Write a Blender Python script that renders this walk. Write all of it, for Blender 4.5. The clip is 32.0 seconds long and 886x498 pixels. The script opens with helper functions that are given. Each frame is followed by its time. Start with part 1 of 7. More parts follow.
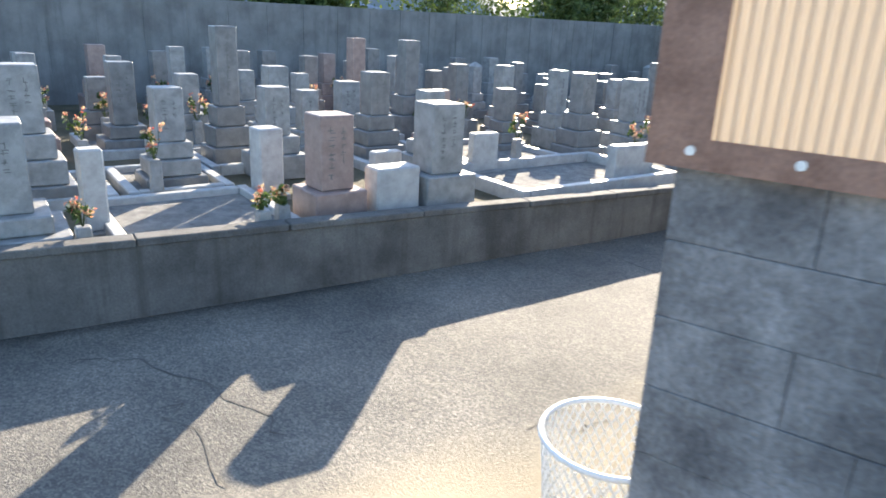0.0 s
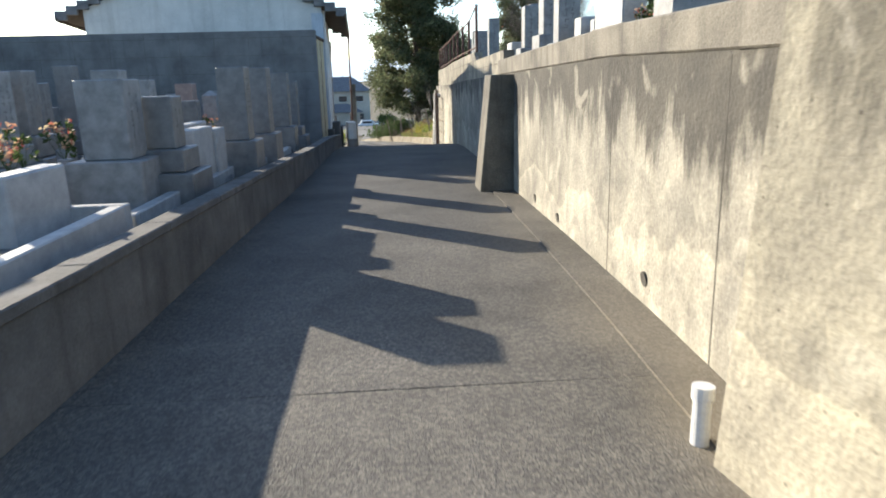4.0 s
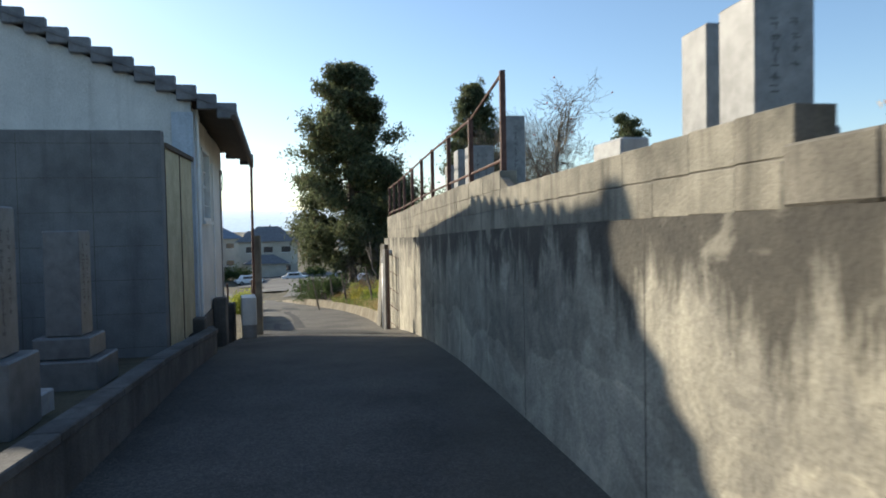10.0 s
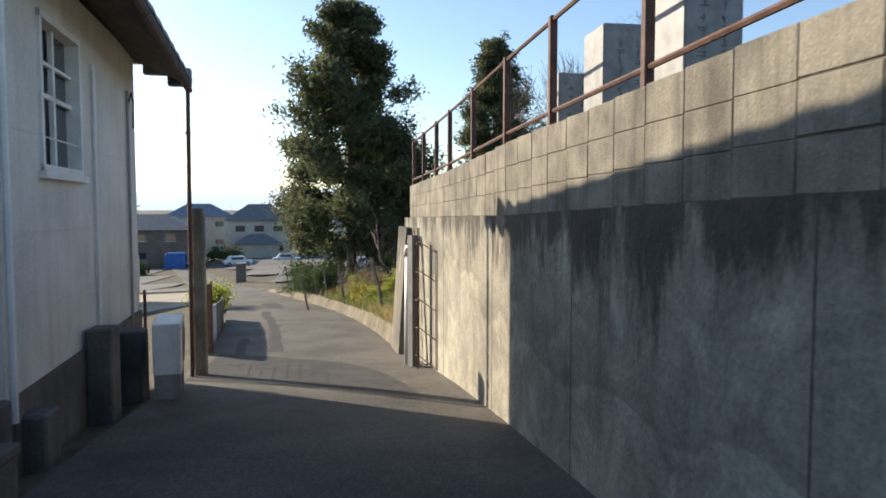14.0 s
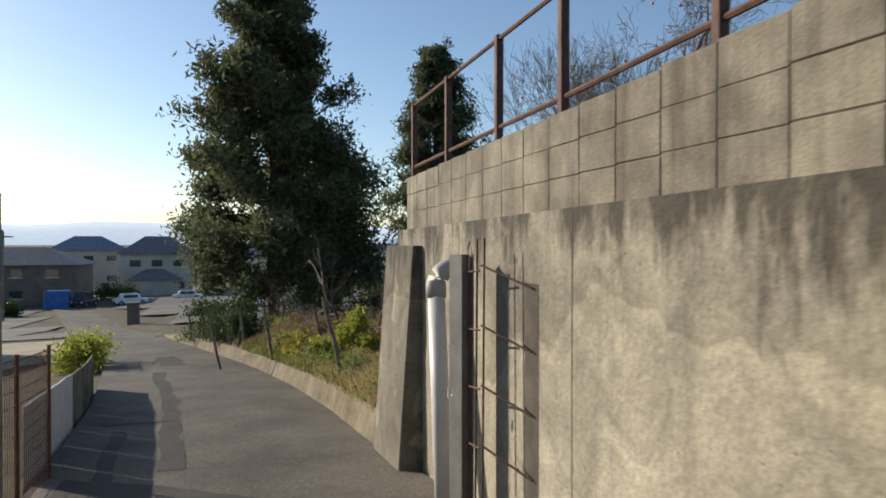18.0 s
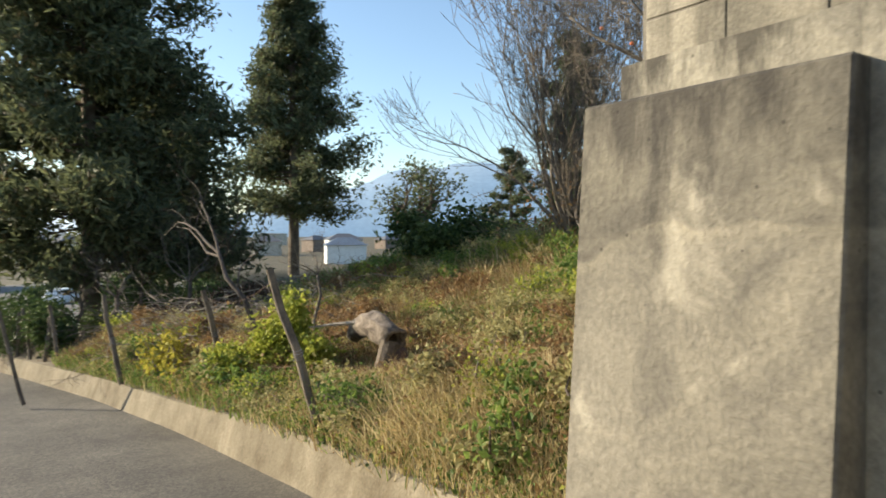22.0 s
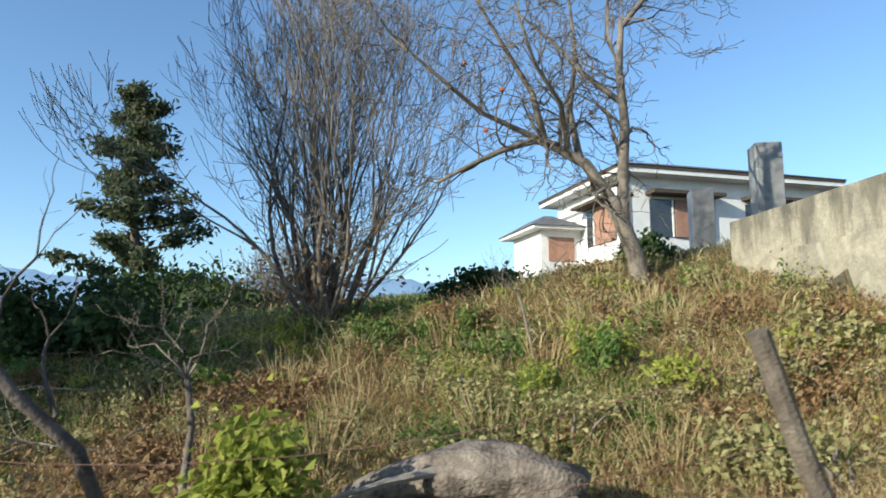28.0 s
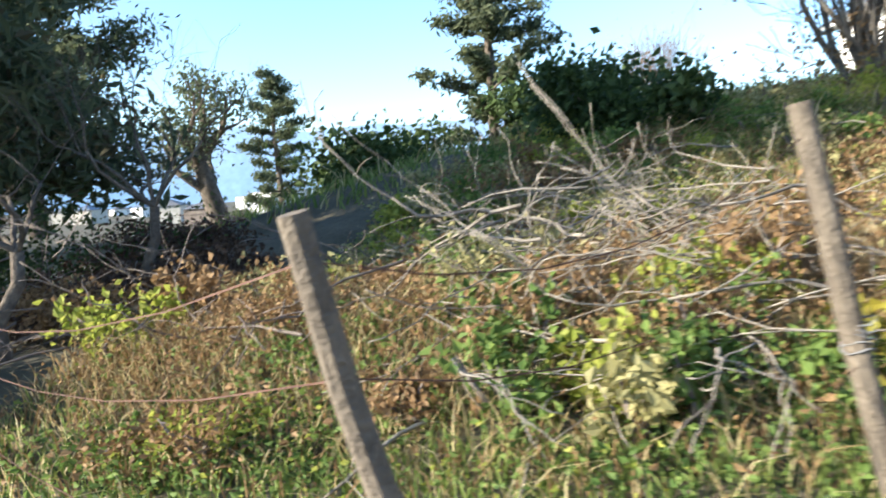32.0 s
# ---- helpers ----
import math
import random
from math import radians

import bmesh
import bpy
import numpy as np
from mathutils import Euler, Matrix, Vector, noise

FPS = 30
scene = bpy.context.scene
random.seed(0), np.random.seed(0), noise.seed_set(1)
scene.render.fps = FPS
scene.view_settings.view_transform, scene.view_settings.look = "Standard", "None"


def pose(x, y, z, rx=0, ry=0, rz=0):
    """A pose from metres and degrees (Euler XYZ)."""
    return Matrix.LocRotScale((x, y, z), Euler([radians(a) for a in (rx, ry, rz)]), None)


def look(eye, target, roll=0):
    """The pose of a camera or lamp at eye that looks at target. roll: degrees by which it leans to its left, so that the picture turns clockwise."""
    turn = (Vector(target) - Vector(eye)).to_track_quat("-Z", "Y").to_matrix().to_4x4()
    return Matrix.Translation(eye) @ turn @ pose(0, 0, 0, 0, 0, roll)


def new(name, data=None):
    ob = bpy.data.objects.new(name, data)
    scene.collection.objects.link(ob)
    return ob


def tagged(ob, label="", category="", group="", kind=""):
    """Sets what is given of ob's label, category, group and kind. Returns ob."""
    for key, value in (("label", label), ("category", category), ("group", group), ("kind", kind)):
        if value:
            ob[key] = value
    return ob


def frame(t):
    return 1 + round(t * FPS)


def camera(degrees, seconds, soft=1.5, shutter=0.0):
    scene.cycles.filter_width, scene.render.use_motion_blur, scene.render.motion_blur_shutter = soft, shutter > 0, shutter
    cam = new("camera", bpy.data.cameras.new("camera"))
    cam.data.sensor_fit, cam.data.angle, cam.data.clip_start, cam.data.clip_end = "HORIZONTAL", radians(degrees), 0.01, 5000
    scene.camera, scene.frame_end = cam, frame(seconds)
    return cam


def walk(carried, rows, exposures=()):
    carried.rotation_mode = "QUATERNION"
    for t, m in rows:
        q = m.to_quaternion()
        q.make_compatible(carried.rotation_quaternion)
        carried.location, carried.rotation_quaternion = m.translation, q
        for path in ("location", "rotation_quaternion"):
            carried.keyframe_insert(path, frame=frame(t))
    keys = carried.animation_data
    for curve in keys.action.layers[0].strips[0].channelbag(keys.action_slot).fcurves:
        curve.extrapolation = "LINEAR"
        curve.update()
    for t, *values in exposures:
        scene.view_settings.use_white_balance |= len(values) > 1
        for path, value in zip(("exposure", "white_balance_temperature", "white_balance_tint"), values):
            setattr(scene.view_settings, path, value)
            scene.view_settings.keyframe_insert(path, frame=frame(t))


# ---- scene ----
cam = camera(65.9, 32.0, soft=1.7, shutter=0.4)
PATH = [
    (0, (1.807, -1.431, 2.565), (0.259, -0.326, 1.946), 2.6),
    (0.5, (1.315, -1.35, 2.452), (-0.255, -0.281, 1.827), 1.3),
    (1, (0.716, -1.162, 2.335), (-0.764, 0.027, 1.707), 1.9),
    (1.5, (0.078, -1.021, 2.132), (-1.068, 0.493, 1.504), 2.6),
    (2, (-0.618, -0.856, 1.877), (-1.502, 0.87, 1.39), -1.0),
    (2.5, (-1.222, -0.379, 1.672), (-1.835, 1.425, 1.064), 0.9),
    (3, (-1.786, 0.156, 1.589), (-2.055, 2.07, 1.074), -0.8),
    (3.5, (-2.025, 0.795, 1.594), (-2.013, 2.727, 1.08), -0.7),
    (5.5, (-2.42, 3.6, 1.634), (-2.197, 5.57, 1.368), -2.4),
    (6, (-2.431, 4.353, 1.617), (-2.212, 6.331, 1.417), -3.5),
    (6.5, (-2.359, 5.158, 1.638), (-2.021, 7.124, 1.49), -3.7),
    (7, (-2.333, 5.918, 1.653), (-1.896, 7.867, 1.558), -3.6),
    (7.5, (-2.32, 6.765, 1.652), (-1.94, 8.728, 1.627), -2.9),
    (8, (-2.305, 7.531, 1.624), (-1.89, 9.488, 1.629), -2.5),
    (8.5, (-2.3, 8.396, 1.593), (-1.918, 10.359, 1.574), -1.1),
    (9, (-2.224, 9.203, 1.586), (-1.821, 11.162, 1.56), -0.9),
    (9.5, (-2.243, 10.063, 1.565), (-1.835, 12.021, 1.558), -0.5),
    (10, (-2.062, 11.102, 1.578), (-1.715, 13.07, 1.512), -1.1),
    (10.5, (-2.048, 11.954, 1.57), (-1.733, 13.926, 1.453), -0.5),
    (11, (-1.964, 12.823, 1.575), (-1.672, 14.799, 1.477), -0.6),
    (11.5, (-2.004, 13.762, 1.591), (-1.714, 15.739, 1.5), -0.9),
    (12, (-1.923, 14.606, 1.583), (-1.629, 16.584, 1.549), -1.4),
    (12.5, (-1.969, 15.478, 1.549), (-1.645, 17.451, 1.499), -1.6),
    (13, (-1.892, 16.34, 1.503), (-1.576, 18.313, 1.415), -1.2),
    (13.5, (-1.922, 17.199, 1.477), (-1.598, 19.169, 1.344), -0.4),
    (15.5, (-1.951, 19.633, 1.322), (-1.473, 21.575, 1.283), -0.7),
    (16, (-2.009, 20.309, 1.284), (-1.541, 22.253, 1.255), -1.2),
    (16.5, (-2.052, 21.042, 1.249), (-1.519, 22.97, 1.258), -1.0),
    (17, (-2.16, 21.775, 1.214), (-1.592, 23.693, 1.206), -0.0),
    (17.5, (-2.154, 22.545, 1.184), (-1.565, 24.456, 1.176), 0.1),
    (18, (-2.228, 23.339, 1.125), (-1.611, 25.241, 1.108), -0.0),
    (18.5, (-2.252, 24.091, 1.03), (-1.613, 25.987, 1.066), -0.3),
    (19, (-2.374, 24.799, 0.972), (-1.703, 26.683, 0.963), -0.7),
    (19.5, (-2.403, 25.532, 0.922), (-1.721, 27.411, 0.866), -1.9),
    (20, (-2.494, 26.222, 0.835), (-1.787, 28.091, 0.746), -2.2),
    (20.5, (-2.515, 26.983, 0.776), (-1.799, 28.847, 0.659), -2.5),
    (21, (-2.547, 27.67, 0.675), (-1.719, 29.488, 0.58), -1.6),
    (21.5, (-2.546, 28.373, 0.599), (-1.631, 30.15, 0.533), -0.8),
    (22, (-2.619, 28.956, 0.531), (-1.512, 30.621, 0.489), -0.1),
    (22.5, (-2.724, 29.563, 0.502), (-1.501, 31.145, 0.458), 0.6),
    (23, (-2.789, 30.166, 0.433), (-1.377, 31.582, 0.412), 0.0),
    (23.5, (-2.918, 30.757, 0.435), (-1.354, 32.004, 0.413), -0.6),
    (24, (-2.992, 31.37, 0.415), (-1.298, 32.434, 0.381), -1.4),
    (24.5, (-2.858, 32.145, 0.306), (-1.064, 33.028, 0.297), -1.5),
    (26.5, (-3.196, 34.201, 0.179), (-1.243, 34.631, 0.212), 0.1),
    (27, (-3.028, 34.616, 0.159), (-1.089, 35.097, 0.237), 0.3),
    (27.5, (-2.914, 34.955, 0.273), (-0.977, 35.362, 0.561), 1.2),
    (28, (-2.842, 35.231, 0.198), (-0.882, 35.51, 0.479), -0.1),
    (28.5, (-2.862, 35.595, 0.041), (-0.933, 36.114, 0.137), 0.3),
    (29, (-2.765, 35.966, -0.095), (-0.874, 36.616, -0.085), -0.0),
    (29.5, (-3.336, 36.585, -0.126), (-1.445, 37.238, -0.101), -2.0),
    (30, (-3.29, 37.217, -0.228), (-1.444, 37.986, -0.237), -4.4),
    (30.5, (-3.514, 37.663, -0.273), (-1.7, 38.503, -0.314), -6.2),
    (31, (-3.718, 38.195, -0.327), (-1.919, 39.067, -0.381), -6.7),
    (31.5, (-3.6, 38.857, -0.351), (-1.77, 39.655, -0.468), -3.7),
    (32, (-3.314, 39.396, -0.456), (-1.525, 40.271, -0.634), -3.3),
]
EXPOSURES = ((0, 2.12, 6600, 11), (2, 2.1, 6550, 11), (3, 1.6, 6400, 11), (4, 1.2, 6400, 10), (5.5, 0.85, 6500, 10), (7, 0.65, 6500, 10), (9, 0.6, 6450, 9), (10, 0.55, 6450, 8), (11, 1.1, 6750, 12), (13, 0.88, 6700, 12), (16, 0.4, 6650, 12), (18, 0.12, 6650, 11),
             (20, 0.5, 7000, 12), (22, 0.9, 7000, 8), (24, 0.95, 6350, 4), (27, 0.85, 6050, 5), (28, 0.6, 5850, 4), (29, 0.8, 6050, 7), (31, 1.12, 6150, 6), (32, 1.62, 6000, 8))
walk(cam, [(t, look(eye, target, roll)) for t, eye, target, roll in PATH], EXPOSURES)

# ---- light ----
SUN_AZ = (-0.6965, 0.7175)          # horizontal way towards the sun
SUN_EL = radians(20.2)
world = bpy.data.worlds.new("world")
scene.world = world
world.use_nodes = True
wn = world.node_tree.nodes
sky = wn.new("ShaderNodeTexSky")
sky.sky_type = "NISHITA"
sky.sun_disc = False
sky.sun_elevation = SUN_EL
sky.sun_rotation = math.atan2(SUN_AZ[0], SUN_AZ[1])
sky.altitude = 100
sky.air_density, sky.dust_density, sky.ozone_density = 1.0, 0.55, 2.6
world.node_tree.links.new(sky.outputs[0], wn["Background"].inputs[0])
wn["Background"].inputs[1].default_value = 0.14
sun_data = bpy.data.lights.new("sun", "SUN")
sun_data.energy, sun_data.angle, sun_data.color = 5.0, radians(0.55), (1.0, 0.88, 0.70)
sun = new("sun", sun_data)
sun.matrix_world = look((0, 0, 60), (-SUN_AZ[0] * math.cos(SUN_EL), -SUN_AZ[1] * math.cos(SUN_EL), 60 - math.sin(SUN_EL)))


# ---- materials ----
def material(name, colours, rough=0.8, metal=0.0, scale=3.0, fine=60.0, bump=0.25, streak=0.0, streak_colour=(0.05, 0.045, 0.04), island=0.0, spec=0.4, fine_amount=0.35):
    """Two colours mixed by broad noise, fine grain, optional vertical streaks of dirt, relief."""
    m = bpy.data.materials.new(name)
    m.use_nodes = True
    n, l = m.node_tree.nodes, m.node_tree.links
    b = n["Principled BSDF"]
    b.inputs["Roughness"].default_value = rough
    b.inputs["Metallic"].default_value = metal
    b.inputs["Specular IOR Level"].default_value = spec
    pos = n.new("ShaderNodeNewGeometry").outputs["Position"]
    broad = n.new("ShaderNodeTexNoise")
    broad.inputs["Scale"].default_value = scale
    broad.inputs["Detail"].default_value = 6
    broad.inputs["Roughness"].default_value = 0.62
    grain = n.new("ShaderNodeTexNoise")
    grain.inputs["Scale"].default_value = fine
    grain.inputs["Detail"].default_value = 3
    l.new(pos, broad.inputs["Vector"])
    l.new(pos, grain.inputs["Vector"])
    ramp = n.new("ShaderNodeValToRGB")
    ramp.color_ramp.elements[0].position, ramp.color_ramp.elements[1].position = 0.34, 0.66
    ramp.color_ramp.elements[0].color = (*colours[0], 1)
    ramp.color_ramp.elements[1].color = (*colours[1], 1)
    l.new(broad.outputs["Fac"], ramp.inputs["Fac"])
    last = ramp.outputs["Color"]
    mul = n.new("ShaderNodeMixRGB")
    mul.blend_type = "OVERLAY"
    mul.inputs["Fac"].default_value = fine_amount
    l.new(last, mul.inputs["Color1"])
    l.new(grain.outputs["Fac"], mul.inputs["Color2"])
    last = mul.outputs["Color"]
    if streak:
        st = n.new("ShaderNodeMapping")
        st.inputs["Scale"].default_value = (3.2, 3.2, 0.22)
        l.new(pos, st.inputs["Vector"])
        sn = n.new("ShaderNodeTexNoise")
        sn.inputs["Scale"].default_value = 1.6
        sn.inputs["Detail"].default_value = 5
        sn.inputs["Roughness"].default_value = 0.65
        l.new(st.outputs[0], sn.inputs["Vector"])
        sr = n.new("ShaderNodeValToRGB")
        sr.color_ramp.elements[0].position, sr.color_ramp.elements[1].position = 0.5, 0.72
        sr.color_ramp.elements[1].color = (streak, streak, streak, 1)
        l.new(sn.outputs["Fac"], sr.inputs["Fac"])
        sm = n.new("ShaderNodeMixRGB")
        sm.inputs["Color2"].default_value = (*streak_colour, 1)
        l.new(sr.outputs["Color"], sm.inputs["Fac"])
        l.new(last, sm.inputs["Color1"])
        last = sm.outputs["Color"]
    if island:
        hs = n.new("ShaderNodeHueSaturation")
        rnd = n.new("ShaderNodeNewGeometry").outputs["Random Per Island"]
        mr = n.new("ShaderNodeMapRange")
        mr.inputs["To Min"].default_value, mr.inputs["To Max"].default_value = 1 - island, 1 + island
        l.new(rnd, mr.inputs["Value"])
        l.new(mr.outputs[0], hs.inputs["Value"])
        l.new(last, hs.inputs["Color"])
        last = hs.outputs["Color"]
    l.new(last, b.inputs["Base Color"])
    if bump:
        bp = n.new("ShaderNodeBump")
        bp.inputs["Strength"].default_value = bump
        bp.inputs["Distance"].default_value = 0.02
        l.new(grain.outputs["Fac"], bp.inputs["Height"])
        l.new(bp.outputs[0], b.inputs["Normal"])
    return m


def leafy(name, a, b_, rough=0.6, translucent=0.35):
    """Foliage whose colour varies from leaf to leaf, partly translucent."""
    m = bpy.data.materials.new(name)
    m.use_nodes = True
    n, l = m.node_tree.nodes, m.node_tree.links
    b = n["Principled BSDF"]
    b.inputs["Roughness"].default_value = rough
    b.inputs["Specular IOR Level"].default_value = 0.25
    g = n.new("ShaderNodeNewGeometry")
    ramp = n.new("ShaderNodeValToRGB")
    ramp.color_ramp.elements[0].color, ramp.color_ramp.elements[1].color = (*a, 1), (*b_, 1)
    l.new(g.outputs["Random Per Island"], ramp.inputs["Fac"])
    l.new(ramp.outputs[0], b.inputs["Base Color"])
    if translucent:
        t = n.new("ShaderNodeBsdfTranslucent")
        l.new(ramp.outputs[0], t.inputs["Color"])
        mx = n.new("ShaderNodeMixShader")
        mx.inputs[0].default_value = translucent
        l.new(b.outputs[0], mx.inputs[1])
        l.new(t.outputs[0], mx.inputs[2])
        l.new(mx.outputs[0], n["Material Output"].inputs["Surface"])
    return m


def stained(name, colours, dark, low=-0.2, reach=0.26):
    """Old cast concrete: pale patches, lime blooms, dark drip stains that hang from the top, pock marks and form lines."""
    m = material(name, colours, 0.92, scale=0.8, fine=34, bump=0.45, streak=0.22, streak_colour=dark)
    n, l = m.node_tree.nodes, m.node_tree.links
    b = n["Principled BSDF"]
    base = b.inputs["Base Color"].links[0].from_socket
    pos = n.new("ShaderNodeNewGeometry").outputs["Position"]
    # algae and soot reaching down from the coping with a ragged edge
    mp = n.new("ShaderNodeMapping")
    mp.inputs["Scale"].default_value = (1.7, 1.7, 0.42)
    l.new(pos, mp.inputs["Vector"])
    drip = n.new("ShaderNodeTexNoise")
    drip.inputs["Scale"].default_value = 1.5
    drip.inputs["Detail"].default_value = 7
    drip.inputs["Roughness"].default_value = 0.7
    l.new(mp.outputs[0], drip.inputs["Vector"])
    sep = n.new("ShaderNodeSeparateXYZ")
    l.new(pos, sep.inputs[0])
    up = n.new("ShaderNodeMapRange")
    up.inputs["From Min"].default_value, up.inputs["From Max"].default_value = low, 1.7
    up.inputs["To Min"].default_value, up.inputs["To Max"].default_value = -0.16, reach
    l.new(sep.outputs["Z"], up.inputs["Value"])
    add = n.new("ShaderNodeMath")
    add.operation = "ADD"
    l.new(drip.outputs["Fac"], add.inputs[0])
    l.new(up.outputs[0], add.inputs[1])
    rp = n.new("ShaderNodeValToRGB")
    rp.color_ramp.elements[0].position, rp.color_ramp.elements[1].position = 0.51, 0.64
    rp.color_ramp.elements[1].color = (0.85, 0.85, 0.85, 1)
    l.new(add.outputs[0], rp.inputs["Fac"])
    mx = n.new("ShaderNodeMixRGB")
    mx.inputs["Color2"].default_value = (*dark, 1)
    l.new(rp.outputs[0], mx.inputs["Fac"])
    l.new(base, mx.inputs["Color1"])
    # a wavy tide line: damp and darker above, paler below
    tide = n.new("ShaderNodeTexNoise")
    tide.inputs["Scale"].default_value = 0.55
    tide.inputs["Detail"].default_value = 4
    l.new(pos, tide.inputs["Vector"])
    tm = n.new("ShaderNodeMath")
    tm.operation = "MULTIPLY_ADD"
    tm.inputs[1].default_value = 2.2
    l.new(tide.outputs["Fac"], tm.inputs[0])
    l.new(sep.outputs["Z"], tm.inputs[2])
    tr = n.new("ShaderNodeValToRGB")
    tr.color_ramp.elements[0].position, tr.color_ramp.elements[1].position = 0.47, 0.512
    tr.color_ramp.elements[0].color, tr.color_ramp.elements[1].color = (0.95, 0.95, 0.95, 1), (0.77, 0.77, 0.77, 1)
    lip = tr.color_ramp.elements.new(0.503)
    lip.color = (1.09, 1.08, 1.05, 1)
    ts = n.new("ShaderNodeMath")
    ts.operation = "MULTIPLY"
    ts.inputs[1].default_value = 0.33
    l.new(tm.outputs[0], ts.inputs[0])
    l.new(ts.outputs[0], tr.inputs["Fac"])
    tx = n.new("ShaderNodeMixRGB")
    tx.blend_type = "MULTIPLY"
    tx.inputs["Fac"].default_value = 1.0
    l.new(mx.outputs[0], tx.inputs["Color1"])
    l.new(tr.outputs[0], tx.inputs["Color2"])
    # cloudy mottling left by damp and old formwork
    mo = n.new("ShaderNodeTexNoise")
    mo.inputs["Scale"].default_value = 1.9
    mo.inputs["Detail"].default_value = 9
    mo.inputs["Roughness"].default_value = 0.68
    mo.inputs["Distortion"].default_value = 1.3
    l.new(pos, mo.inputs["Vector"])
    mw = n.new("ShaderNodeValToRGB")
    mw.color_ramp.elements[0].position, mw.color_ramp.elements[1].position = 0.36, 0.64
    mw.color_ramp.elements[0].color, mw.color_ramp.elements[1].color = (0.66, 0.66, 0.68, 1), (1.16, 1.15, 1.12, 1)
    l.new(mo.outputs["Fac"], mw.inputs["Fac"])
    ty = n.new("ShaderNodeMixRGB")
    ty.blend_type = "MULTIPLY"
    ty.inputs["Fac"].default_value = 0.9
    l.new(tx.outputs[0], ty.inputs["Color1"])
    l.new(mw.outputs[0], ty.inputs["Color2"])
    mx = ty
    # pale lime blooms
    lime = n.new("ShaderNodeTexNoise")
    lime.inputs["Scale"].default_value = 2.3
    lime.inputs["Detail"].default_value = 8
    lime.inputs["Distortion"].default_value = 0.8
    l.new(pos, lime.inputs["Vector"])
    lr = n.new("ShaderNodeValToRGB")
    lr.color_ramp.elements[0].position, lr.color_ramp.elements[1].position = 0.60, 0.68
    lr.color_ramp.elements[1].color = (0.28, 0.28, 0.28, 1)
    l.new(lime.outputs["Fac"], lr.inputs["Fac"])
    m2 = n.new("ShaderNodeMixRGB")
    m2.inputs["Color2"].default_value = (0.62, 0.575, 0.46, 1)
    l.new(lr.outputs[0], m2.inputs["Fac"])
    l.new(mx.outputs[0], m2.inputs["Color1"])
    # pock marks
    vo = n.new("ShaderNodeTexVoronoi")
    vo.inputs["Scale"].default_value = 9
    vo.inputs["Randomness"].default_value = 1.0
    l.new(pos, vo.inputs["Vector"])
    vr = n.new("ShaderNodeValToRGB")
    vr.color_ramp.elements[0].position, vr.color_ramp.elements[1].position = 0.05, 0.085
    vr.color_ramp.elements[0].color, vr.color_ramp.elements[1].color = (0.35, 0.35, 0.35, 1), (1, 1, 1, 1)
    l.new(vo.outputs["Distance"], vr.inputs["Fac"])
    m3 = n.new("ShaderNodeMixRGB")
    m3.blend_type = "MULTIPLY"
    m3.inputs["Fac"].default_value = 0.8
    l.new(m2.outputs[0], m3.inputs["Color1"])
    l.new(vr.outputs[0], m3.inputs["Color2"])
    l.new(m3.outputs[0], b.inputs["Base Color"])
    return m


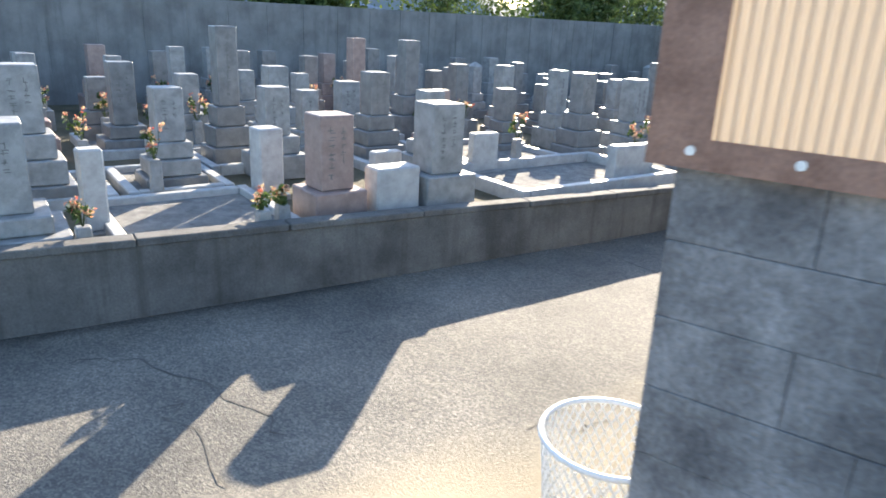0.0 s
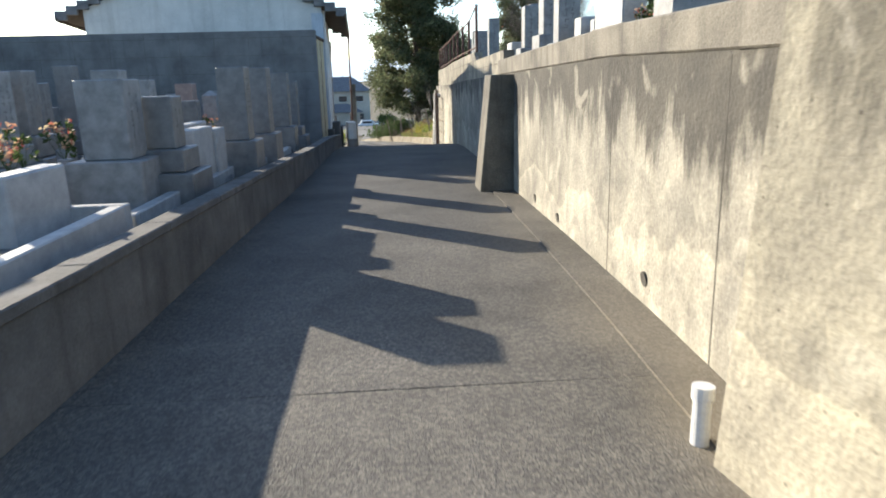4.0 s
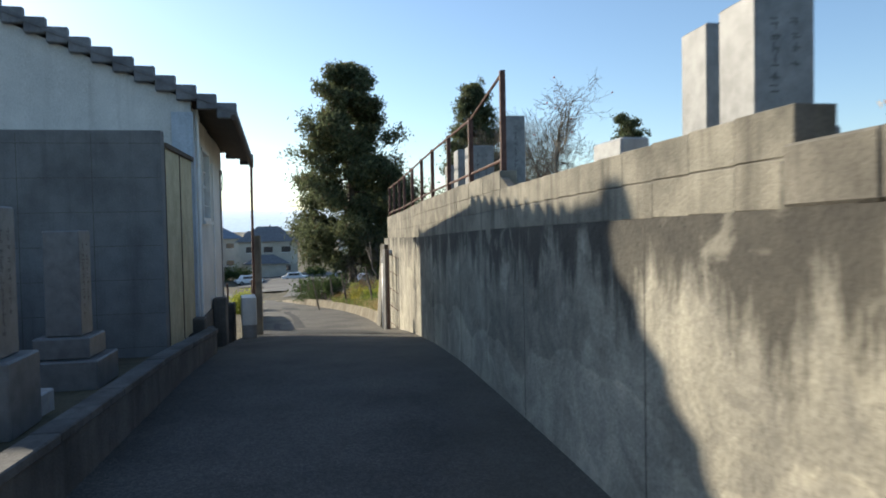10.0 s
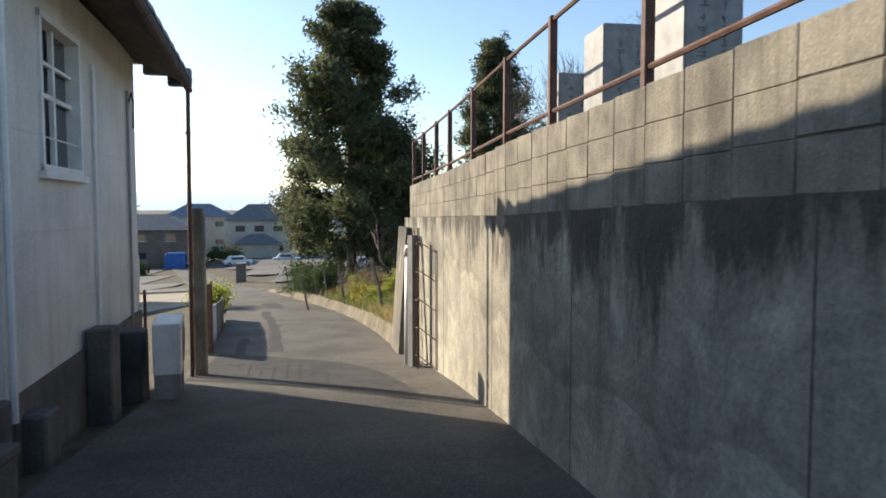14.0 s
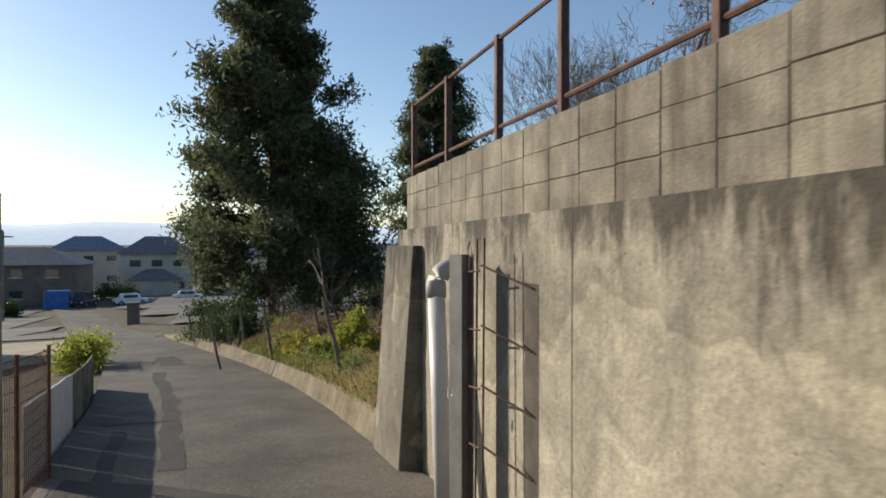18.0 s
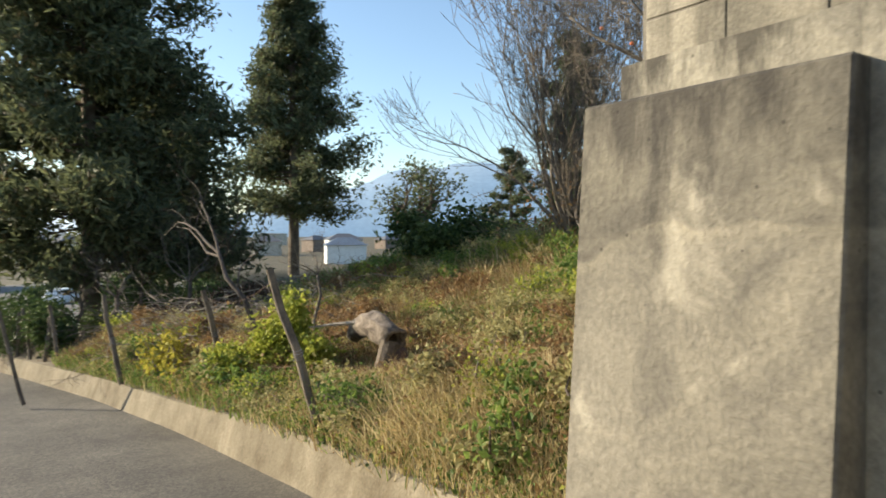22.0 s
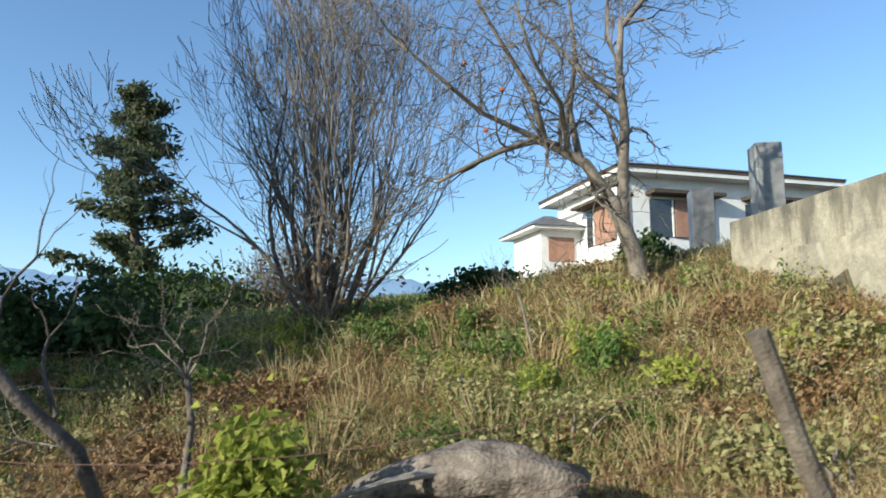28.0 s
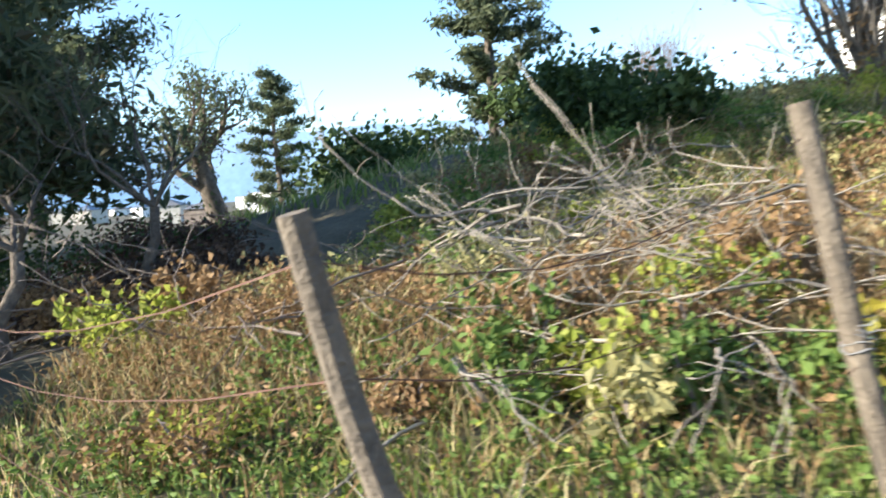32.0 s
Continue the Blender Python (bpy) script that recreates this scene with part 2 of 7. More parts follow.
def worn_lane():
    """Asphalt that is pale where the lane starts, darker farther on and paler again past the house."""
    m = material("lane_surface", ((0.04, 0.039, 0.037), (0.08, 0.076, 0.07)), 0.85, scale=0.7, fine=90, bump=0.55, fine_amount=0.7)
    n, l = m.node_tree.nodes, m.node_tree.links
    b = n["Principled BSDF"]
    base = b.inputs["Base Color"].links[0].from_socket
    geo = n.new("ShaderNodeNewGeometry")
    sep = n.new("ShaderNodeSeparateXYZ")
    l.new(geo.outputs["Position"], sep.inputs[0])
    no = n.new("ShaderNodeTexNoise")
    no.inputs["Scale"].default_value = 0.45
    no.inputs["Detail"].default_value = 5
    l.new(geo.outputs["Position"], no.inputs["Vector"])
    ad = n.new("ShaderNodeMath")
    ad.operation = "MULTIPLY_ADD"
    ad.inputs[1].default_value = 6.0
    l.new(no.outputs["Fac"], ad.inputs[0])
    l.new(sep.outputs["Y"], ad.inputs[2])
    mr = n.new("ShaderNodeMapRange")
    mr.inputs["From Min"].default_value, mr.inputs["From Max"].default_value = 4.5, 14.0
    mr.inputs["To Min"].default_value, mr.inputs["To Max"].default_value = 1.0, 0.0
    l.new(ad.outputs[0], mr.inputs["Value"])
    m2 = n.new("ShaderNodeMapRange")
    m2.inputs["From Min"].default_value, m2.inputs["From Max"].default_value = 23.0, 33.0
    m2.inputs["To Min"].default_value, m2.inputs["To Max"].default_value = 0.0, 0.7
    l.new(ad.outputs[0], m2.inputs["Value"])
    mm = n.new("ShaderNodeMath")
    mm.operation = "MAXIMUM"
    l.new(mr.outputs[0], mm.inputs[0])
    l.new(m2.outputs[0], mm.inputs[1])
    mr = mm
    pale = n.new("ShaderNodeMixRGB")
    pale.blend_type = "MULTIPLY"
    pale.inputs["Fac"].default_value = 1.0
    pale.inputs["Color2"].default_value = (2.0, 1.94, 1.8, 1)
    l.new(base, pale.inputs["Color1"])
    mx = n.new("ShaderNodeMixRGB")
    l.new(mr.outputs[0], mx.inputs["Fac"])
    l.new(base, mx.inputs["Color1"])
    l.new(pale.outputs[0], mx.inputs["Color2"])
    # coarse aggregate showing in the worn surface
    vo = n.new("ShaderNodeTexVoronoi")
    vo.inputs["Scale"].default_value = 62
    l.new(geo.outputs["Position"], vo.inputs["Vector"])
    hv = n.new("ShaderNodeSeparateColor")
    l.new(vo.outputs["Color"], hv.inputs[0])
    vr = n.new("ShaderNodeValToRGB")
    vr.color_ramp.elements[0].position, vr.color_ramp.elements[1].position = 0.25, 0.97
    vr.color_ramp.elements[0].color, vr.color_ramp.elements[1].color = (0.78, 0.78, 0.78, 1), (1.75, 1.7, 1.6, 1)
    l.new(hv.outputs[0], vr.inputs["Fac"])
    ag = n.new("ShaderNodeMixRGB")
    ag.blend_type = "MULTIPLY"
    ag.inputs["Fac"].default_value = 0.75
    l.new(mx.outputs[0], ag.inputs["Color1"])
    l.new(vr.outputs[0], ag.inputs["Color2"])
    # sand washed along the foot of the walls
    e1 = n.new("ShaderNodeMath")
    e1.operation = "MULTIPLY_ADD"
    e1.inputs[1].default_value = 1.5
    l.new(no.outputs["Fac"], e1.inputs[0])
    l.new(sep.outputs["X"], e1.inputs[2])
    e2 = n.new("ShaderNodeMapRange")
    e2.inputs["From Min"].default_value, e2.inputs["From Max"].default_value = -0.48, 0.0
    e2.inputs["To Min"].default_value, e2.inputs["To Max"].default_value = 0.0, 0.75
    l.new(e1.outputs[0], e2.inputs["Value"])
    e3 = n.new("ShaderNodeMapRange")
    e3.inputs["From Min"].default_value, e3.inputs["From Max"].default_value = 1.8, 7.0
    e3.inputs["To Min"].default_value, e3.inputs["To Max"].default_value = 1.0, 0.15
    l.new(sep.outputs["Y"], e3.inputs["Value"])
    e4 = n.new("ShaderNodeMath")
    e4.operation = "MULTIPLY"
    l.new(e2.outputs[0], e4.inputs[0])
    l.new(e3.outputs[0], e4.inputs[1])
    sand = n.new("ShaderNodeMixRGB")
    sand.inputs["Color2"].default_value = (0.27, 0.225, 0.15, 1)
    l.new(e4.outputs[0], sand.inputs["Fac"])
    l.new(ag.outputs[0], sand.inputs["Color1"])
    l.new(sand.outputs[0], b.inputs["Base Color"])
    return m


M_lane = worn_lane()
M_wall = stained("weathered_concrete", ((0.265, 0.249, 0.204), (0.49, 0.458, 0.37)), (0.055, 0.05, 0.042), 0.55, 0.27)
M_wall_pale = stained("pale_concrete", ((0.36, 0.33, 0.25), (0.50, 0.455, 0.345)), (0.17, 0.155, 0.12), 0.9, 0.12)
M_buttress = material("dark_stained_concrete", ((0.085, 0.079, 0.064), (0.19, 0.175, 0.14)), 0.92, scale=1.8, fine=45, bump=0.4, streak=0.6, streak_colour=(0.05, 0.046, 0.038))
M_block = material("concrete_block", ((0.13, 0.12, 0.096), (0.31, 0.285, 0.225)), 0.92, scale=2.2, fine=60, bump=0.35, streak=0.75, streak_colour=(0.07, 0.062, 0.05))
M_joint = material("grey_mortar", ((0.115, 0.106, 0.088), (0.19, 0.175, 0.145)), 0.95, scale=4)
M_mortar = material("dark_mortar", ((0.065, 0.06, 0.05), (0.12, 0.11, 0.092)), 0.95, scale=4)
M_coping = material("coping_concrete", ((0.11, 0.10, 0.082), (0.22, 0.20, 0.16)), 0.92, scale=2.0, fine=55, bump=0.35, streak=0.7, streak_colour=(0.06, 0.055, 0.045))
M_lowwall = material("dark_weathered_concrete", ((0.066, 0.064, 0.06), (0.145, 0.139, 0.128)), 0.92, scale=1.6, fine=50, bump=0.35, streak=0.7, streak_colour=(0.05, 0.046, 0.04))
M_granite = material("grey_granite", ((0.165, 0.165, 0.162), (0.27, 0.27, 0.262)), 0.55, scale=7, fine=220, bump=0.06, spec=0.5)
M_granite_dark = material("dark_granite", ((0.11, 0.11, 0.11), (0.18, 0.18, 0.176)), 0.42, scale=7, fine=220, bump=0.05, spec=0.5)
M_granite_red = material("reddish_granite", ((0.21, 0.145, 0.125), (0.30, 0.215, 0.185)), 0.5, scale=8, fine=220, bump=0.05, spec=0.5)
M_granite_white = material("pale_granite", ((0.28, 0.28, 0.272), (0.40, 0.40, 0.388)), 0.55, scale=7, fine=220, bump=0.05, spec=0.5)
M_engrave = material("engraved_shadow", ((0.10, 0.10, 0.098), (0.15, 0.15, 0.145)), 0.9, scale=9, bump=0)
M_gravel = material("grave_gravel", ((0.13, 0.125, 0.115), (0.24, 0.23, 0.21)), 0.95, scale=6, fine=120, bump=0.7, fine_amount=0.7)
M_plaster = material("pale_plaster", ((0.50, 0.50, 0.47), (0.64, 0.63, 0.59)), 0.9, scale=1.2, fine=50, bump=0.15, streak=0.35, streak_colour=(0.3, 0.29, 0.26))
M_block_dark = material("grey_block_wall", ((0.12, 0.12, 0.118), (0.20, 0.20, 0.195)), 0.92, scale=1.5, fine=60, bump=0.3, streak=0.5, streak_colour=(0.08, 0.08, 0.078))
M_rooftile = material("grey_roof_tile", ((0.10, 0.10, 0.105), (0.19, 0.19, 0.195)), 0.6, scale=3, fine=40, bump=0.2, island=0.2)
M_rust = material("rusty_brown_steel", ((0.075, 0.035, 0.025), (0.14, 0.07, 0.05)), 0.75, scale=9, fine=80, bump=0.2)
M_wood = material("weathered_wood", ((0.085, 0.068, 0.052), (0.19, 0.155, 0.115)), 0.9, scale=6, fine=70, bump=0.5)
M_wood_dark = material("dark_timber", ((0.05, 0.038, 0.03), (0.10, 0.075, 0.055)), 0.85, scale=6, fine=60, bump=0.4)
M_bark = material("bark", ((0.07, 0.055, 0.042), (0.16, 0.13, 0.10)), 0.95, scale=5, fine=40, bump=0.8)
M_bark_pale = material("pale_bark", ((0.10, 0.083, 0.066), (0.23, 0.195, 0.155)), 0.95, scale=5, fine=40, bump=0.6)
M_twig = material("dry_twig", ((0.11, 0.088, 0.075), (0.22, 0.18, 0.155)), 0.9, scale=6, fine=60, bump=0.2)
M_deadwood = material("bleached_deadwood", ((0.17, 0.145, 0.118), (0.34, 0.30, 0.25)), 0.9, scale=5, fine=60, bump=0.3)
M_soil = material("grassy_soil", ((0.055, 0.05, 0.028), (0.12, 0.098, 0.058)), 0.95, scale=1.6, fine=30, bump=0.8, fine_amount=0.6)
M_crate = material("grey_crate_plastic", ((0.44, 0.445, 0.44), (0.56, 0.565, 0.56)), 0.5, scale=5, fine=60, bump=0.04)
M_white_plastic = material("white_plastic", ((0.62, 0.62, 0.60), (0.72, 0.72, 0.70)), 0.45, scale=4, fine=60, bump=0.03)
M_white_paint = material("white_painted_metal", ((0.6, 0.6, 0.58), (0.74, 0.73, 0.70)), 0.5, scale=5, fine=70, bump=0.06, streak=0.3, streak_colour=(0.35, 0.3, 0.24))
M_grey_metal = material("grey_painted_steel", ((0.20, 0.195, 0.19), (0.29, 0.285, 0.275)), 0.6, scale=5, fine=70, bump=0.08, streak=0.4, streak_colour=(0.16, 0.09, 0.05))
M_black = material("dark_opening", ((0.012, 0.012, 0.012), (0.02, 0.02, 0.02)), 0.9, bump=0)
M_glass = material("window_glass", ((0.03, 0.035, 0.04), (0.05, 0.055, 0.06)), 0.06, scale=2, bump=0, spec=0.8)
M_needle = leafy("cypress_foliage", (0.055, 0.074, 0.04), (0.175, 0.195, 0.1), translucent=0.5)
M_needle_dry = leafy("browned_cypress_foliage", (0.06, 0.055, 0.03), (0.15, 0.12, 0.06))
M_leaf = leafy("broad_leaves", (0.03, 0.055, 0.016), (0.09, 0.13, 0.04))
M_leaf_lime = leafy("lime_vine_leaves", (0.20, 0.25, 0.035), (0.46, 0.47, 0.10), translucent=0.5)
M_leaf_yellow = leafy("yellow_vine_leaves", (0.26, 0.22, 0.03), (0.48, 0.44, 0.09), translucent=0.5)
M_grass = leafy("green_grass", (0.10, 0.16, 0.03), (0.26, 0.32, 0.09), translucent=0.4)
M_grass_dry = leafy("dry_grass", (0.36, 0.27, 0.12), (0.66, 0.55, 0.31), translucent=0.4)
M_weed_brown = leafy("brown_weeds", (0.16, 0.095, 0.045), (0.36, 0.23, 0.11), translucent=0.35)
M_bramble = leafy("shaded_withered_bramble", (0.05, 0.03, 0.02), (0.13, 0.08, 0.05), translucent=0.2)
M_weed = leafy("weed_leaves", (0.07, 0.13, 0.03), (0.22, 0.30, 0.075), translucent=0.45)
M_weed_pale = leafy("pale_weeds", (0.24, 0.22, 0.09), (0.46, 0.42, 0.2), translucent=0.4)
M_petal = leafy("faded_flowers", (0.5, 0.10, 0.08), (0.75, 0.62, 0.35), translucent=0.3)


# ---- mesh helpers ----
def finish(name, bm, mat, smooth=False):
    me = bpy.data.meshes.new(name)
    bm.normal_update()
    bm.to_mesh(me)
    bm.free()
    if smooth:
        me.polygons.foreach_set("use_smooth", [True] * len(me.polygons))
    me.materials.append(mat)
    return me


def part(name, bm, mat, parent=None, label="", smooth=False):
    ob = new(name, finish(name, bm, mat, smooth))
    if parent is not None:
        ob.parent = parent
    if label:
        ob["label"] = label
    return ob


def shared(name, me, parent, m):
    ob = new(name, me)
    ob.parent = parent
    ob.matrix_basis = m
    return ob


def empty(name, m, label, category, group="", kind=""):
    ob = new(name)
    ob.matrix_basis = m
    return tagged(ob, label, category, group, kind)


def box(bm, x0, x1, y0, y1, z0, z1, bevel=0.0, top=None):
    """A box; top = (dx, dy) pulls the upper face in on each side."""
    tx, ty = top or (0, 0)
    v = [bm.verts.new(p) for p in ((x0, y0, z0), (x1, y0, z0), (x1, y1, z0), (x0, y1, z0),
                                    (x0 + tx, y0 + ty, z1), (x1 - tx, y0 + ty, z1), (x1 - tx, y1 - ty, z1), (x0 + tx, y1 - ty, z1))]
    fs = [bm.faces.new([v[i] for i in f]) for f in ((0, 3, 2, 1), (4, 5, 6, 7), (0, 1, 5, 4), (1, 2, 6, 5), (2, 3, 7, 6), (3, 0, 4, 7))]
    if bevel:
        edges = list({e for f in fs for e in f.edges})
        bmesh.ops.bevel(bm, geom=edges, offset=bevel, segments=1, affect="EDGES")
    return bm


def boxed(*a, **k):
    return box(bmesh.new(), *a, **k)


def tube(bm, pts, radii, sides=8, caps=True):
    """A round bar along points with a radius at each."""
    rings = []
    pts = [Vector(p) for p in pts]
    for i, p in enumerate(pts):
        d = (pts[min(i + 1, len(pts) - 1)] - pts[max(i - 1, 0)]).normalized()
        a = d.cross(Vector((0, 0, 1)) if abs(d.z) < 0.9 else Vector((1, 0, 0))).normalized()
        b = d.cross(a)
        r = radii[i] if isinstance(radii, (list, tuple)) else radii
        rings.append([bm.verts.new(p + (a * math.cos(t) + b * math.sin(t)) * r) for t in (2 * math.pi * k / sides for k in range(sides))])
    for r0, r1 in zip(rings, rings[1:]):
        for k in range(sides):
            bm.faces.new((r0[k], r0[(k + 1) % sides], r1[(k + 1) % sides], r1[k]))
    if caps:
        bm.faces.new(rings[0][::-1])
        bm.faces.new(rings[-1])
    return bm


def tubed(*a, **k):
    return tube(bmesh.new(), *a, **k)


def mesh_from(name, verts, faces, mat, smooth=False):
    me = bpy.data.meshes.new(name)
    me.from_pydata(verts, [], faces)
    me.update()
    if smooth:
        me.polygons.foreach_set("use_smooth", [True] * len(me.polygons))
    me.materials.append(mat)
    return me


def leaf_mesh(name, places, mat, size, rng, flat=0.0, long=1.0):
    """Many small bent leaves, one at each place, joined."""
    verts, faces = [], []
    for p in places:
        a = Vector((rng.gauss(0, 1), rng.gauss(0, 1), rng.gauss(0, 1) * (1 - flat))).normalized()
        b = a.cross(Vector((rng.gauss(0, 1), rng.gauss(0, 1), rng.gauss(0, 1)))).normalized()
        s = size * rng.uniform(0.6, 1.4)
        c = Vector(p)
        n = a.cross(b) * s * 0.18
        k = len(verts)
        verts += [c - a * s * 0.5 * long, c + b * s * 0.32 + n, c + a * s * 0.5 * long, c - b * s * 0.32 + n]
        faces += [(k, k + 1, k + 2), (k, k + 2, k + 3)]
    return mesh_from(name, verts, faces, mat)


def lerp(table, t):
    """Straight lines between the (place, value) pairs of a table."""
    if t <= table[0][0]:
        return table[0][1]
    for (a, va), (b, vb) in zip(table, table[1:]):
        if t <= b:
            return va + (vb - va) * (t - a) / (b - a)
    return table[-1][1]


# ---- plan ----
ROAD = [(-30, 0.0), (4, 0.0), (8, -0.03), (12, -0.11), (16, -0.15), (20, -0.22), (22, -0.33), (24, -0.5), (26, -0.7), (28, -0.95), (30, -1.18), (32, -1.33),
        (36, -1.58), (40, -1.85), (46, -2.3), (60, -3.4), (80, -5.2), (110, -6.6), (140, -7.0), (5000, -7.0)]
LEFT = [(-30, -6.5), (-4, -4.6), (-1, -4.25), (2, -4.08), (5, -3.95), (10, -3.86), (15, -3.76), (22, -3.75), (27, -3.78), (31, -3.95), (36, -4.25), (44, -5.2), (60, -8.4), (80, -13), (110, -20), (140, -28)]
RIGHT = [(-30, 6.0), (3.3, -0.8), (6.8, -0.62), (12, -0.38), (18, -0.3), (28, -0.3), (31, -0.42), (34, -0.58), (37, -0.9), (40, -1.35), (44, -2.1), (50, -3.3), (60, -5.3), (80, -9.6), (110, -16), (140, -23)]
WALL_END = 31.1


def road_z(y):
    return lerp(ROAD, y)


def smooth(a, b, t):
    t = min(1, max(0, (t - a) / (b - a)))
    return t * t * (3 - 2 * t)


def hill_z(x, y):
    """The grassy bank on the slope side past the end of the tall wall."""
    r = road_z(y)
    d = max(0.0, x - lerp(RIGHT, y))
    rise = 0.33 + 0.3 * min(d, 1.2) + 1.75 * smooth(0.5, 8.5, d) + 0.095 * max(0, d - 6)
    rise = min(rise, 4.6)
    fall = 1 - 0.75 * smooth(41, 56, y)
    near = 0.25 * smooth(35.5, 31.5, y) * smooth(0.6, 5, d)
    far = -0.05 * max(0, d - 24) * smooth(24, 60, d)
    dip = -0.34 * smooth(34.6, 36.8, y) * smooth(1.2, 4.2, d)
    hollow = -0.27 * math.exp(-((x - 1.0) ** 2 + (y - 35.5) ** 2) / 0.7)
    return r + rise * fall + near + far + dip + hollow + 0.05 * math.sin(1.7 * x + 0.8 * y) * min(1, d)


def ramp_z(x, y):
    """The short slope from which the walk starts."""
    return 0.28 * min(3.6, max(0.0, x + 1.6)) * smooth(1.1, -0.75, y)


def ground_z(x, y):
    r = road_z(y)
    if y > 140 or abs(x) > 90 or y < -30:
        return -7.3 if y > 60 else -0.35 - 0.02 * max(0, abs(x) - 90)
    left, right = lerp(LEFT, y), lerp(RIGHT, y)
    if left - 0.1 <= x <= right + 0.1:
        return r - 0.08 + ramp_z(x, y)
    if x > right:
        if y > WALL_END:
            if 0.1 < x < 6.6 and y < WALL_END - 0.42 + 0.29 * (x + 0.2):
                return 1.45
            return hill_z(x, y) if x > right + 0.28 else r - 0.12
        if y > 3.2:
            return 1.45 if x > lerp([(3.2, -0.52), (5.8, -0.44), (12, -0.36), (18, -0.28), (31, -0.28)], y) + 0.29 else r - 0.12
        return r - 0.08 + ramp_z(x, y)
    if y < 20.6:
        return lerp([(-30, 0.5), (4, 0.5), (12, 0.3), (20.6, -0.05)], y) if x < left - 0.25 else r - 0.08
    if y < 33:
        return r - 0.1 - 0.02 * min(20, left - x)
    return r - 0.1 - 0.02 * min(60, left - x)



# ---- setting: ground, road, walls ----
def strip_mesh(name, ys, lefts, rights, zs, mat, thick=0.25):
    """A slab along the lane, given its two sides and level at each step."""
    verts, faces = [], []
    for y, a, b, z in zip(ys, lefts, rights, zs):
        verts += [(a, y, z), ((a + b) / 2, y, z + 0.003), (b, y, z), (b, y, z - thick), (a, y, z - thick)]
    for i in range(len(ys) - 1):
        p, q = 5 * i, 5 * i + 5
        for j in range(5):
            k = (j + 1) % 5
            faces.append((p + j, p + k, q + k, q + j))
    faces += [tuple(range(4, -1, -1)), tuple(5 * (len(ys) - 1) + j for j in range(5))]
    return mesh_from(name, verts, faces, mat)


def make_ground():
    xs = sorted(set([-4000, -1500, -700, -350, -180, -120, -90.1, -89.9] + list(range(-84, -16, 6)) + [-16 + 0.8 * i for i in range(14)]
                    + [-4.6 + 0.25 * i for i in range(90)] + [18.2 + 1.2 * i for i in range(20)] + list(range(44, 91, 6)) + [90.1, 120, 180, 350, 700, 1500, 4000]))
    ys = sorted(set([-4000, -1500, -600, -250, -120, -60, -30.1, -29.9, -20, -12, -6] + [-3 + 0.6 * i for i in range(38)] + [20.5, 20.7] + [21 + 0.4 * i for i in range(25)]
                    + [31.05, 31.15] + [31.3 + 0.35 * i for i in range(52)] + [50 + 2 * i for i in range(16)] + list(range(84, 141, 8)) + [140.5, 180, 260, 400, 700, 1200, 2200, 4000]))
    verts = [(x, y, ground_z(x, y)) for y in ys for x in xs]
    n = len(xs)
    faces = [(j * n + i, j * n + i + 1, (j + 1) * n + i + 1, (j + 1) * n + i) for j in range(len(ys) - 1) for i in range(n - 1)]
    ob = new("ground", mesh_from("ground", verts, faces, M_soil, smooth=True))
    return tagged(ob, "uneven soil with grass, earth and gravel to the horizon", "ground", kind="structure")


ground = make_ground()
def lane(name, ys, mat, label, rise=0.0):
    ob = new(name, strip_mesh(name, ys, *zip(*[(lerp(LEFT, y) - 0.05, lerp(RIGHT, y) + 0.05, road_z(y) + rise) for y in ys]), mat))
    return tagged(ob, label, "road", kind="structure")


lane("road", [4.85 + 0.5 * i for i in range(122)] + [66.2 + 4 * i for i in range(19)], M_lane, "narrow worn asphalt lane with sandy edges")


def start_slab():
    """Brushed concrete at the start of the lane, rising on one side to where the walk begins."""
    xs = [-7 + 0.3 * i for i in range(50)]
    ys = [-12, -9, -6, -4] + [-3 + 0.3 * i for i in range(28)]
    verts, faces = [], []
    for y in ys:
        for x in xs:
            lx, rx = lerp(LEFT, y) - 0.05, lerp(RIGHT, y) + 0.05 if y > 2 else 7.7
            xx = lx + (rx - lx) * (x - xs[0]) / (xs[-1] - xs[0])
            verts.append((xx, y, road_z(y) + 0.004 - 0.016 * smooth(4.7, 5.05, y) + ramp_z(xx, y)))
    n = len(xs)
    for j in range(len(ys) - 1):
        for i in range(n - 1):
            faces.append((j * n + i, j * n + i + 1, (j + 1) * n + i + 1, (j + 1) * n + i))
    me = mesh_from("road_slab", verts, faces, M_lane, smooth=True)
    ob = new("road_slab", me)
    so = ob.modifiers.new("thick", "SOLIDIFY")
    so.thickness, so.offset = 0.15, -1
    return tagged(ob, "pale brushed concrete slab with fine cracks at the start of the lane", "road", kind="structure")


start_slab()
crack = bmesh.new()
crng = random.Random(17)
for start, way, steps in (((-3.6, -1.0), (0.75, 0.45), 14), ((-2.6, -0.6), (0.9, 0.1), 9), ((-1.1, 1.4), (0.3, 0.9), 7)):
    p = Vector((start[0], start[1], 0))
    for k in range(steps):
        q = p + Vector((way[0] + crng.gauss(0, 0.5), way[1] + crng.gauss(0, 0.5), 0)) * 0.14
        d = (q - p).normalized()
        w = Vector((-d.y, d.x, 0)) * crng.uniform(0.004, 0.011)
        z = 0.0075
        vs = [crack.verts.new((v.x, v.y, z + ramp_z(v.x, v.y))) for v in (p - w, q - w * 0.7, q + w * 0.7, p + w)]
        crack.faces.new(vs)
        p = q
tagged(part("trim_cracks", crack, M_mortar), "dark ragged cracks in the concrete slab", "crack", kind="structure")


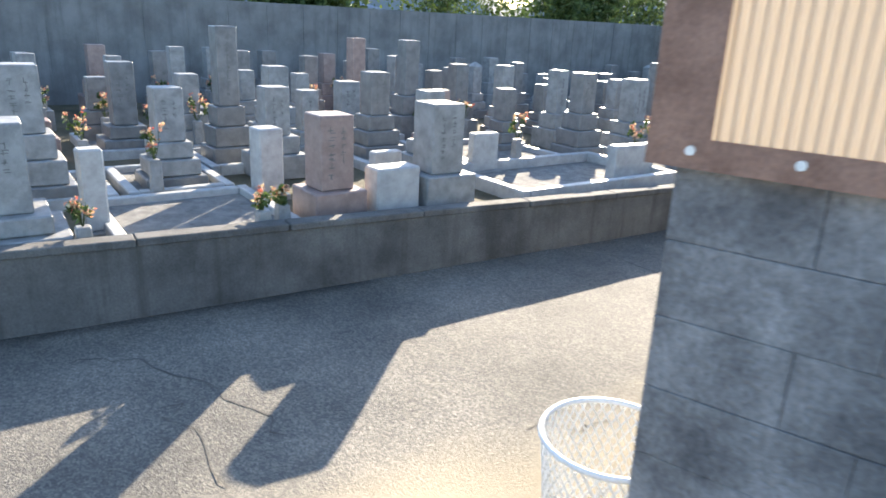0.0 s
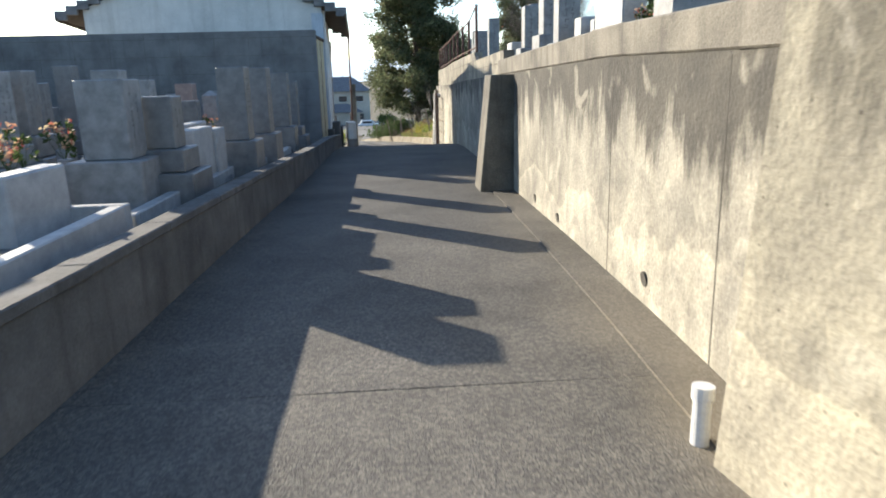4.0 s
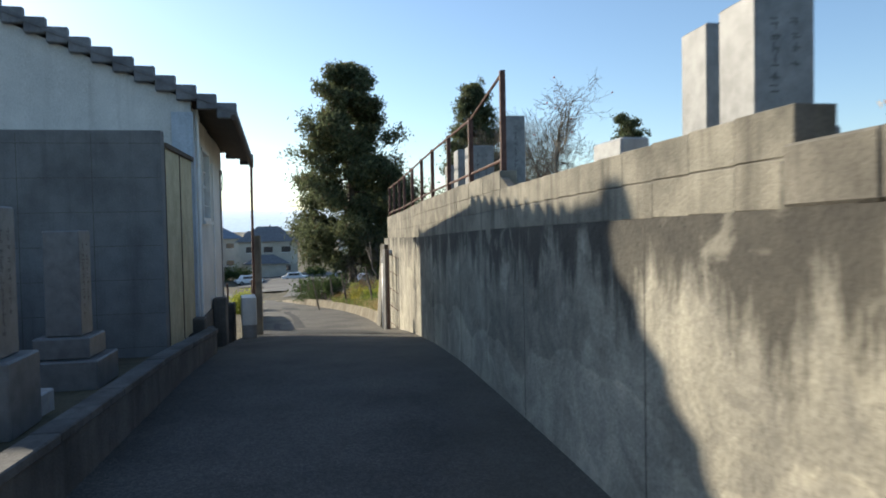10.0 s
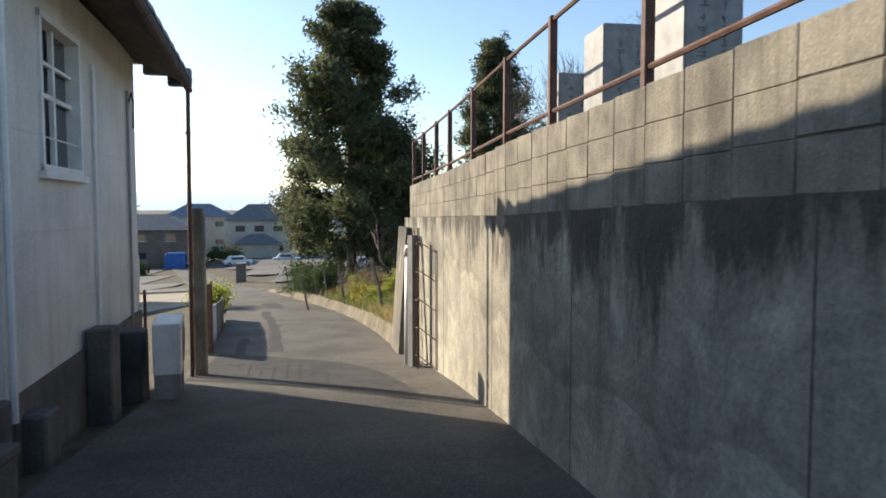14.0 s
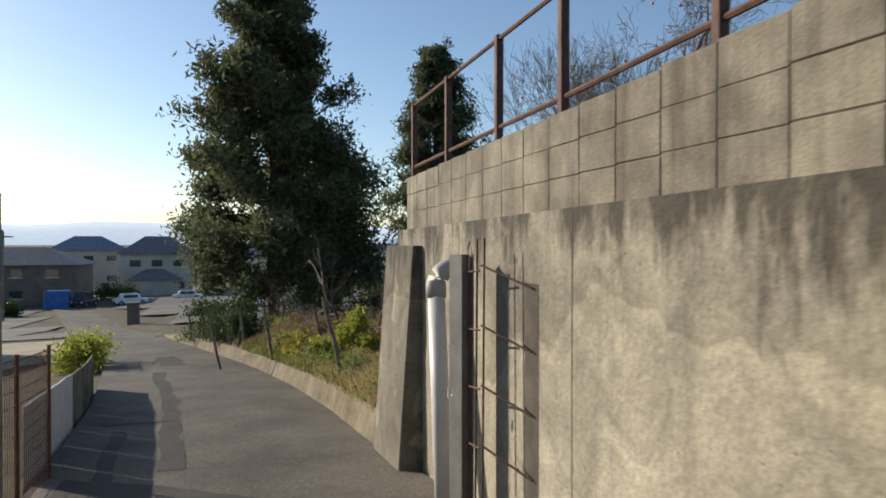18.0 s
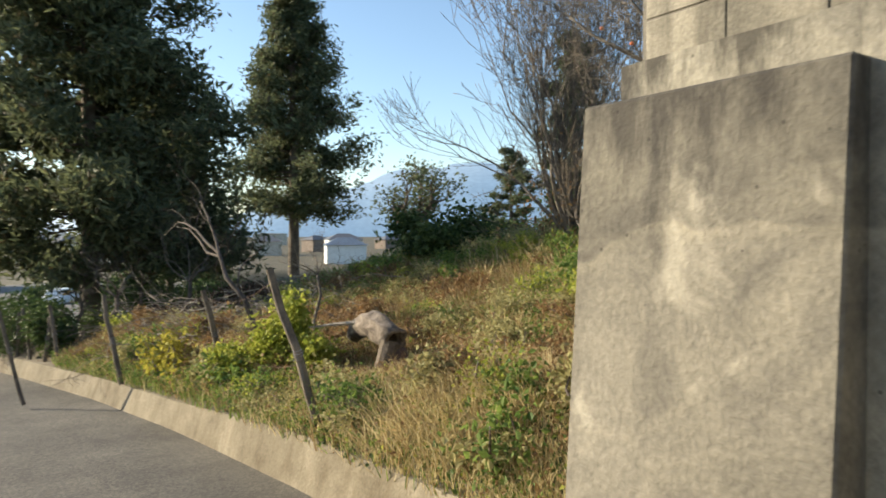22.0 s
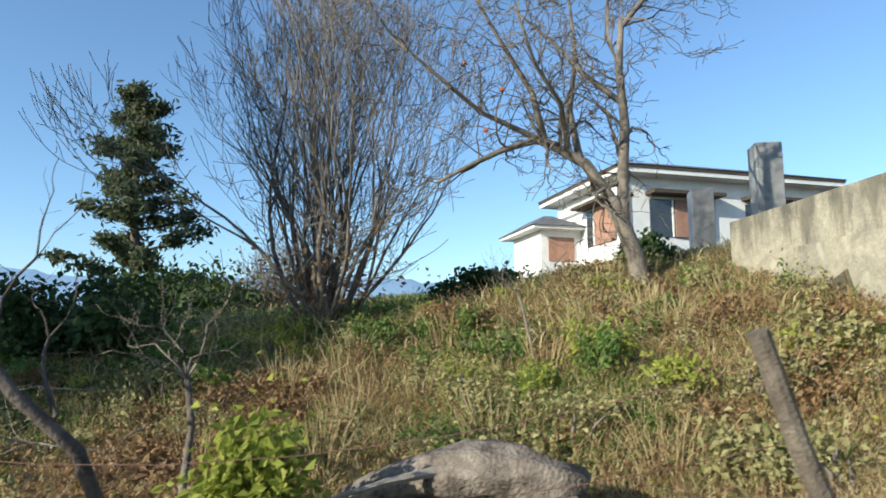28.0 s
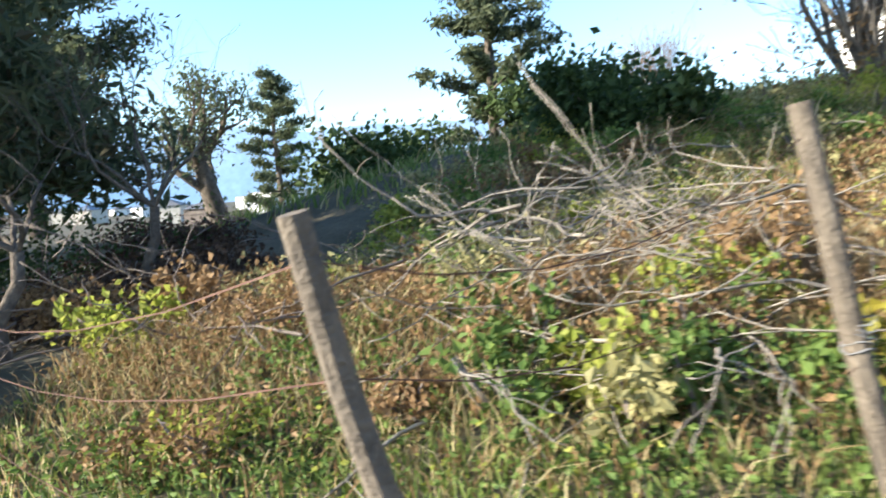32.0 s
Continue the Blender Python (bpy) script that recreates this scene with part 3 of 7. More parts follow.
def wall_run(name, y0, y1, face, thick, bottom, top, mat, label, category="wall", n=24, kind="structure"):
    """A wall along the lane with its face at face(y), from bottom(y) to top(y)."""
    verts, faces = [], []
    for i in range(n + 1):
        y = y0 + (y1 - y0) * i / n
        x = face(y)
        verts += [(x, y, bottom(y)), (x, y, top(y)), (x + thick, y, top(y)), (x + thick, y, bottom(y))]
    for i in range(n):
        p, q = 4 * i, 4 * i + 4
        for j in range(4):
            k = (j + 1) % 4
            faces.append((p + j, q + j, q + k, p + k) if thick > 0 else (p + j, p + k, q + k, q + j))
    faces += [(0, 1, 2, 3), (4 * n + 3, 4 * n + 2, 4 * n + 1, 4 * n)]
    ob = new(name, mesh_from(name, verts, faces, mat))
    return tagged(ob, label, category, kind=kind)


def face_x(y):
    return lerp([(3.2, -0.52), (5.8, -0.44), (12, -0.36), (18, -0.28), (31, -0.28)], y)


def ledge_z(y):
    return lerp([(13.4, 1.62), (18.2, 1.54), (21, 1.47), (24, 1.38), (31, 1.27)], y)


def top_z(y):
    if y < 13.45:
        return lerp([(3.2, 1.92), (7, 1.97), (13.45, 1.86)], y)
    return lerp([(13.45, 2.04), (18.2, 1.97)], y) if y < 18.2 else lerp([(18.2, 2.17), (24, 2.07), (27, 1.96), (31, 1.88)], y)


coping_h = 0.24
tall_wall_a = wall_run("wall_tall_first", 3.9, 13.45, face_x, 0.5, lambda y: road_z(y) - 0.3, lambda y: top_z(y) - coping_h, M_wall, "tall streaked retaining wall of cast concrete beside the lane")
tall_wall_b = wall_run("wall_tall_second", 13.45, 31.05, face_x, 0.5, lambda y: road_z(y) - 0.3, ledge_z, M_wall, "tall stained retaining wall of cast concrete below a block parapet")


def block_parapet():
    """Three courses of hollow blocks with dark joints on the ledge of the tall wall."""
    core = wall_run("wall_parapet", 13.5, 31.02, lambda y: face_x(y) + 0.108, 0.09, lambda y: ledge_z(y) + 0.004, lambda y: top_z(y) - 0.012, M_joint, "weathered block parapet on a concrete ledge", n=36)
    rng = random.Random(3)
    meshes = {}
    y = 13.5
    while y < 30.95:
        y1 = min(y + 0.4, 31.02)
        if y < 18.2 < y1:
            y1 = 18.2
        ym = (y + y1) / 2
        z0, z1 = ledge_z(ym), top_z(ym)
        rows_here = 2 if ym < 18.2 else 3
        for c in range(rows_here):
            h = (z1 - z0) / rows_here
            key = (round(y1 - y, 2), round(h, 2))
            if key not in meshes:
                meshes[key] = finish("block", boxed(0, 0.19, -key[0] / 2 + 0.0025, key[0] / 2 - 0.0025, 0.004, key[1] - 0.002, bevel=0.004), M_block)
            shared("block", meshes[key], core, pose(face_x(ym) + 0.10 + rng.uniform(-0.002, 0.002), ym, z0 + c * h))
        y = y1
    return core


def coping_row():
    core = wall_run("wall_coping_bed", 3.95, 13.4, lambda y: face_x(y) + 0.03, 0.3, lambda y: top_z(y) - coping_h, lambda y: top_z(y) - 0.03, M_joint, "mortar bed under the coping stones")
    y, rng, k = 3.95, random.Random(5), 0
    while y < 13.4:
        y1 = min(y + 0.9, 13.42)
        ym = (y + y1) / 2
        bm = boxed(0, 0.34, -(y1 - y) / 2 + 0.004, (y1 - y) / 2 - 0.004, 0.003, coping_h, bevel=0.012)
        ob = part("coping_stone", bm, M_coping, core)
        ob.matrix_basis = pose(face_x(ym) - 0.015 + rng.uniform(-0.004, 0.004), ym, top_z(ym) - coping_h, math.degrees(math.atan2(top_z(y1 - 0.01) - top_z(y + 0.01), y1 - y)))
        y = y1


def buttress(name, y0, y1, out_top, out_bottom, z_top, label, mat=None):
    mat = mat or M_buttress
    z0 = road_z(y0) - 0.4
    b = bmesh.new()
    xw = face_x(y0) + 0.05
    pts = []
    for y, dz in ((y0, 0), (y1, 0)):
        pts.append([b.verts.new(p) for p in ((xw, y, z0), (face_x(y0) - out_bottom, y, z0), (face_x(y0) - out_top, y, z_top), (xw, y, z_top))])
    for i in range(4):
        j = (i + 1) % 4
        b.faces.new((pts[0][i], pts[0][j], pts[1][j], pts[1][i]))
    b.faces.new(pts[0][::-1])
    b.faces.new(pts[1])
    bmesh.ops.recalc_face_normals(b, faces=b.faces[:])
    bmesh.ops.bevel(b, geom=[e for e in b.edges], offset=0.012, segments=1, affect="EDGES")
    return tagged(part(name, b, mat), label, "buttress", kind="structure")


M_buttress_end = stained("end_buttress_concrete", ((0.15, 0.139, 0.112), (0.26, 0.24, 0.195)), (0.055, 0.05, 0.043), 0.0, 0.2)
buttress("buttress_first", 11.76, 12.45, 0.34, 0.56, 1.625, "sloped concrete buttress against the tall wall")
buttress("buttress_end", 30.02, 31.18, 0.10, 0.28, 1.10, "broad sloped concrete buttress at the end of the tall wall", M_buttress_end)


def wedge(name, pts_bottom, pts_top, mat, label, category):
    """A solid between two rings of four points."""
    b = bmesh.new()
    a, c = [b.verts.new(p) for p in pts_bottom], [b.verts.new(p) for p in pts_top]
    b.faces.new(a[::-1])
    b.faces.new(c)
    for i in range(4):
        j = (i + 1) % 4
        b.faces.new((a[i], a[j], c[j], c[i]))
    bmesh.ops.recalc_face_normals(b, faces=b.faces[:])
    bmesh.ops.bevel(b, geom=b.edges[:], offset=0.015, segments=1, affect="EDGES")
    return tagged(part(name, b, mat), label, category, kind="structure")


# the wing that closes the tall wall at its start
for x, z in ((-0.56, 1.40), (-0.62, 0.72)):
    tagged(part("tie_hole", tubed([(x, 3.158, z), (x, 3.2, z)], 0.014, sides=10), M_black), "small dark tie hole in the concrete pier", "hole", "tie holes")
seam = bmesh.new()
srng = random.Random(44)
p = Vector((-0.375, 3.1545, 2.02))
while p.z > 0.25:
    q = p + Vector((srng.gauss(-0.004, 0.012), 0, -srng.uniform(0.05, 0.09)))
    w = Vector((srng.uniform(0.002, 0.006), 0, 0))
    seam.faces.new([seam.verts.new(v) for v in (p - w, q - w, q + w, p + w)])
    p = q
tagged(part("trim_seam", seam, M_black), "ragged dark seam between the pier and the plastered wall", "crack", kind="structure")
M_plaster_grey = material("grey_render", ((0.22, 0.21, 0.185), (0.33, 0.315, 0.28)), 0.92, scale=1.0, fine=45, bump=0.25, streak=0.3, streak_colour=(0.12, 0.11, 0.095))
wedge("wall_wing", ((-0.75, 3.17, -0.2), (-0.40, 3.13, -0.2), (-0.40, 3.98, -0.2), (-0.91, 3.95, -0.2)),
      ((-0.61, 3.17, 1.86), (-0.40, 3.13, 1.86), (-0.40, 3.98, 1.86), (-0.76, 3.95, 1.86)), M_wall_pale, "pale battered concrete pier at the start of the tall wall", "wall")
tagged(part("wall_wing_top", boxed(-0.53, -0.41, 3.18, 3.9, 1.862, 2.1, bevel=0.03), M_wall_pale), "rough raised end of the concrete pier", "wall", kind="structure")
tagged(part("wall_front", boxed(-0.398, 2.4, 3.16, 3.55, -0.3, 2.1, bevel=0.01), M_plaster_grey), "grey plastered wall facing the start of the lane", "wall", kind="structure")


def shelter_frame():
    """The brown timber frame that stands on the wall at the start."""
    g = empty("notice_shelter", pose(0, 0, 0), "brown painted timber frame with a white board on the wall", "frame")
    part("beam", boxed(-0.80, 1.2, 3.02, 3.5, 2.105, 2.19, bevel=0.006), M_wood_dark, g)
    for x in (-0.75, 0.1, 1.05):
        part("post", boxed(x, x + 0.09, 3.06, 3.15, 2.192, 3.3, bevel=0.005), M_wood_orange_post, g, "orange-brown post")
    part("board", boxed(-0.5, 0.95, 3.2, 3.22, 2.3, 3.3), M_white_paint, g, "white weathered board")


M_wood_orange_post = material("orange_brown_timber", ((0.25, 0.10, 0.045), (0.36, 0.16, 0.075)), 0.7, scale=5, fine=60, bump=0.2)
shelter_frame()
RW = math.degrees(math.atan(0.29))
rw = part("wall_return", boxed(0.3, 7.0, -0.36, 0.0, -1.5, 1.28), M_wall_pale)
rw.matrix_basis = pose(-0.24, 30.86, 0, 0, 0, RW)
tagged(rw, "sunlit concrete retaining wall turning the corner above the bank", "wall", kind="structure")
rp = part("wall_return_top", boxed(0.35, 6.95, -0.33, -0.05, 1.285, 1.8), M_wall_pale)
rp.matrix_basis = pose(-0.24, 30.86, 0, 0, 0, RW)
tagged(rp, "block parapet on the return wall", "wall", kind="structure")

# footing kerb at the foot of the first tall wall
wall_run("wall_footing", 4.0, 11.74, lambda y: face_x(y) - 0.33, 0.34, lambda y: road_z(y) - 0.3, lambda y: road_z(y) + 0.018, M_lane, "low worn concrete footing along the tall wall")
stump = tagged(part("pipe_stump", tubed([(-0.87, 4.12, -0.02), (-0.868, 4.125, 0.14), (-0.865, 4.13, 0.27)], [0.042, 0.04, 0.04], sides=14), M_white_plastic), "broken white plastic pipe stump at the foot of the wall", "pipe")
part("socket", tubed([(-0.866, 4.128, 0.215), (-0.865, 4.13, 0.275)], [0.05, 0.05], sides=14), M_white_plastic, stump)


# low wall of the graveyard
LOW_TOP = [(-12, 0.85), (-1, 0.74), (2, 0.70), (5.4, 0.62), (10.8, 0.48), (15, 0.33), (19, 0.22), (22.5, 0.02)]


def low_top(y):
    return lerp(LOW_TOP, y)


wall_run("wall_low", -12, 22.4, lambda y: lerp(LEFT, y), -0.16, lambda y: road_z(y) - 0.3, lambda y: low_top(y) - 0.07, M_lowwall, "low stained concrete wall along the graveyard", n=40)
low_bed = wall_run("wall_low_cap", -12, 22.4, lambda y: lerp(LEFT, y) - 0.03, -0.12, lambda y: low_top(y) - 0.075, lambda y: low_top(y) - 0.02, M_joint, "cap of the low graveyard wall", n=40)
y, rng = -12.0, random.Random(8)
while y < 22.3:
    y1 = min(y + rng.uniform(1.35, 1.65), 22.4)
    ym = (y + y1) / 2
    ob = part("cap_slab", boxed(-0.2, 0, -(y1 - y) / 2 + 0.003, (y1 - y) / 2 - 0.003, 0, 0.072, bevel=0.01), M_lowwall, low_bed)
    ob.matrix_basis = pose(lerp(LEFT, ym) + 0.02 + rng.uniform(-0.006, 0.006), ym, low_top(ym) - 0.07, math.degrees(math.atan2(low_top(y1) - low_top(y), y1 - y)), 0, -math.degrees(math.atan2(lerp(LEFT, y1) - lerp(LEFT, y), y1 - y)))
    y = y1

# walls round the graveyard
part_wall = boxed(-16.2, -16.0, -12, 20.9, -0.6, 2.95)
tagged(part("wall_graveyard_side", part_wall, M_block_dark), "tall grey panelled concrete wall behind the graveyard", "wall", kind="structure")
tagged(part("wall_graveyard_end", boxed(-16.0, -4.14, 20.7, 20.9, -0.6, 2.92), M_block_dark), "tall grey concrete block wall in front of the store house", "wall", kind="structure")

# kerb wall below the bank
KERB = [31.2 + 0.4 * i for i in range(75)]
verts, faces = [], []
for y in KERB:
    x, z = lerp(RIGHT, y), road_z(y)
    h = lerp([(31, 0.36), (34.5, 0.36), (37, 0.27), (48, 0.3), (60, 0.0)], y)
    verts += [(x - 0.14, y, z - 0.3), (x + 0.05, y, z + h + 0.02), (x + 0.56, y, z + h + 0.05), (x + 0.6, y, z - 0.3)]
for i in range(len(KERB) - 1):
    for j in range(4):
        k = (j + 1) % 4
        faces.append((4 * i + j, 4 * i + k, 4 * i + 4 + k, 4 * i + 4 + j))
faces += [(3, 2, 1, 0), tuple(4 * (len(KERB) - 1) + j for j in range(4))]
M_kerb = material("mossy_kerb_concrete", ((0.12, 0.097, 0.062), (0.26, 0.225, 0.16)), 0.93, scale=1.6, fine=40, bump=0.45, streak=0.55, streak_colour=(0.10, 0.075, 0.04))
tagged(new("kerb_wall", mesh_from("kerb_wall", verts, faces, M_kerb)), "low mossy concrete kerb wall holding the grassy bank", "kerb", kind="structure")
block_parapet()
coping_row()


# ---- the store house ----
def store_house():
    h = empty("store_house", pose(-4.15, 23.0, 0, 0, 0, 2.6), "plastered single-storey store house with a grey tiled gable roof", "house")
    # local: the lane-side near corner is the origin, y runs along the lane
    x0, x1, y0, y1 = -6.7, 0.0, 0.0, 4.92
    zb, ze, zr = -0.9, 3.76, 5.27
    xm = (x0 + x1) / 2
    t = 0.16
    # lane side wall with a window opening
    wy0, wy1, wz0, wz1 = 1.15, 2.3, 1.76, 3.1
    b = bmesh.new()
    box(b, x1 - t, x1, y0 + t + 0.002, wy0, zb, ze - 0.1)
    box(b, x1 - t, x1, wy1, y1 - t - 0.002, zb, ze - 0.24)
    box(b, x1 - t, x1, wy0, wy1, zb, wz0)
    box(b, x1 - t, x1, wy0, wy1, wz1, ze - 0.2)
    part("wall", b, M_plaster, h, "pale plastered lane-side wall")
    for yy in (y0, y1 - t):
        b = bmesh.new()
        drop = 0.24 if yy > y0 else 0.03
        ring = [(x0, zb), (x1, zb), (x1, ze - drop), (xm, zr - 0.05 - drop), (x0, ze - drop)]
        a = [b.verts.new((x, yy, z)) for x, z in ring]
        c = [b.verts.new((x, yy + t, z)) for x, z in ring]
        b.faces.new(a)
        b.faces.new(c[::-1])
        for i in range(5):
            j = (i + 1) % 5
            b.faces.new((a[j], a[i], c[i], c[j]))
        part("gable_wall", b, M_plaster, h)
    part("wall", boxed(x0, x0 + t, y0 + t + 0.002, y1 - t - 0.002, zb, ze - 0.24), M_plaster, h)
    # roof: two pitches of tile courses, verge and ridge
    over_y, over_x = 0.16, 0.74
    slope = (zr - ze) / (xm - x0)
    for side in (-1, 1):
        xe = (x0 - over_x) if side < 0 else (x1 + over_x)
        zeave = ze - slope * over_x
        n = 13
        ya, yb = y0 - 0.16, y1 + over_y
        fall = 0.3
        for i in range(n):
            u0, u1 = i / n, (i + 1) / n
            xa, xb = xe + (xm - xe) * u0, xe + (xm - xe) * (u1 + 0.012)
            za, zb2 = zeave + (zr - zeave) * u0 + 0.12, zeave + (zr - zeave) * u1 + 0.10
            b = bmesh.new()
            steps = 25
            rings = []
            for k in range(steps + 1):
                yy = ya + (yb - ya) * k / steps
                lift = 0.022 * (k % 2) - fall * k / steps
                rings.append([b.verts.new(p) for p in ((xa, yy, za + lift), (xb, yy, zb2 + lift), (xb, yy, zb2 - 0.05 + lift), (xa, yy, za - 0.05 + lift))])
            for p, q in zip(rings, rings[1:]):
                for j in range(4):
                    b.faces.new((p[j], p[(j + 1) % 4], q[(j + 1) % 4], q[j]))
            b.faces.new(rings[0][::-1])
            b.faces.new(rings[-1])
            bmesh.ops.recalc_face_normals(b, faces=b.faces[:])
            part("tile_course", b, M_rooftile, h)
        for yy, dz in ((ya + 0.02, 0.0), (yb - 0.14, -fall)):
            for i in range(n):
                u0, u1 = i / n, (i + 1) / n
                xa, xb = xe + (xm - xe) * u0, xe + (xm - xe) * u1
                za, zc = zeave + (zr - zeave) * u0, zeave + (zr - zeave) * u1
                mz = (za + zc) / 2 + 0.1 + dz
                part("verge_tile", boxed(min(xa, xb) + 0.002, max(xa, xb) - 0.002, yy, yy + 0.12, mz - 0.16, mz + 0.09, bevel=0.012), M_rooftile, h)
        # deck under the tiles
        b = bmesh.new()
        v = [b.verts.new(p) for p in ((xe, y0 - 0.02, zeave), (xe, y1 + over_y - 0.16, zeave - fall), (xm, y1 + over_y - 0.16, zr - fall), (xm, y0 - 0.02, zr),
                                       (xe, y0 - 0.02, zeave + 0.055), (xe, y1 + over_y - 0.16, zeave + 0.055 - fall), (xm, y1 + over_y - 0.16, zr + 0.055 - fall), (xm, y0 - 0.02, zr + 0.055))]
        for f in ((0, 1, 2, 3), (7, 6, 5, 4), (0, 4, 5, 1), (1, 5, 6, 2), (2, 6, 7, 3), (3, 7, 4, 0)):
            b.faces.new([v[q] for q in f])
        bmesh.ops.recalc_face_normals(b, faces=b.faces[:])
        part("eave_board", b, M_wood_dark, h, "dark timber boards under the eaves")
        part("gutter", tubed([(xe - 0.05 * side, y0 - 0.15, zeave + 0.02), (xe - 0.05 * side, y1 + over_y, zeave - 0.02 - fall)], 0.05), M_wood_dark, h)
    part("ridge", tubed([(xm, y0 - 0.16, zr + 0.2), (xm, y1 + over_y, zr + 0.2 - fall)], 0.13, sides=10), M_rooftile, h)
    for yy, dz in ((y0 - 0.18, 0.0), (y1 + over_y + 0.02, -fall)):
        part("ridge_end_tile", tubed([(xm, yy - 0.06, zr + 0.22 + dz), (xm, yy + 0.06, zr + 0.22 + dz)], 0.2, sides=10), M_rooftile, h)
    # corner boards
    part("corner_board", boxed(x1 - 0.30, x1 + 0.035, y0 - 0.035, y0 + 0.16, -0.1, ze - 0.22), M_blue_board, h, "pale blue-grey corner board")
    part("corner_pipe", tubed([(x1 + 0.06, y0 + 0.24, -0.1), (x1 + 0.06, y0 + 0.24, ze - 0.14)], 0.03), M_white_plastic, h)
    # window
    win = part("window", boxed(x1 - 0.11, x1 - 0.10, wy0, wy1, wz0, wz1), M_glass, h, "dim window with white sliding sashes")
    fr = bmesh.new()
    for a in ((wy0, wy1, wz0, wz0 + 0.06), (wy0, wy1, wz1 - 0.06, wz1), (wy0, wy0 + 0.05, wz0, wz1), (wy1 - 0.05, wy1, wz0, wz1)):
        box(fr, x1 - 0.12, x1 + 0.03, *a)
    part("frame", fr, M_white_paint, win)
    sash = bmesh.new()
    ymid = (wy0 + wy1) / 2
    for a in ((ymid - 0.03, ymid + 0.03, wz0 + 0.06, wz1 - 0.06), (wy0 + 0.05, wy1 - 0.05, (wz0 + wz1) / 2 - 0.02, (wz0 + wz1) / 2 + 0.02),
              (wy0 + 0.05, wy1 - 0.05, wz1 - 0.4, wz1 - 0.37)):
        box(sash, x1 - 0.085, x1 - 0.045, *a)
    part("sash", sash, M_white_paint, win)
    part("sill", boxed(x1, x1 + 0.07, wy0 - 0.06, wy1 + 0.06, wz0 - 0.06, wz0 - 0.002), M_white_paint, win)
    # plinth and piers along the lane
    part("plinth", boxed(x1, x1 + 0.03, y0 + 0.35, y1, zb, 0.05), M_lowwall, h, "grey concrete plinth")
    for yy in (2.75, 4.35):
        part("wall_pipe", tubed([(x1 + 0.03, yy, -0.2), (x1 + 0.03, yy, 2.95)], 0.018, sides=8), M_white_plastic if yy < 4 else M_grey_metal, h)
    part("cable_loop", tubed([(x1 + 0.03, 4.35, 2.75), (x1 + 0.05, 4.5, 2.95), (x1 + 0.05, 4.62, 2.85), (x1 + 0.04, 4.62, 2.5)], 0.012, sides=6), M_black, h)
    for zz in (0.62, 1.25, 2.05):
        part("cladding_joint", boxed(x1, x1 + 0.006, y0 + 0.3, y1 - 0.02, zz, zz + 0.012), M_plaster, h)
    return h


M_blue_board = material("pale_blue_board", ((0.33, 0.38, 0.43), (0.44, 0.49, 0.54)), 0.7, scale=2, fine=40, bump=0.08, streak=0.3, streak_colour=(0.25, 0.27, 0.28))
store_house()


# repaired strips and tyre-worn patches on the lane
M_tar = material("tar_strip", ((0.028, 0.027, 0.026), (0.05, 0.048, 0.046)), 0.8, scale=3, fine=70, bump=0.4)
M_new_asphalt = material("newer_asphalt", ((0.035, 0.034, 0.032), (0.066, 0.064, 0.06)), 0.85, scale=2, fine=80, bump=0.5, fine_amount=0.6)
patches = bmesh.new()
prng = random.Random(23)
for (x, y, w, l_) in ((-3.35, 30.2, 0.10, 3.2), (-2.75, 31.0, 0.14, 5.0), (-3.1, 36.0, 0.12, 4.5), (-2.4, 27.6, 0.09, 2.2), (-3.3, 33.9, 0.5, 0.08), (-2.9, 29.4, 0.7, 0.07), (-3.4, 42, 0.3, 3.0)):
    n = max(2, int(l_ / 0.35))
    prev = None
    for k in range(n + 1):
        yy = y + l_ * k / n
        shift = (lerp(LEFT, yy) - lerp(LEFT, y)) + prng.uniform(-0.04, 0.04)
        ww = w * prng.uniform(0.75, 1.25)
        row = [patches.verts.new((x + shift + d * ww, yy, road_z(yy) + 0.0065)) for d in (-1, 1)]
        if prev:
            patches.faces.new((prev[0], prev[1], row[1], row[0]))
        prev = row
tagged(part("trim_road_patch", patches, M_tar), "dark tar repair strips on the lane", "road patch", kind="structure")
# a darker lens of newer asphalt across the lane beside the store house
FAR_EDGE = [(-3.75, 31.0), (-3.2, 30.7), (-2.62, 30.25), (-1.95, 29.6), (-1.5, 28.95), (-1.2, 28.1), (-1.02, 27.3), (-0.9, 26.2), (-0.84, 25.2)]
NEAR_EDGE = [(-3.73, 27.6), (-3.0, 27.08), (-1.74, 26.1), (-0.84, 25.1)]
lens = bmesh.new()
prev = None
for k in range(61):
    x = -3.74 + 2.9 * (1 - (1 - k / 60) ** 1.6)
    y0, y1 = lerp(NEAR_EDGE, x) + prng.uniform(-0.03, 0.03), lerp(FAR_EDGE, x) + prng.uniform(-0.03, 0.03)
    row = []
    for q in range(11):
        yy = y0 + (max(y1, y0 + 0.02) - y0) * q / 10
        row.append(lens.verts.new((x, yy, road_z(yy) + 0.0085)))
    if prev:
        for q in range(10):
            lens.faces.new((prev[q], row[q], row[q + 1], prev[q + 1]))
    prev = row
tagged(part("trim_new_asphalt", lens, M_new_asphalt), "darker lens of newer asphalt across the lane", "road patch", kind="structure")




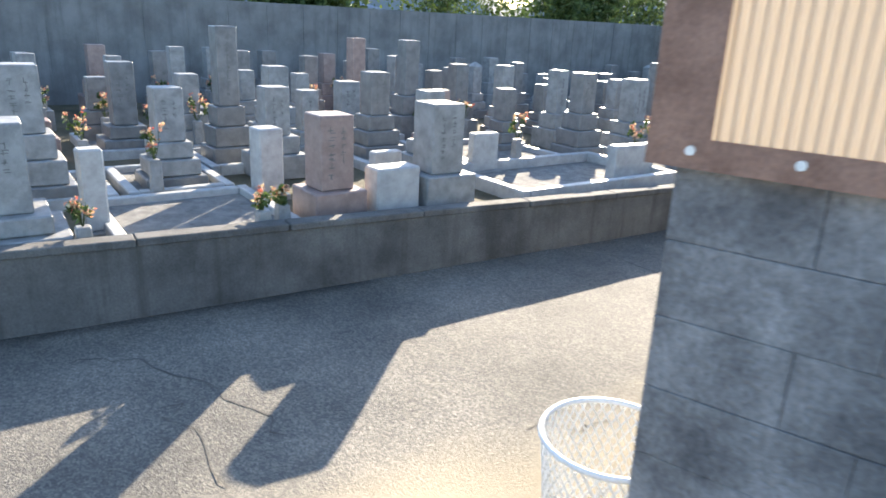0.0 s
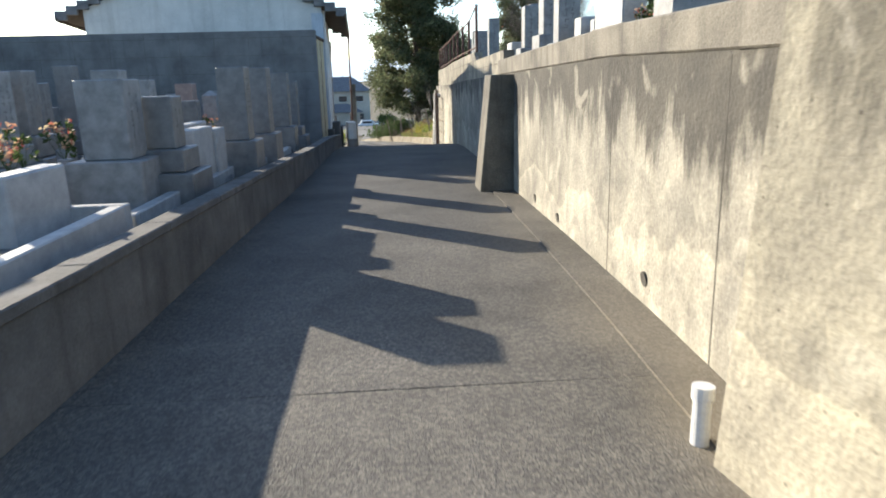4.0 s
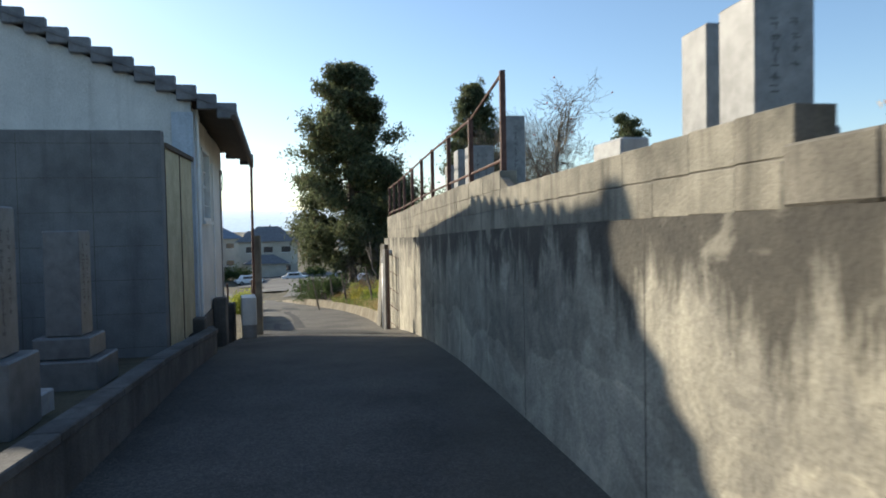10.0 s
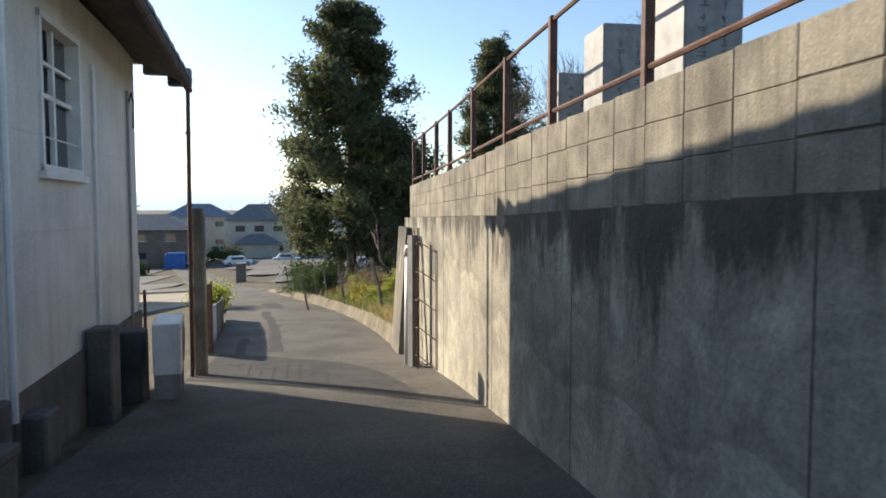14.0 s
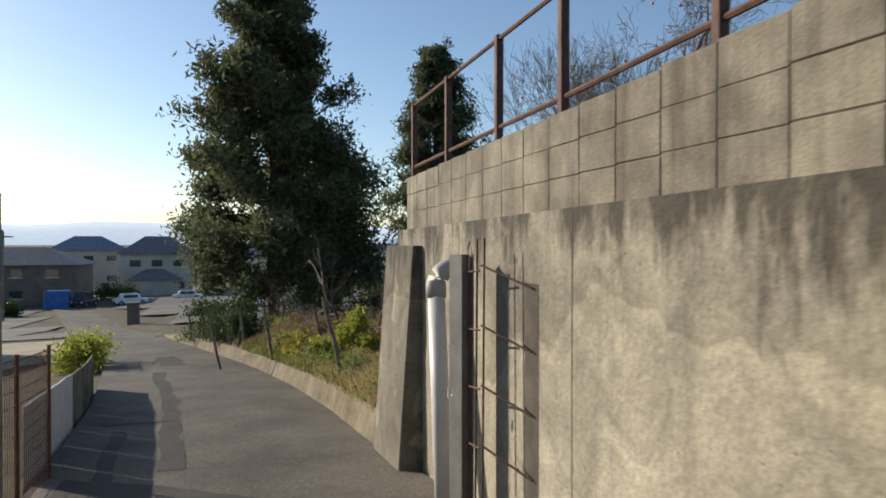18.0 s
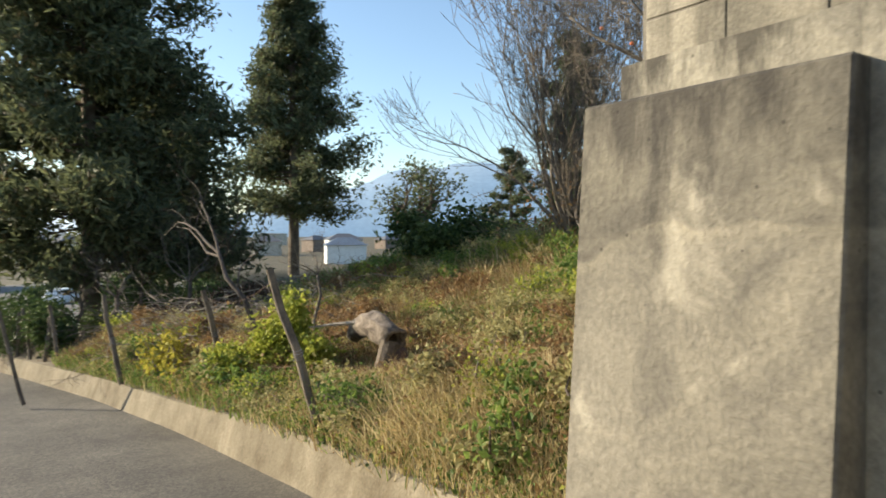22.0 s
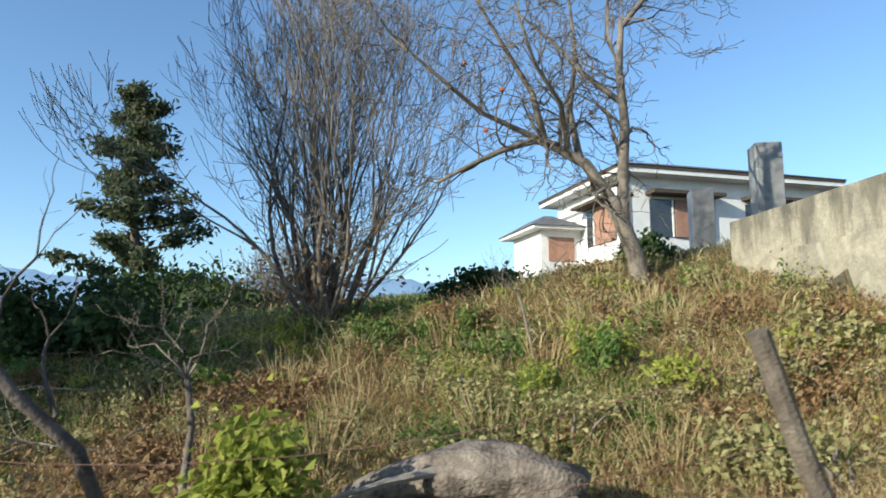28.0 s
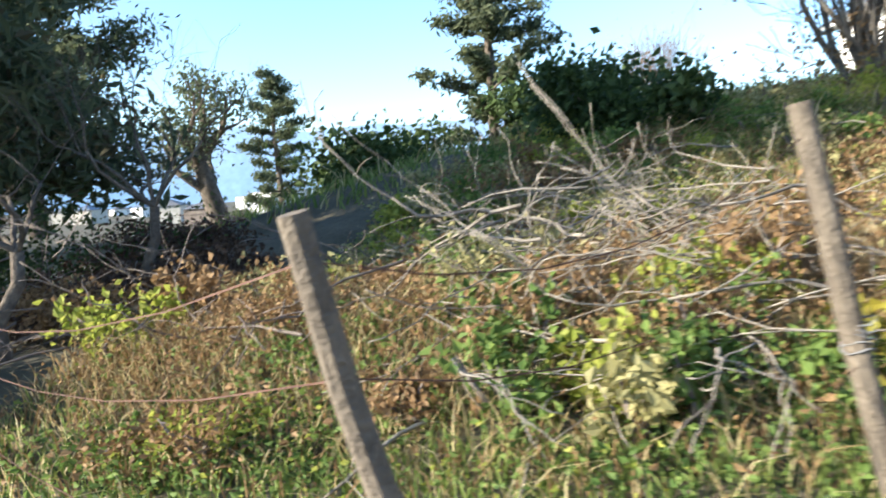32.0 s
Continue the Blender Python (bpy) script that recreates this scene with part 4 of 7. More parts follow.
# ---- the graveyard ----
def inscription(bm, face, w, z0, z1, rng, columns=2):
    """Rows of short strokes, like carved writing that cannot be read, on a face ('x' or 'y')."""
    n = int((z1 - z0) / 0.075)
    for c in range(columns):
        off = (c - (columns - 1) / 2) * w * 0.34
        size = 0.028 if c else 0.034
        for k in range(n - (c % 2) * 2):
            z = z1 - (k + 0.5) * 0.075
            for s in range(3):
                a, h = rng.uniform(-size, size) * 0.4, rng.uniform(-0.025, 0.025)
                lw, lh = (rng.uniform(0.5, 1.0) * size, 0.004) if rng.random() < 0.55 else (0.004, rng.uniform(0.5, 0.9) * size)
                if face == "x":
                    box(bm, w / 2 - 0.002, w / 2 + 0.0015, off + a - lw, off + a + lw, z + h - lh, z + h + lh)
                else:
                    box(bm, off + a - lw, off + a + lw, -w / 2 - 0.0015, -w / 2 + 0.002, z + h - lh, z + h + lh)
    return bm


def gravestone(x, y, z, w, total, pillar, mat=None, turn=0.0, tiers=2, pointed=False, written="x", label="", spread=1.75):
    """A square grave pillar on stepped plinths; total: height over the ground, pillar: height of the shaft."""
    rng = random.Random(int((x * 37 + y * 101) * 10))
    mat = mat or M_granite
    tall = total - pillar
    g = empty("gravestone", pose(x, y, z, 0, 0, turn + rng.uniform(-1.5, 1.5)), label or "grey granite grave pillar on stepped plinths", "gravestone", "gravestones")
    b = bmesh.new()
    box(b, -w / 2, w / 2, -w / 2, w / 2, tall, total - (0.05 if pointed else 0.012), bevel=0.012)
    if pointed:
        box(b, -w / 2 + 0.004, w / 2 - 0.004, -w / 2 + 0.004, w / 2 - 0.004, total - 0.052, total + 0.05, top=(w * 0.42, w * 0.42))
    part("shaft", b, mat, g)
    if written:
        part("carved_writing", inscription(bmesh.new(), written, w, tall + 0.12, total - 0.14, rng, 2 if w > 0.3 else 1), M_engrave, g, "illegible carved writing")["kind"] = "stuff"
    zz = tall
    for k in range(tiers):
        h = tall * (0.42 if (tiers > 1 and k == 0) else (0.58 if tiers > 1 else 1.0)) if tiers <= 2 else tall / tiers
        s = w * (1 + (spread - 1) * (k + 1) / tiers)
        part("plinth", boxed(-s / 2, s / 2, -s / 2, s / 2, zz - h + 0.002, zz - 0.001, bevel=0.014), mat if k < 2 else M_granite_dark, g)
        zz -= h
    return g


def slab_stone(x, y, z, length, depth, h, turn=0.0, mat=None, label="low pale granite family tablet", slant=0.0):
    g = empty("grave_tablet", pose(x, y, z, 0, 0, turn), label, "gravestone", "grave tablets")
    b = bmesh.new()
    box(b, -depth / 2, depth / 2, -length / 2, length / 2, 0.06, h, bevel=0.018, top=(slant, 0.0))
    part("tablet", b, mat or M_granite_white, g)
    part("foot", boxed(-depth * 0.75, depth * 0.75, -length / 2 - 0.05, length / 2 + 0.05, -0.03, 0.065, bevel=0.01), M_granite, g)
    return g


def flower_vase(x, y, z, h=0.28, petal=None, big=1.0):
    rng = random.Random(int((x * 91 + y * 57) * 10))
    g = empty("grave_vase", pose(x, y, z), "square stone grave vase with fading flowers", "vase", "grave vases")
    part("vase", boxed(-0.07, 0.07, -0.07, 0.07, 0, h, bevel=0.012, top=(0.008, 0.008)), M_granite, g)
    st = bmesh.new()
    tips = []
    for k in range(9):
        a, r = rng.uniform(0, 6.28), rng.uniform(0.03, 0.13) * big
        tip = (math.cos(a) * r, math.sin(a) * r, h + rng.uniform(0.1, 0.3) * big)
        tube(st, [(0, 0, h - 0.02), (tip[0] * 0.5, tip[1] * 0.5, h + 0.1), tip], [0.004, 0.003, 0.003], sides=4)
        tips.append(tip)
    part("stem_bunch", st, M_leaf, g)["kind"] = "stuff"
    pts = [(t[0] + rng.gauss(0, 0.022), t[1] + rng.gauss(0, 0.022), t[2] + rng.gauss(0, 0.022)) for t in tips for _ in range(10)]
    ob = new("blossoms", leaf_mesh("blossoms", pts[: len(pts) * 3 // 5], petal or M_petal, 0.045, rng))
    ob.parent = g
    ob = new("leaves", leaf_mesh("leaves", [(p[0], p[1], p[2] - 0.06) for p in pts[len(pts) * 2 // 5:]], M_leaf, 0.06, rng))
    ob.parent = g
    return g


def plot_border(x0, x1, y0, y1, z, high=0.13):
    """A raised granite frame round a gravelled plot."""
    g = empty("grave_plot", pose(0, 0, 0), "gravelled grave plot framed by pale granite kerbs", "grave plot", "grave plots")
    for a in ((x0, x1, y0, y0 + 0.12), (x0, x1, y1 - 0.12, y1), (x0, x0 + 0.12, y0 + 0.122, y1 - 0.122), (x1 - 0.12, x1, y0 + 0.122, y1 - 0.122)):
        part("kerb_stone", boxed(*a, z - 0.1, z + high, bevel=0.012), M_granite_white, g)
    part("gravel", boxed(x0 + 0.122, x1 - 0.122, y0 + 0.122, y1 - 0.122, z - 0.1, z + 0.05), M_gravel, g)
    return g


def grave_z(x, y):
    return lerp([(-30, 0.5), (4, 0.5), (12, 0.3), (20.6, -0.05)], y)


NEAR = [  # x, y, shaft width, top, shaft foot, stone, tiers
    (-5.0, -1.25, 0.46, 1.68, 0.90, 0, 2), (-6.75, -0.9, 0.40, 2.02, 1.30, 0, 3), (-9.5, 0.6, 0.34, 1.88, 0.95, 1, 2), (-6.95, 0.62, 0.34, 1.75, 1.10, 0, 3),
    (-8.2, 1.75, 0.30, 2.45, 1.35, 1, 3), (-7.15, 2.05, 0.34, 1.72, 1.07, 0, 2), (-4.82, 1.75, 0.39, 1.66, 0.86, 2, 1), (-9.4, 4.3, 0.36, 1.58, 0.95, 0, 2),
    (-4.76, 3.12, 0.43, 1.75, 0.94, 0, 1), (-6.5, 4.15, 0.31, 1.70, 0.98, 0, 2), (-6.65, 7.4, 0.32, 1.93, 1.25, 1, 3), (-4.95, 8.6, 0.46, 1.68, 0.90, 0, 1),
    (-8.4, 11.6, 0.34, 2.0, 0.85, 1, 2), (-6.95, 10.2, 0.36, 1.82, 0.93, 0, 2), (-7.05, 11.0, 0.38, 1.84, 1.0, 1, 2), (-5.85, 11.0, 0.34, 1.82, 1.02, 0, 2),
    (-6.25, 13.4, 0.30, 1.70, 0.85, 0, 2), (-7.2, 9.4, 0.38, 1.77, 0.95, 0, 2), (-4.36, 11.45, 0.38, 1.83, 0.82, 1, 1), (-4.46, 13.75, 0.38, 1.86, 0.75, 1, 1),
    (-4.55, 16.6, 0.38, 1.80, 0.68, 1, 1), (-4.62, 18.6, 0.34, 1.62, 0.55, 1, 2), (-8.9, 14.2, 0.4, 1.9, 0.9, 1, 2), (-4.62, 9.05, 0.36, 1.5, 0.95, 1, 2),
]
STONES = [M_granite, M_granite_dark, M_granite_red]
NAMES = ["grey granite grave pillar on stepped plinths", "dark granite grave pillar on stepped plinths", "reddish granite grave pillar on a square plinth"]
for (x, y, w, top, foot, kind, tiers) in NEAR:
    z = grave_z(x, y)
    gravestone(x, y, z, w, top - z, top - foot, STONES[kind], tiers=tiers, label=NAMES[kind], spread=1.55 if tiers == 1 else 2.1)

TABLETS = [(-4.62, 2.42, 0.55, 0.3, 1.08), (-6.15, 4.9, 0.45, 0.16, 1.1), (-4.9, 6.72, 0.8, 0.2, 1.02), (-4.6, 10.2, 0.75, 0.2, 1.08), (-5.15, 12.0, 0.9, 0.2, 1.05), (-4.7, 12.75, 0.4, 0.14, 0.97),
           (-5.2, 9.7, 0.5, 0.15, 1.0), (-4.5, 10.75, 0.42, 0.14, 1.04), (-5.6, 2.9, 0.4, 0.16, 1.05), (-5.25, -0.5, 0.22, 0.2, 1.35), (-6.0, 1.5, 0.3, 0.3, 1.35)]
for x, y, l, d, top in TABLETS:
    slab_stone(x, y, grave_z(x, y), l, d, top - grave_z(x, y), random.Random(int(y * 10)).uniform(-4, 4))
for x, y in ((-4.55, 1.1), (-4.42, 0.85), (-4.55, -0.7), (-6.3, 0.3), (-7.9, -0.2), (-6.5, 2.4), (-8.6, 0.9), (-5.5, 3.6), (-5.3, 7.3), (-4.7, 9.55), (-5.5, 7.9), (-6.4, 10.6), (-5.6, 8.9), (-5.0, 11.3), (-4.42, 12.2), (-6.2, 5.6), (-9.2, 1.6), (-7.6, 5.2)):
    z = grave_z(x, y)
    flower_vase(x, y, z + 0.05, 0.25 if x > -5.2 else 0.45, big=0.75 if x > -5.2 else 1.3)
for x0, x1, y0, y1 in ((-6.2, -4.35, -0.45, 1.3), (-7.8, -6.3, -1.7, -0.1), (-7.9, -6.3, 0.0, 1.2), (-8.9, -7.4, 1.25, 2.7), (-6.2, -4.35, 4.15, 7.2), (-8.4, -6.3, 3.3, 4.9), (-8.4, -6.3, 5.0, 6.9), (-8.0, -6.2, 8.6, 10.4), (-6.1, -4.4, 7.4, 9.3), (-6.1, -4.4, 9.4, 11.2),
                       (-8.6, -6.2, 10.5, 12.4), (-6.1, -4.35, 11.4, 13.2), (-6.1, -4.35, 13.3, 15.1), (-6.1, -4.35, 15.2, 17.4), (-10.9, -9.0, 3.4, 5.3), (-10.9, -9.0, 0.0, 2.0)):
    plot_border(x0, x1, y0, y1, grave_z(0, (y0 + y1) / 2) + 0.012, 0.2 if (x1, y0) == (-4.35, 4.15) else 0.13)

# rows of further graves
rng = random.Random(12)
taken = [(a[0], a[1]) for a in NEAR] + [(a[0], a[1]) for a in TABLETS]
for row_x in (-6.0, -7.7, -9.3, -10.9, -12.5, -14.2):
    y = -8.0
    while y < 19.4:
        x = row_x + rng.uniform(-0.3, 0.3)
        if all((x - a) ** 2 + (y - c) ** 2 > 0.75 for a, c in taken) and not (row_x > -6.5 and y < 13.5):
            z = grave_z(x, y)
            w = rng.uniform(0.27, 0.36)
            total = rng.uniform(1.05, 1.5) + (0.35 if rng.random() < 0.15 else 0)
            kind = rng.choice([0, 0, 0, 1, 1, 2])
            gravestone(x, y, z, w, total, total * rng.uniform(0.48, 0.58), STONES[kind], tiers=rng.choice([2, 2, 3]), label=NAMES[kind], spread=2.1, written="x" if row_x > -9 else "", pointed=rng.random() < 0.12)
            taken.append((x, y))
            if rng.random() < 0.45:
                flower_vase(x + 0.42, y + rng.uniform(-0.2, 0.2), z + 0.04, 0.4, big=1.3)
        y += rng.uniform(1.0, 1.5)

# stones on the terrace above the tall wall
TERRACE = [  # x, y, width, top, shaft foot, pointed
    (0.72, 8.25, 0.5, 3.35, 2.1, False), (0.4, 11.72, 0.31, 3.2, 2.05, True), (0.5, 13.1, 0.36, 2.95, 2.24, False), (0.52, 14.75, 0.37, 2.86, 2.1, False), (0.8, 15.7, 0.36, 2.98, 2.1, False),
    (0.6, 20.4, 0.28, 3.1, 1.95, False), (0.5, 22.05, 0.4, 2.88, 2.0, False), (0.62, 23.5, 0.45, 2.98, 2.0, False), (0.6, 24.6, 0.36, 2.8, 1.9, False), (2.2, 10.4, 0.34, 3.0, 2.1, False)]
for x, y, w, top, foot, pointed in TERRACE:
    gravestone(x, y, 1.45, w, top - 1.45, top - foot, M_granite, tiers=2, pointed=pointed, written="y", label="grey granite grave pillar on plinths above the wall", spread=2.0)
slab_stone(0.5, 9.65, 1.45, 1.05, 0.27, 0.97, label="long pale granite tablet with rounded shoulders")
slab_stone(0.55, 11.1, 1.45, 0.36, 0.3, 0.9, label="small square granite marker above the wall")
slab_stone(0.6, 10.75, 1.45, 0.2, 0.2, 0.85, label="slim granite post above the wall")
slab_stone(0.55, 16.8, 1.45, 0.6, 0.26, 0.85, label="long pale granite tablet above the wall")
for x, y in ((0.55, 9.0), (0.75, 12.4), (0.7, 14.0), (0.9, 11.3)):
    flower_vase(x, y, 1.45, 0.5, big=1.3)


# ---- the fence on the parapet ----
def parapet_fence():
    f = empty("parapet_fence", pose(0, 0, 0), "rusty brown steel railing on the block parapet", "fence")
    posts = (18.3, 19.93, 21.52, 23.1, 24.42, 25.86, 27.33, 28.42, 29.7, 30.93)
    x = face_x(25) + 0.17
    tops = []
    for i, y in enumerate(posts):
        z = top_z(y + 0.05)
        h = 1.08 if i == 0 else 0.86
        part("post", boxed(x - 0.03, x + 0.03, y - 0.03, y + 0.03, z - (0.5 if i == 0 else 0.05), z + h, bevel=0.006), M_rust, f)
        tops.append((x, y, z + h - 0.03))
    for a, c in zip(tops, tops[1:]):
        part("rail", tubed([a, c], 0.018, sides=6), M_rust, f)
        za, zc = top_z(a[1] + 0.05) + 0.12, top_z(c[1] + 0.05) + 0.12
        part("rail", tubed([(x, a[1], za), (x, c[1], zc)], 0.018, sides=6), M_rust, f)


parapet_fence()


# ---- fittings on and beside the tall wall ----
def h_beam(x, y, z0, z1):
    b = bmesh.new()
    box(b, x - 0.065, x - 0.055, y - 0.065, y + 0.065, z0, z1)
    box(b, x + 0.055, x + 0.065, y - 0.065, y + 0.065, z0, z1)
    box(b, x - 0.055, x + 0.055, y - 0.005, y + 0.005, z0, z1)
    bm_turn = Matrix.Translation((x, y, 0)) @ Matrix.Rotation(radians(25), 4, "Z") @ Matrix.Translation((-x, -y, 0))
    bmesh.ops.transform(b, matrix=bm_turn, verts=b.verts)
    g = part("steel_beam", b, M_grey_metal)
    tagged(g, "upright grey steel channel post with rust runs beside the wall", "post")
    part("hook", tubed([(x - 0.09, y - 0.06, 0.0), (x - 0.12, y - 0.06, -0.02), (x - 0.12, y - 0.06, 0.06)], 0.01, sides=6), M_white_paint, g)


h_beam(-0.51, 28.18, road_z(28.2) - 0.2, 1.04)


M_pipe_grey = material("grey_plastic", ((0.34, 0.34, 0.33), (0.44, 0.44, 0.425)), 0.5, scale=4, fine=60, bump=0.03)


def drain_pipe():
    g = empty("drain_pipe", pose(0, 0, 0), "white plastic drainpipe with a grey elbow leaving the wall", "pipe")
    x = face_x(29)
    part("elbow", tubed([(x + 0.06, 28.86, 0.90)] + [(x - 0.03 - 0.16 * math.sin(a), 28.9 + 0.05 * math.sin(a), 0.76 + 0.16 * math.cos(a)) for a in [math.pi / 2 * k / 8 for k in range(9)]] + [(x - 0.19, 28.95, 0.66)], [0.084] * 9 + [0.09, 0.09], sides=18), M_pipe_grey, g, "grey plastic elbow", smooth=True)
    part("pipe", tubed([(x - 0.19, 28.95, 0.72), (x - 0.26, 28.5, road_z(28.5) - 0.02)], 0.076, sides=16), M_white_plastic, g, smooth=True)


drain_pipe()


def rebar_ladder():
    g = empty("rebar_panel", pose(0, 0, 0), "rusty reinforcing bars standing against the wall with barbed wire", "rebar")
    x = face_x(28) - 0.22
    for y, m in ((27.92, M_rust), (27.78, M_rust)):
        part("bar", tubed([(x, y, road_z(y) - 0.05), (x + 0.02, y + 0.01, 1.16)], 0.008, sides=6), m, g)
    for k in range(5):
        z = -0.75 + 0.42 * k
        part("bar", tubed([(x, 28.1, z - 0.02), (x + 0.01, 27.86, z)], 0.008, sides=6), M_rust, g)
        part("bar", tubed([(x, 27.8, z + 0.04), (x + 0.2, 27.4, z - 0.1)], 0.008, sides=6), M_rust, g)
    rng = random.Random(4)
    pts = [(x - 0.01 + rng.uniform(-0.01, 0.01), 28.04 + rng.uniform(-0.02, 0.02), -0.9 + 0.1 * k) for k in range(21)]
    pts += [(x - 0.03, 27.95, 1.14), (x - 0.03, 27.88, 1.0), (x - 0.02, 27.98, 0.93), (x, 28.04, 1.02)]
    part("barbed_wire", tubed(pts, 0.004, sides=4), M_rust, g)


rebar_ladder()
M_aggregate = material("exposed_aggregate", ((0.25, 0.23, 0.18), (0.46, 0.425, 0.34)), 0.95, scale=48, fine=90, bump=0.9, fine_amount=0.6)
rough = bmesh.new()
arng = random.Random(9)
ring = [(28.75, -1.1), (29.88, -1.15), (29.95, -0.2), (29.8, 0.3), (29.5, 0.32), (29.1, 0.28), (28.85, 0.05)]
low_ = [rough.verts.new((face_x(y) - 0.004, y, z)) for y, z in ring]
mid_ = rough.verts.new((face_x(29.3) - 0.03, 29.35, -0.4))
for p, q in zip(low_, low_[1:] + low_[:1]):
    rough.faces.new((p, q, mid_))
bmesh.ops.subdivide_edges(rough, edges=rough.edges[:], cuts=7, use_grid_fill=True)
for v in rough.verts:
    v.co.x -= abs(noise.noise(v.co * 14)) * 0.018
tagged(part("trim_rough_patch", rough, M_aggregate), "rough patch of exposed aggregate low on the wall", "patch", kind="structure")
for y, z in ((10.05, 0.14), (8.75, 0.12), (6.0, 0.2)):
    g = part("weep_hole", tubed([(face_x(y) - 0.012, y, road_z(y) + z), (face_x(y) + 0.05, y, road_z(y) + z + 0.01)], 0.055, sides=12), M_mortar)
    tagged(g, "round drain hole low in the concrete wall", "drain hole")
for y in (4.9, 6.9, 14.6, 17.0, 19.95, 22.2, 24.3, 26.9, 28.9):
    zt = ledge_z(y) - 0.02 if y > 13.4 else top_z(y) - coping_h - 0.02
    tagged(part("trim_joint", boxed(face_x(y) - 0.002, face_x(y) + 0.02, y - 0.006, y + 0.006, road_z(y), zt), M_mortar), "thin dark casting joint in the wall", "joint", kind="structure")


# dark strip painted on the wall in place of the steel beam's cast shadow
tagged(part("trim_beam_shadow", boxed(face_x(27.3) - 0.003, face_x(27.3) + 0.02, 27.34, 27.55, road_z(27.3), 0.86), M_mortar), "dark strip on the wall standing in for the steel beam's shadow", "slot", kind="structure")


# ---- beside the store house ----
def outdoor_unit():
    g = empty("outdoor_unit", pose(-3.66, 26.28, road_z(26.3) + 0.24, 0, 0, 8), "white air-conditioner outdoor unit on a low stand", "air conditioner")
    part("casing", boxed(-0.15, 0.15, -0.4, 0.4, 0.08, 0.66, bevel=0.012), M_white_paint, g)
    ring = bmesh.new()
    for r in (0.06, 0.1, 0.14, 0.18, 0.22):
        tube(ring, [(0.158, 0.1 + r * math.cos(a), 0.37 + r * math.sin(a)) for a in [2 * math.pi * k / 20 for k in range(21)]], 0.004, sides=4)
    part("fan_grille", ring, M_grey_metal, g, "round wire fan grille")
    part("fan_opening", tubed([(0.1505, 0.1, 0.37), (0.1535, 0.1, 0.37)], 0.235, sides=24), M_black, g)
    part("badge", boxed(0.15, 0.153, -0.36, -0.22, 0.57, 0.6), M_grey_metal, g)
    for yy in (-0.33, 0.33):
        part("foot", boxed(-0.14, 0.14, yy - 0.05, yy + 0.05, -0.27, 0.079), M_grey_metal, g)


outdoor_unit()


def yard_fence():
    g = empty("concrete_post", pose(-3.61, 28.17, 0), "weathered square concrete gate post", "post")
    z = road_z(28.2)
    part("post", boxed(-0.08, 0.08, -0.08, 0.08, z - 0.2, 1.45, bevel=0.015), M_block, g)
    d = empty("downpipe", pose(0, 0, 0), "rusty downpipe running from the eave to the ground", "pipe")
    part("pipe", tubed([(-3.69, 28.0, 3.1), (-3.7, 28.0, 1.5), (-3.71, 28.0, z - 0.05)], 0.03), M_rust, d)
    for zz in (0.3, 1.5, 2.5):
        part("bracket", tubed([(-3.7, 28.0, zz - 0.02), (-3.7, 28.0, zz + 0.02)], 0.038), M_rust, d)
    w = empty("mesh_gate", pose(0, 0, 0), "rusty wire mesh panel on thin steel posts by the yard", "fence")
    ya, yb = 28.35, 31.2
    n = 38
    for k in range(n + 1):
        y = ya + (yb - ya) * k / n
        x = -3.72 + (lerp(LEFT, y) - lerp(LEFT, ya)) - 0.06
        part("wire", tubed([(x, y, road_z(y) + 0.05), (x, y, road_z(y) + 1.32)], 0.004, sides=4), M_rust, w)
    for k in range(11):
        zz = 0.06 + 0.125 * k
        part("wire", tubed([(-3.78 + (lerp(LEFT, y) - lerp(LEFT, ya)), y, road_z(y) + zz) for y in (ya, 29.3, 30.2, yb)], 0.004, sides=4), M_rust, w)
    for y in (ya, 29.8, yb):
        x = -3.78 + (lerp(LEFT, y) - lerp(LEFT, ya))
        part("post", tubed([(x, y, road_z(y) - 0.2), (x, y, road_z(y) + 1.36)], 0.018), M_rust, w)
    f = empty("wire_fence", pose(0, 0, 0), "thin wire fence between steel posts round the yard", "fence")
    for k in range(4):
        part("wire", tubed([(-4.3, 27.9, z + 0.35 + 0.3 * k), (-7.5, 29.2, z + 0.35 + 0.3 * k)], 0.006, sides=4), M_rust, f)
    for x, y in ((-4.3, 27.9), (-5.9, 28.55), (-7.5, 29.2)):
        part("post", tubed([(x, y, z - 0.4), (x, y, z + 1.3)], 0.022), M_rust, f)
    s = empty("sheet_fence", pose(0, 0, 0), "row of white painted corrugated sheets beside the lane", "fence")
    y = 31.0
    k = 0
    while y < 37.5:
        l = 0.95 if k != 3 else 0.3
        x = lerp(LEFT, y) - 0.12
        bm = bmesh.new()
        n = 14
        top = []
        for i in range(n + 1):
            yy = y + l * i / n
            xx = lerp(LEFT, yy) - 0.12 + 0.014 * (1 if i % 2 else -1)
            zz = road_z(yy)
            top.append([bm.verts.new((xx, yy, zz - 0.1)), bm.verts.new((xx, yy, zz + 0.77 - 0.015 * k)), bm.verts.new((xx - 0.012, yy, zz + 0.77 - 0.015 * k)), bm.verts.new((xx - 0.012, yy, zz - 0.1))])
        for p, q in zip(top, top[1:]):
            for j in range(4):
                bm.faces.new((p[j], p[(j + 1) % 4], q[(j + 1) % 4], q[j]))
        bm.faces.new(top[0][::-1])
        bm.faces.new(top[-1])
        bmesh.ops.recalc_face_normals(bm, faces=bm.faces[:])
        part("sheet", bm, M_white_paint if k < 4 else M_block, s)
        y += l + 0.03
        k += 1


yard_fence()
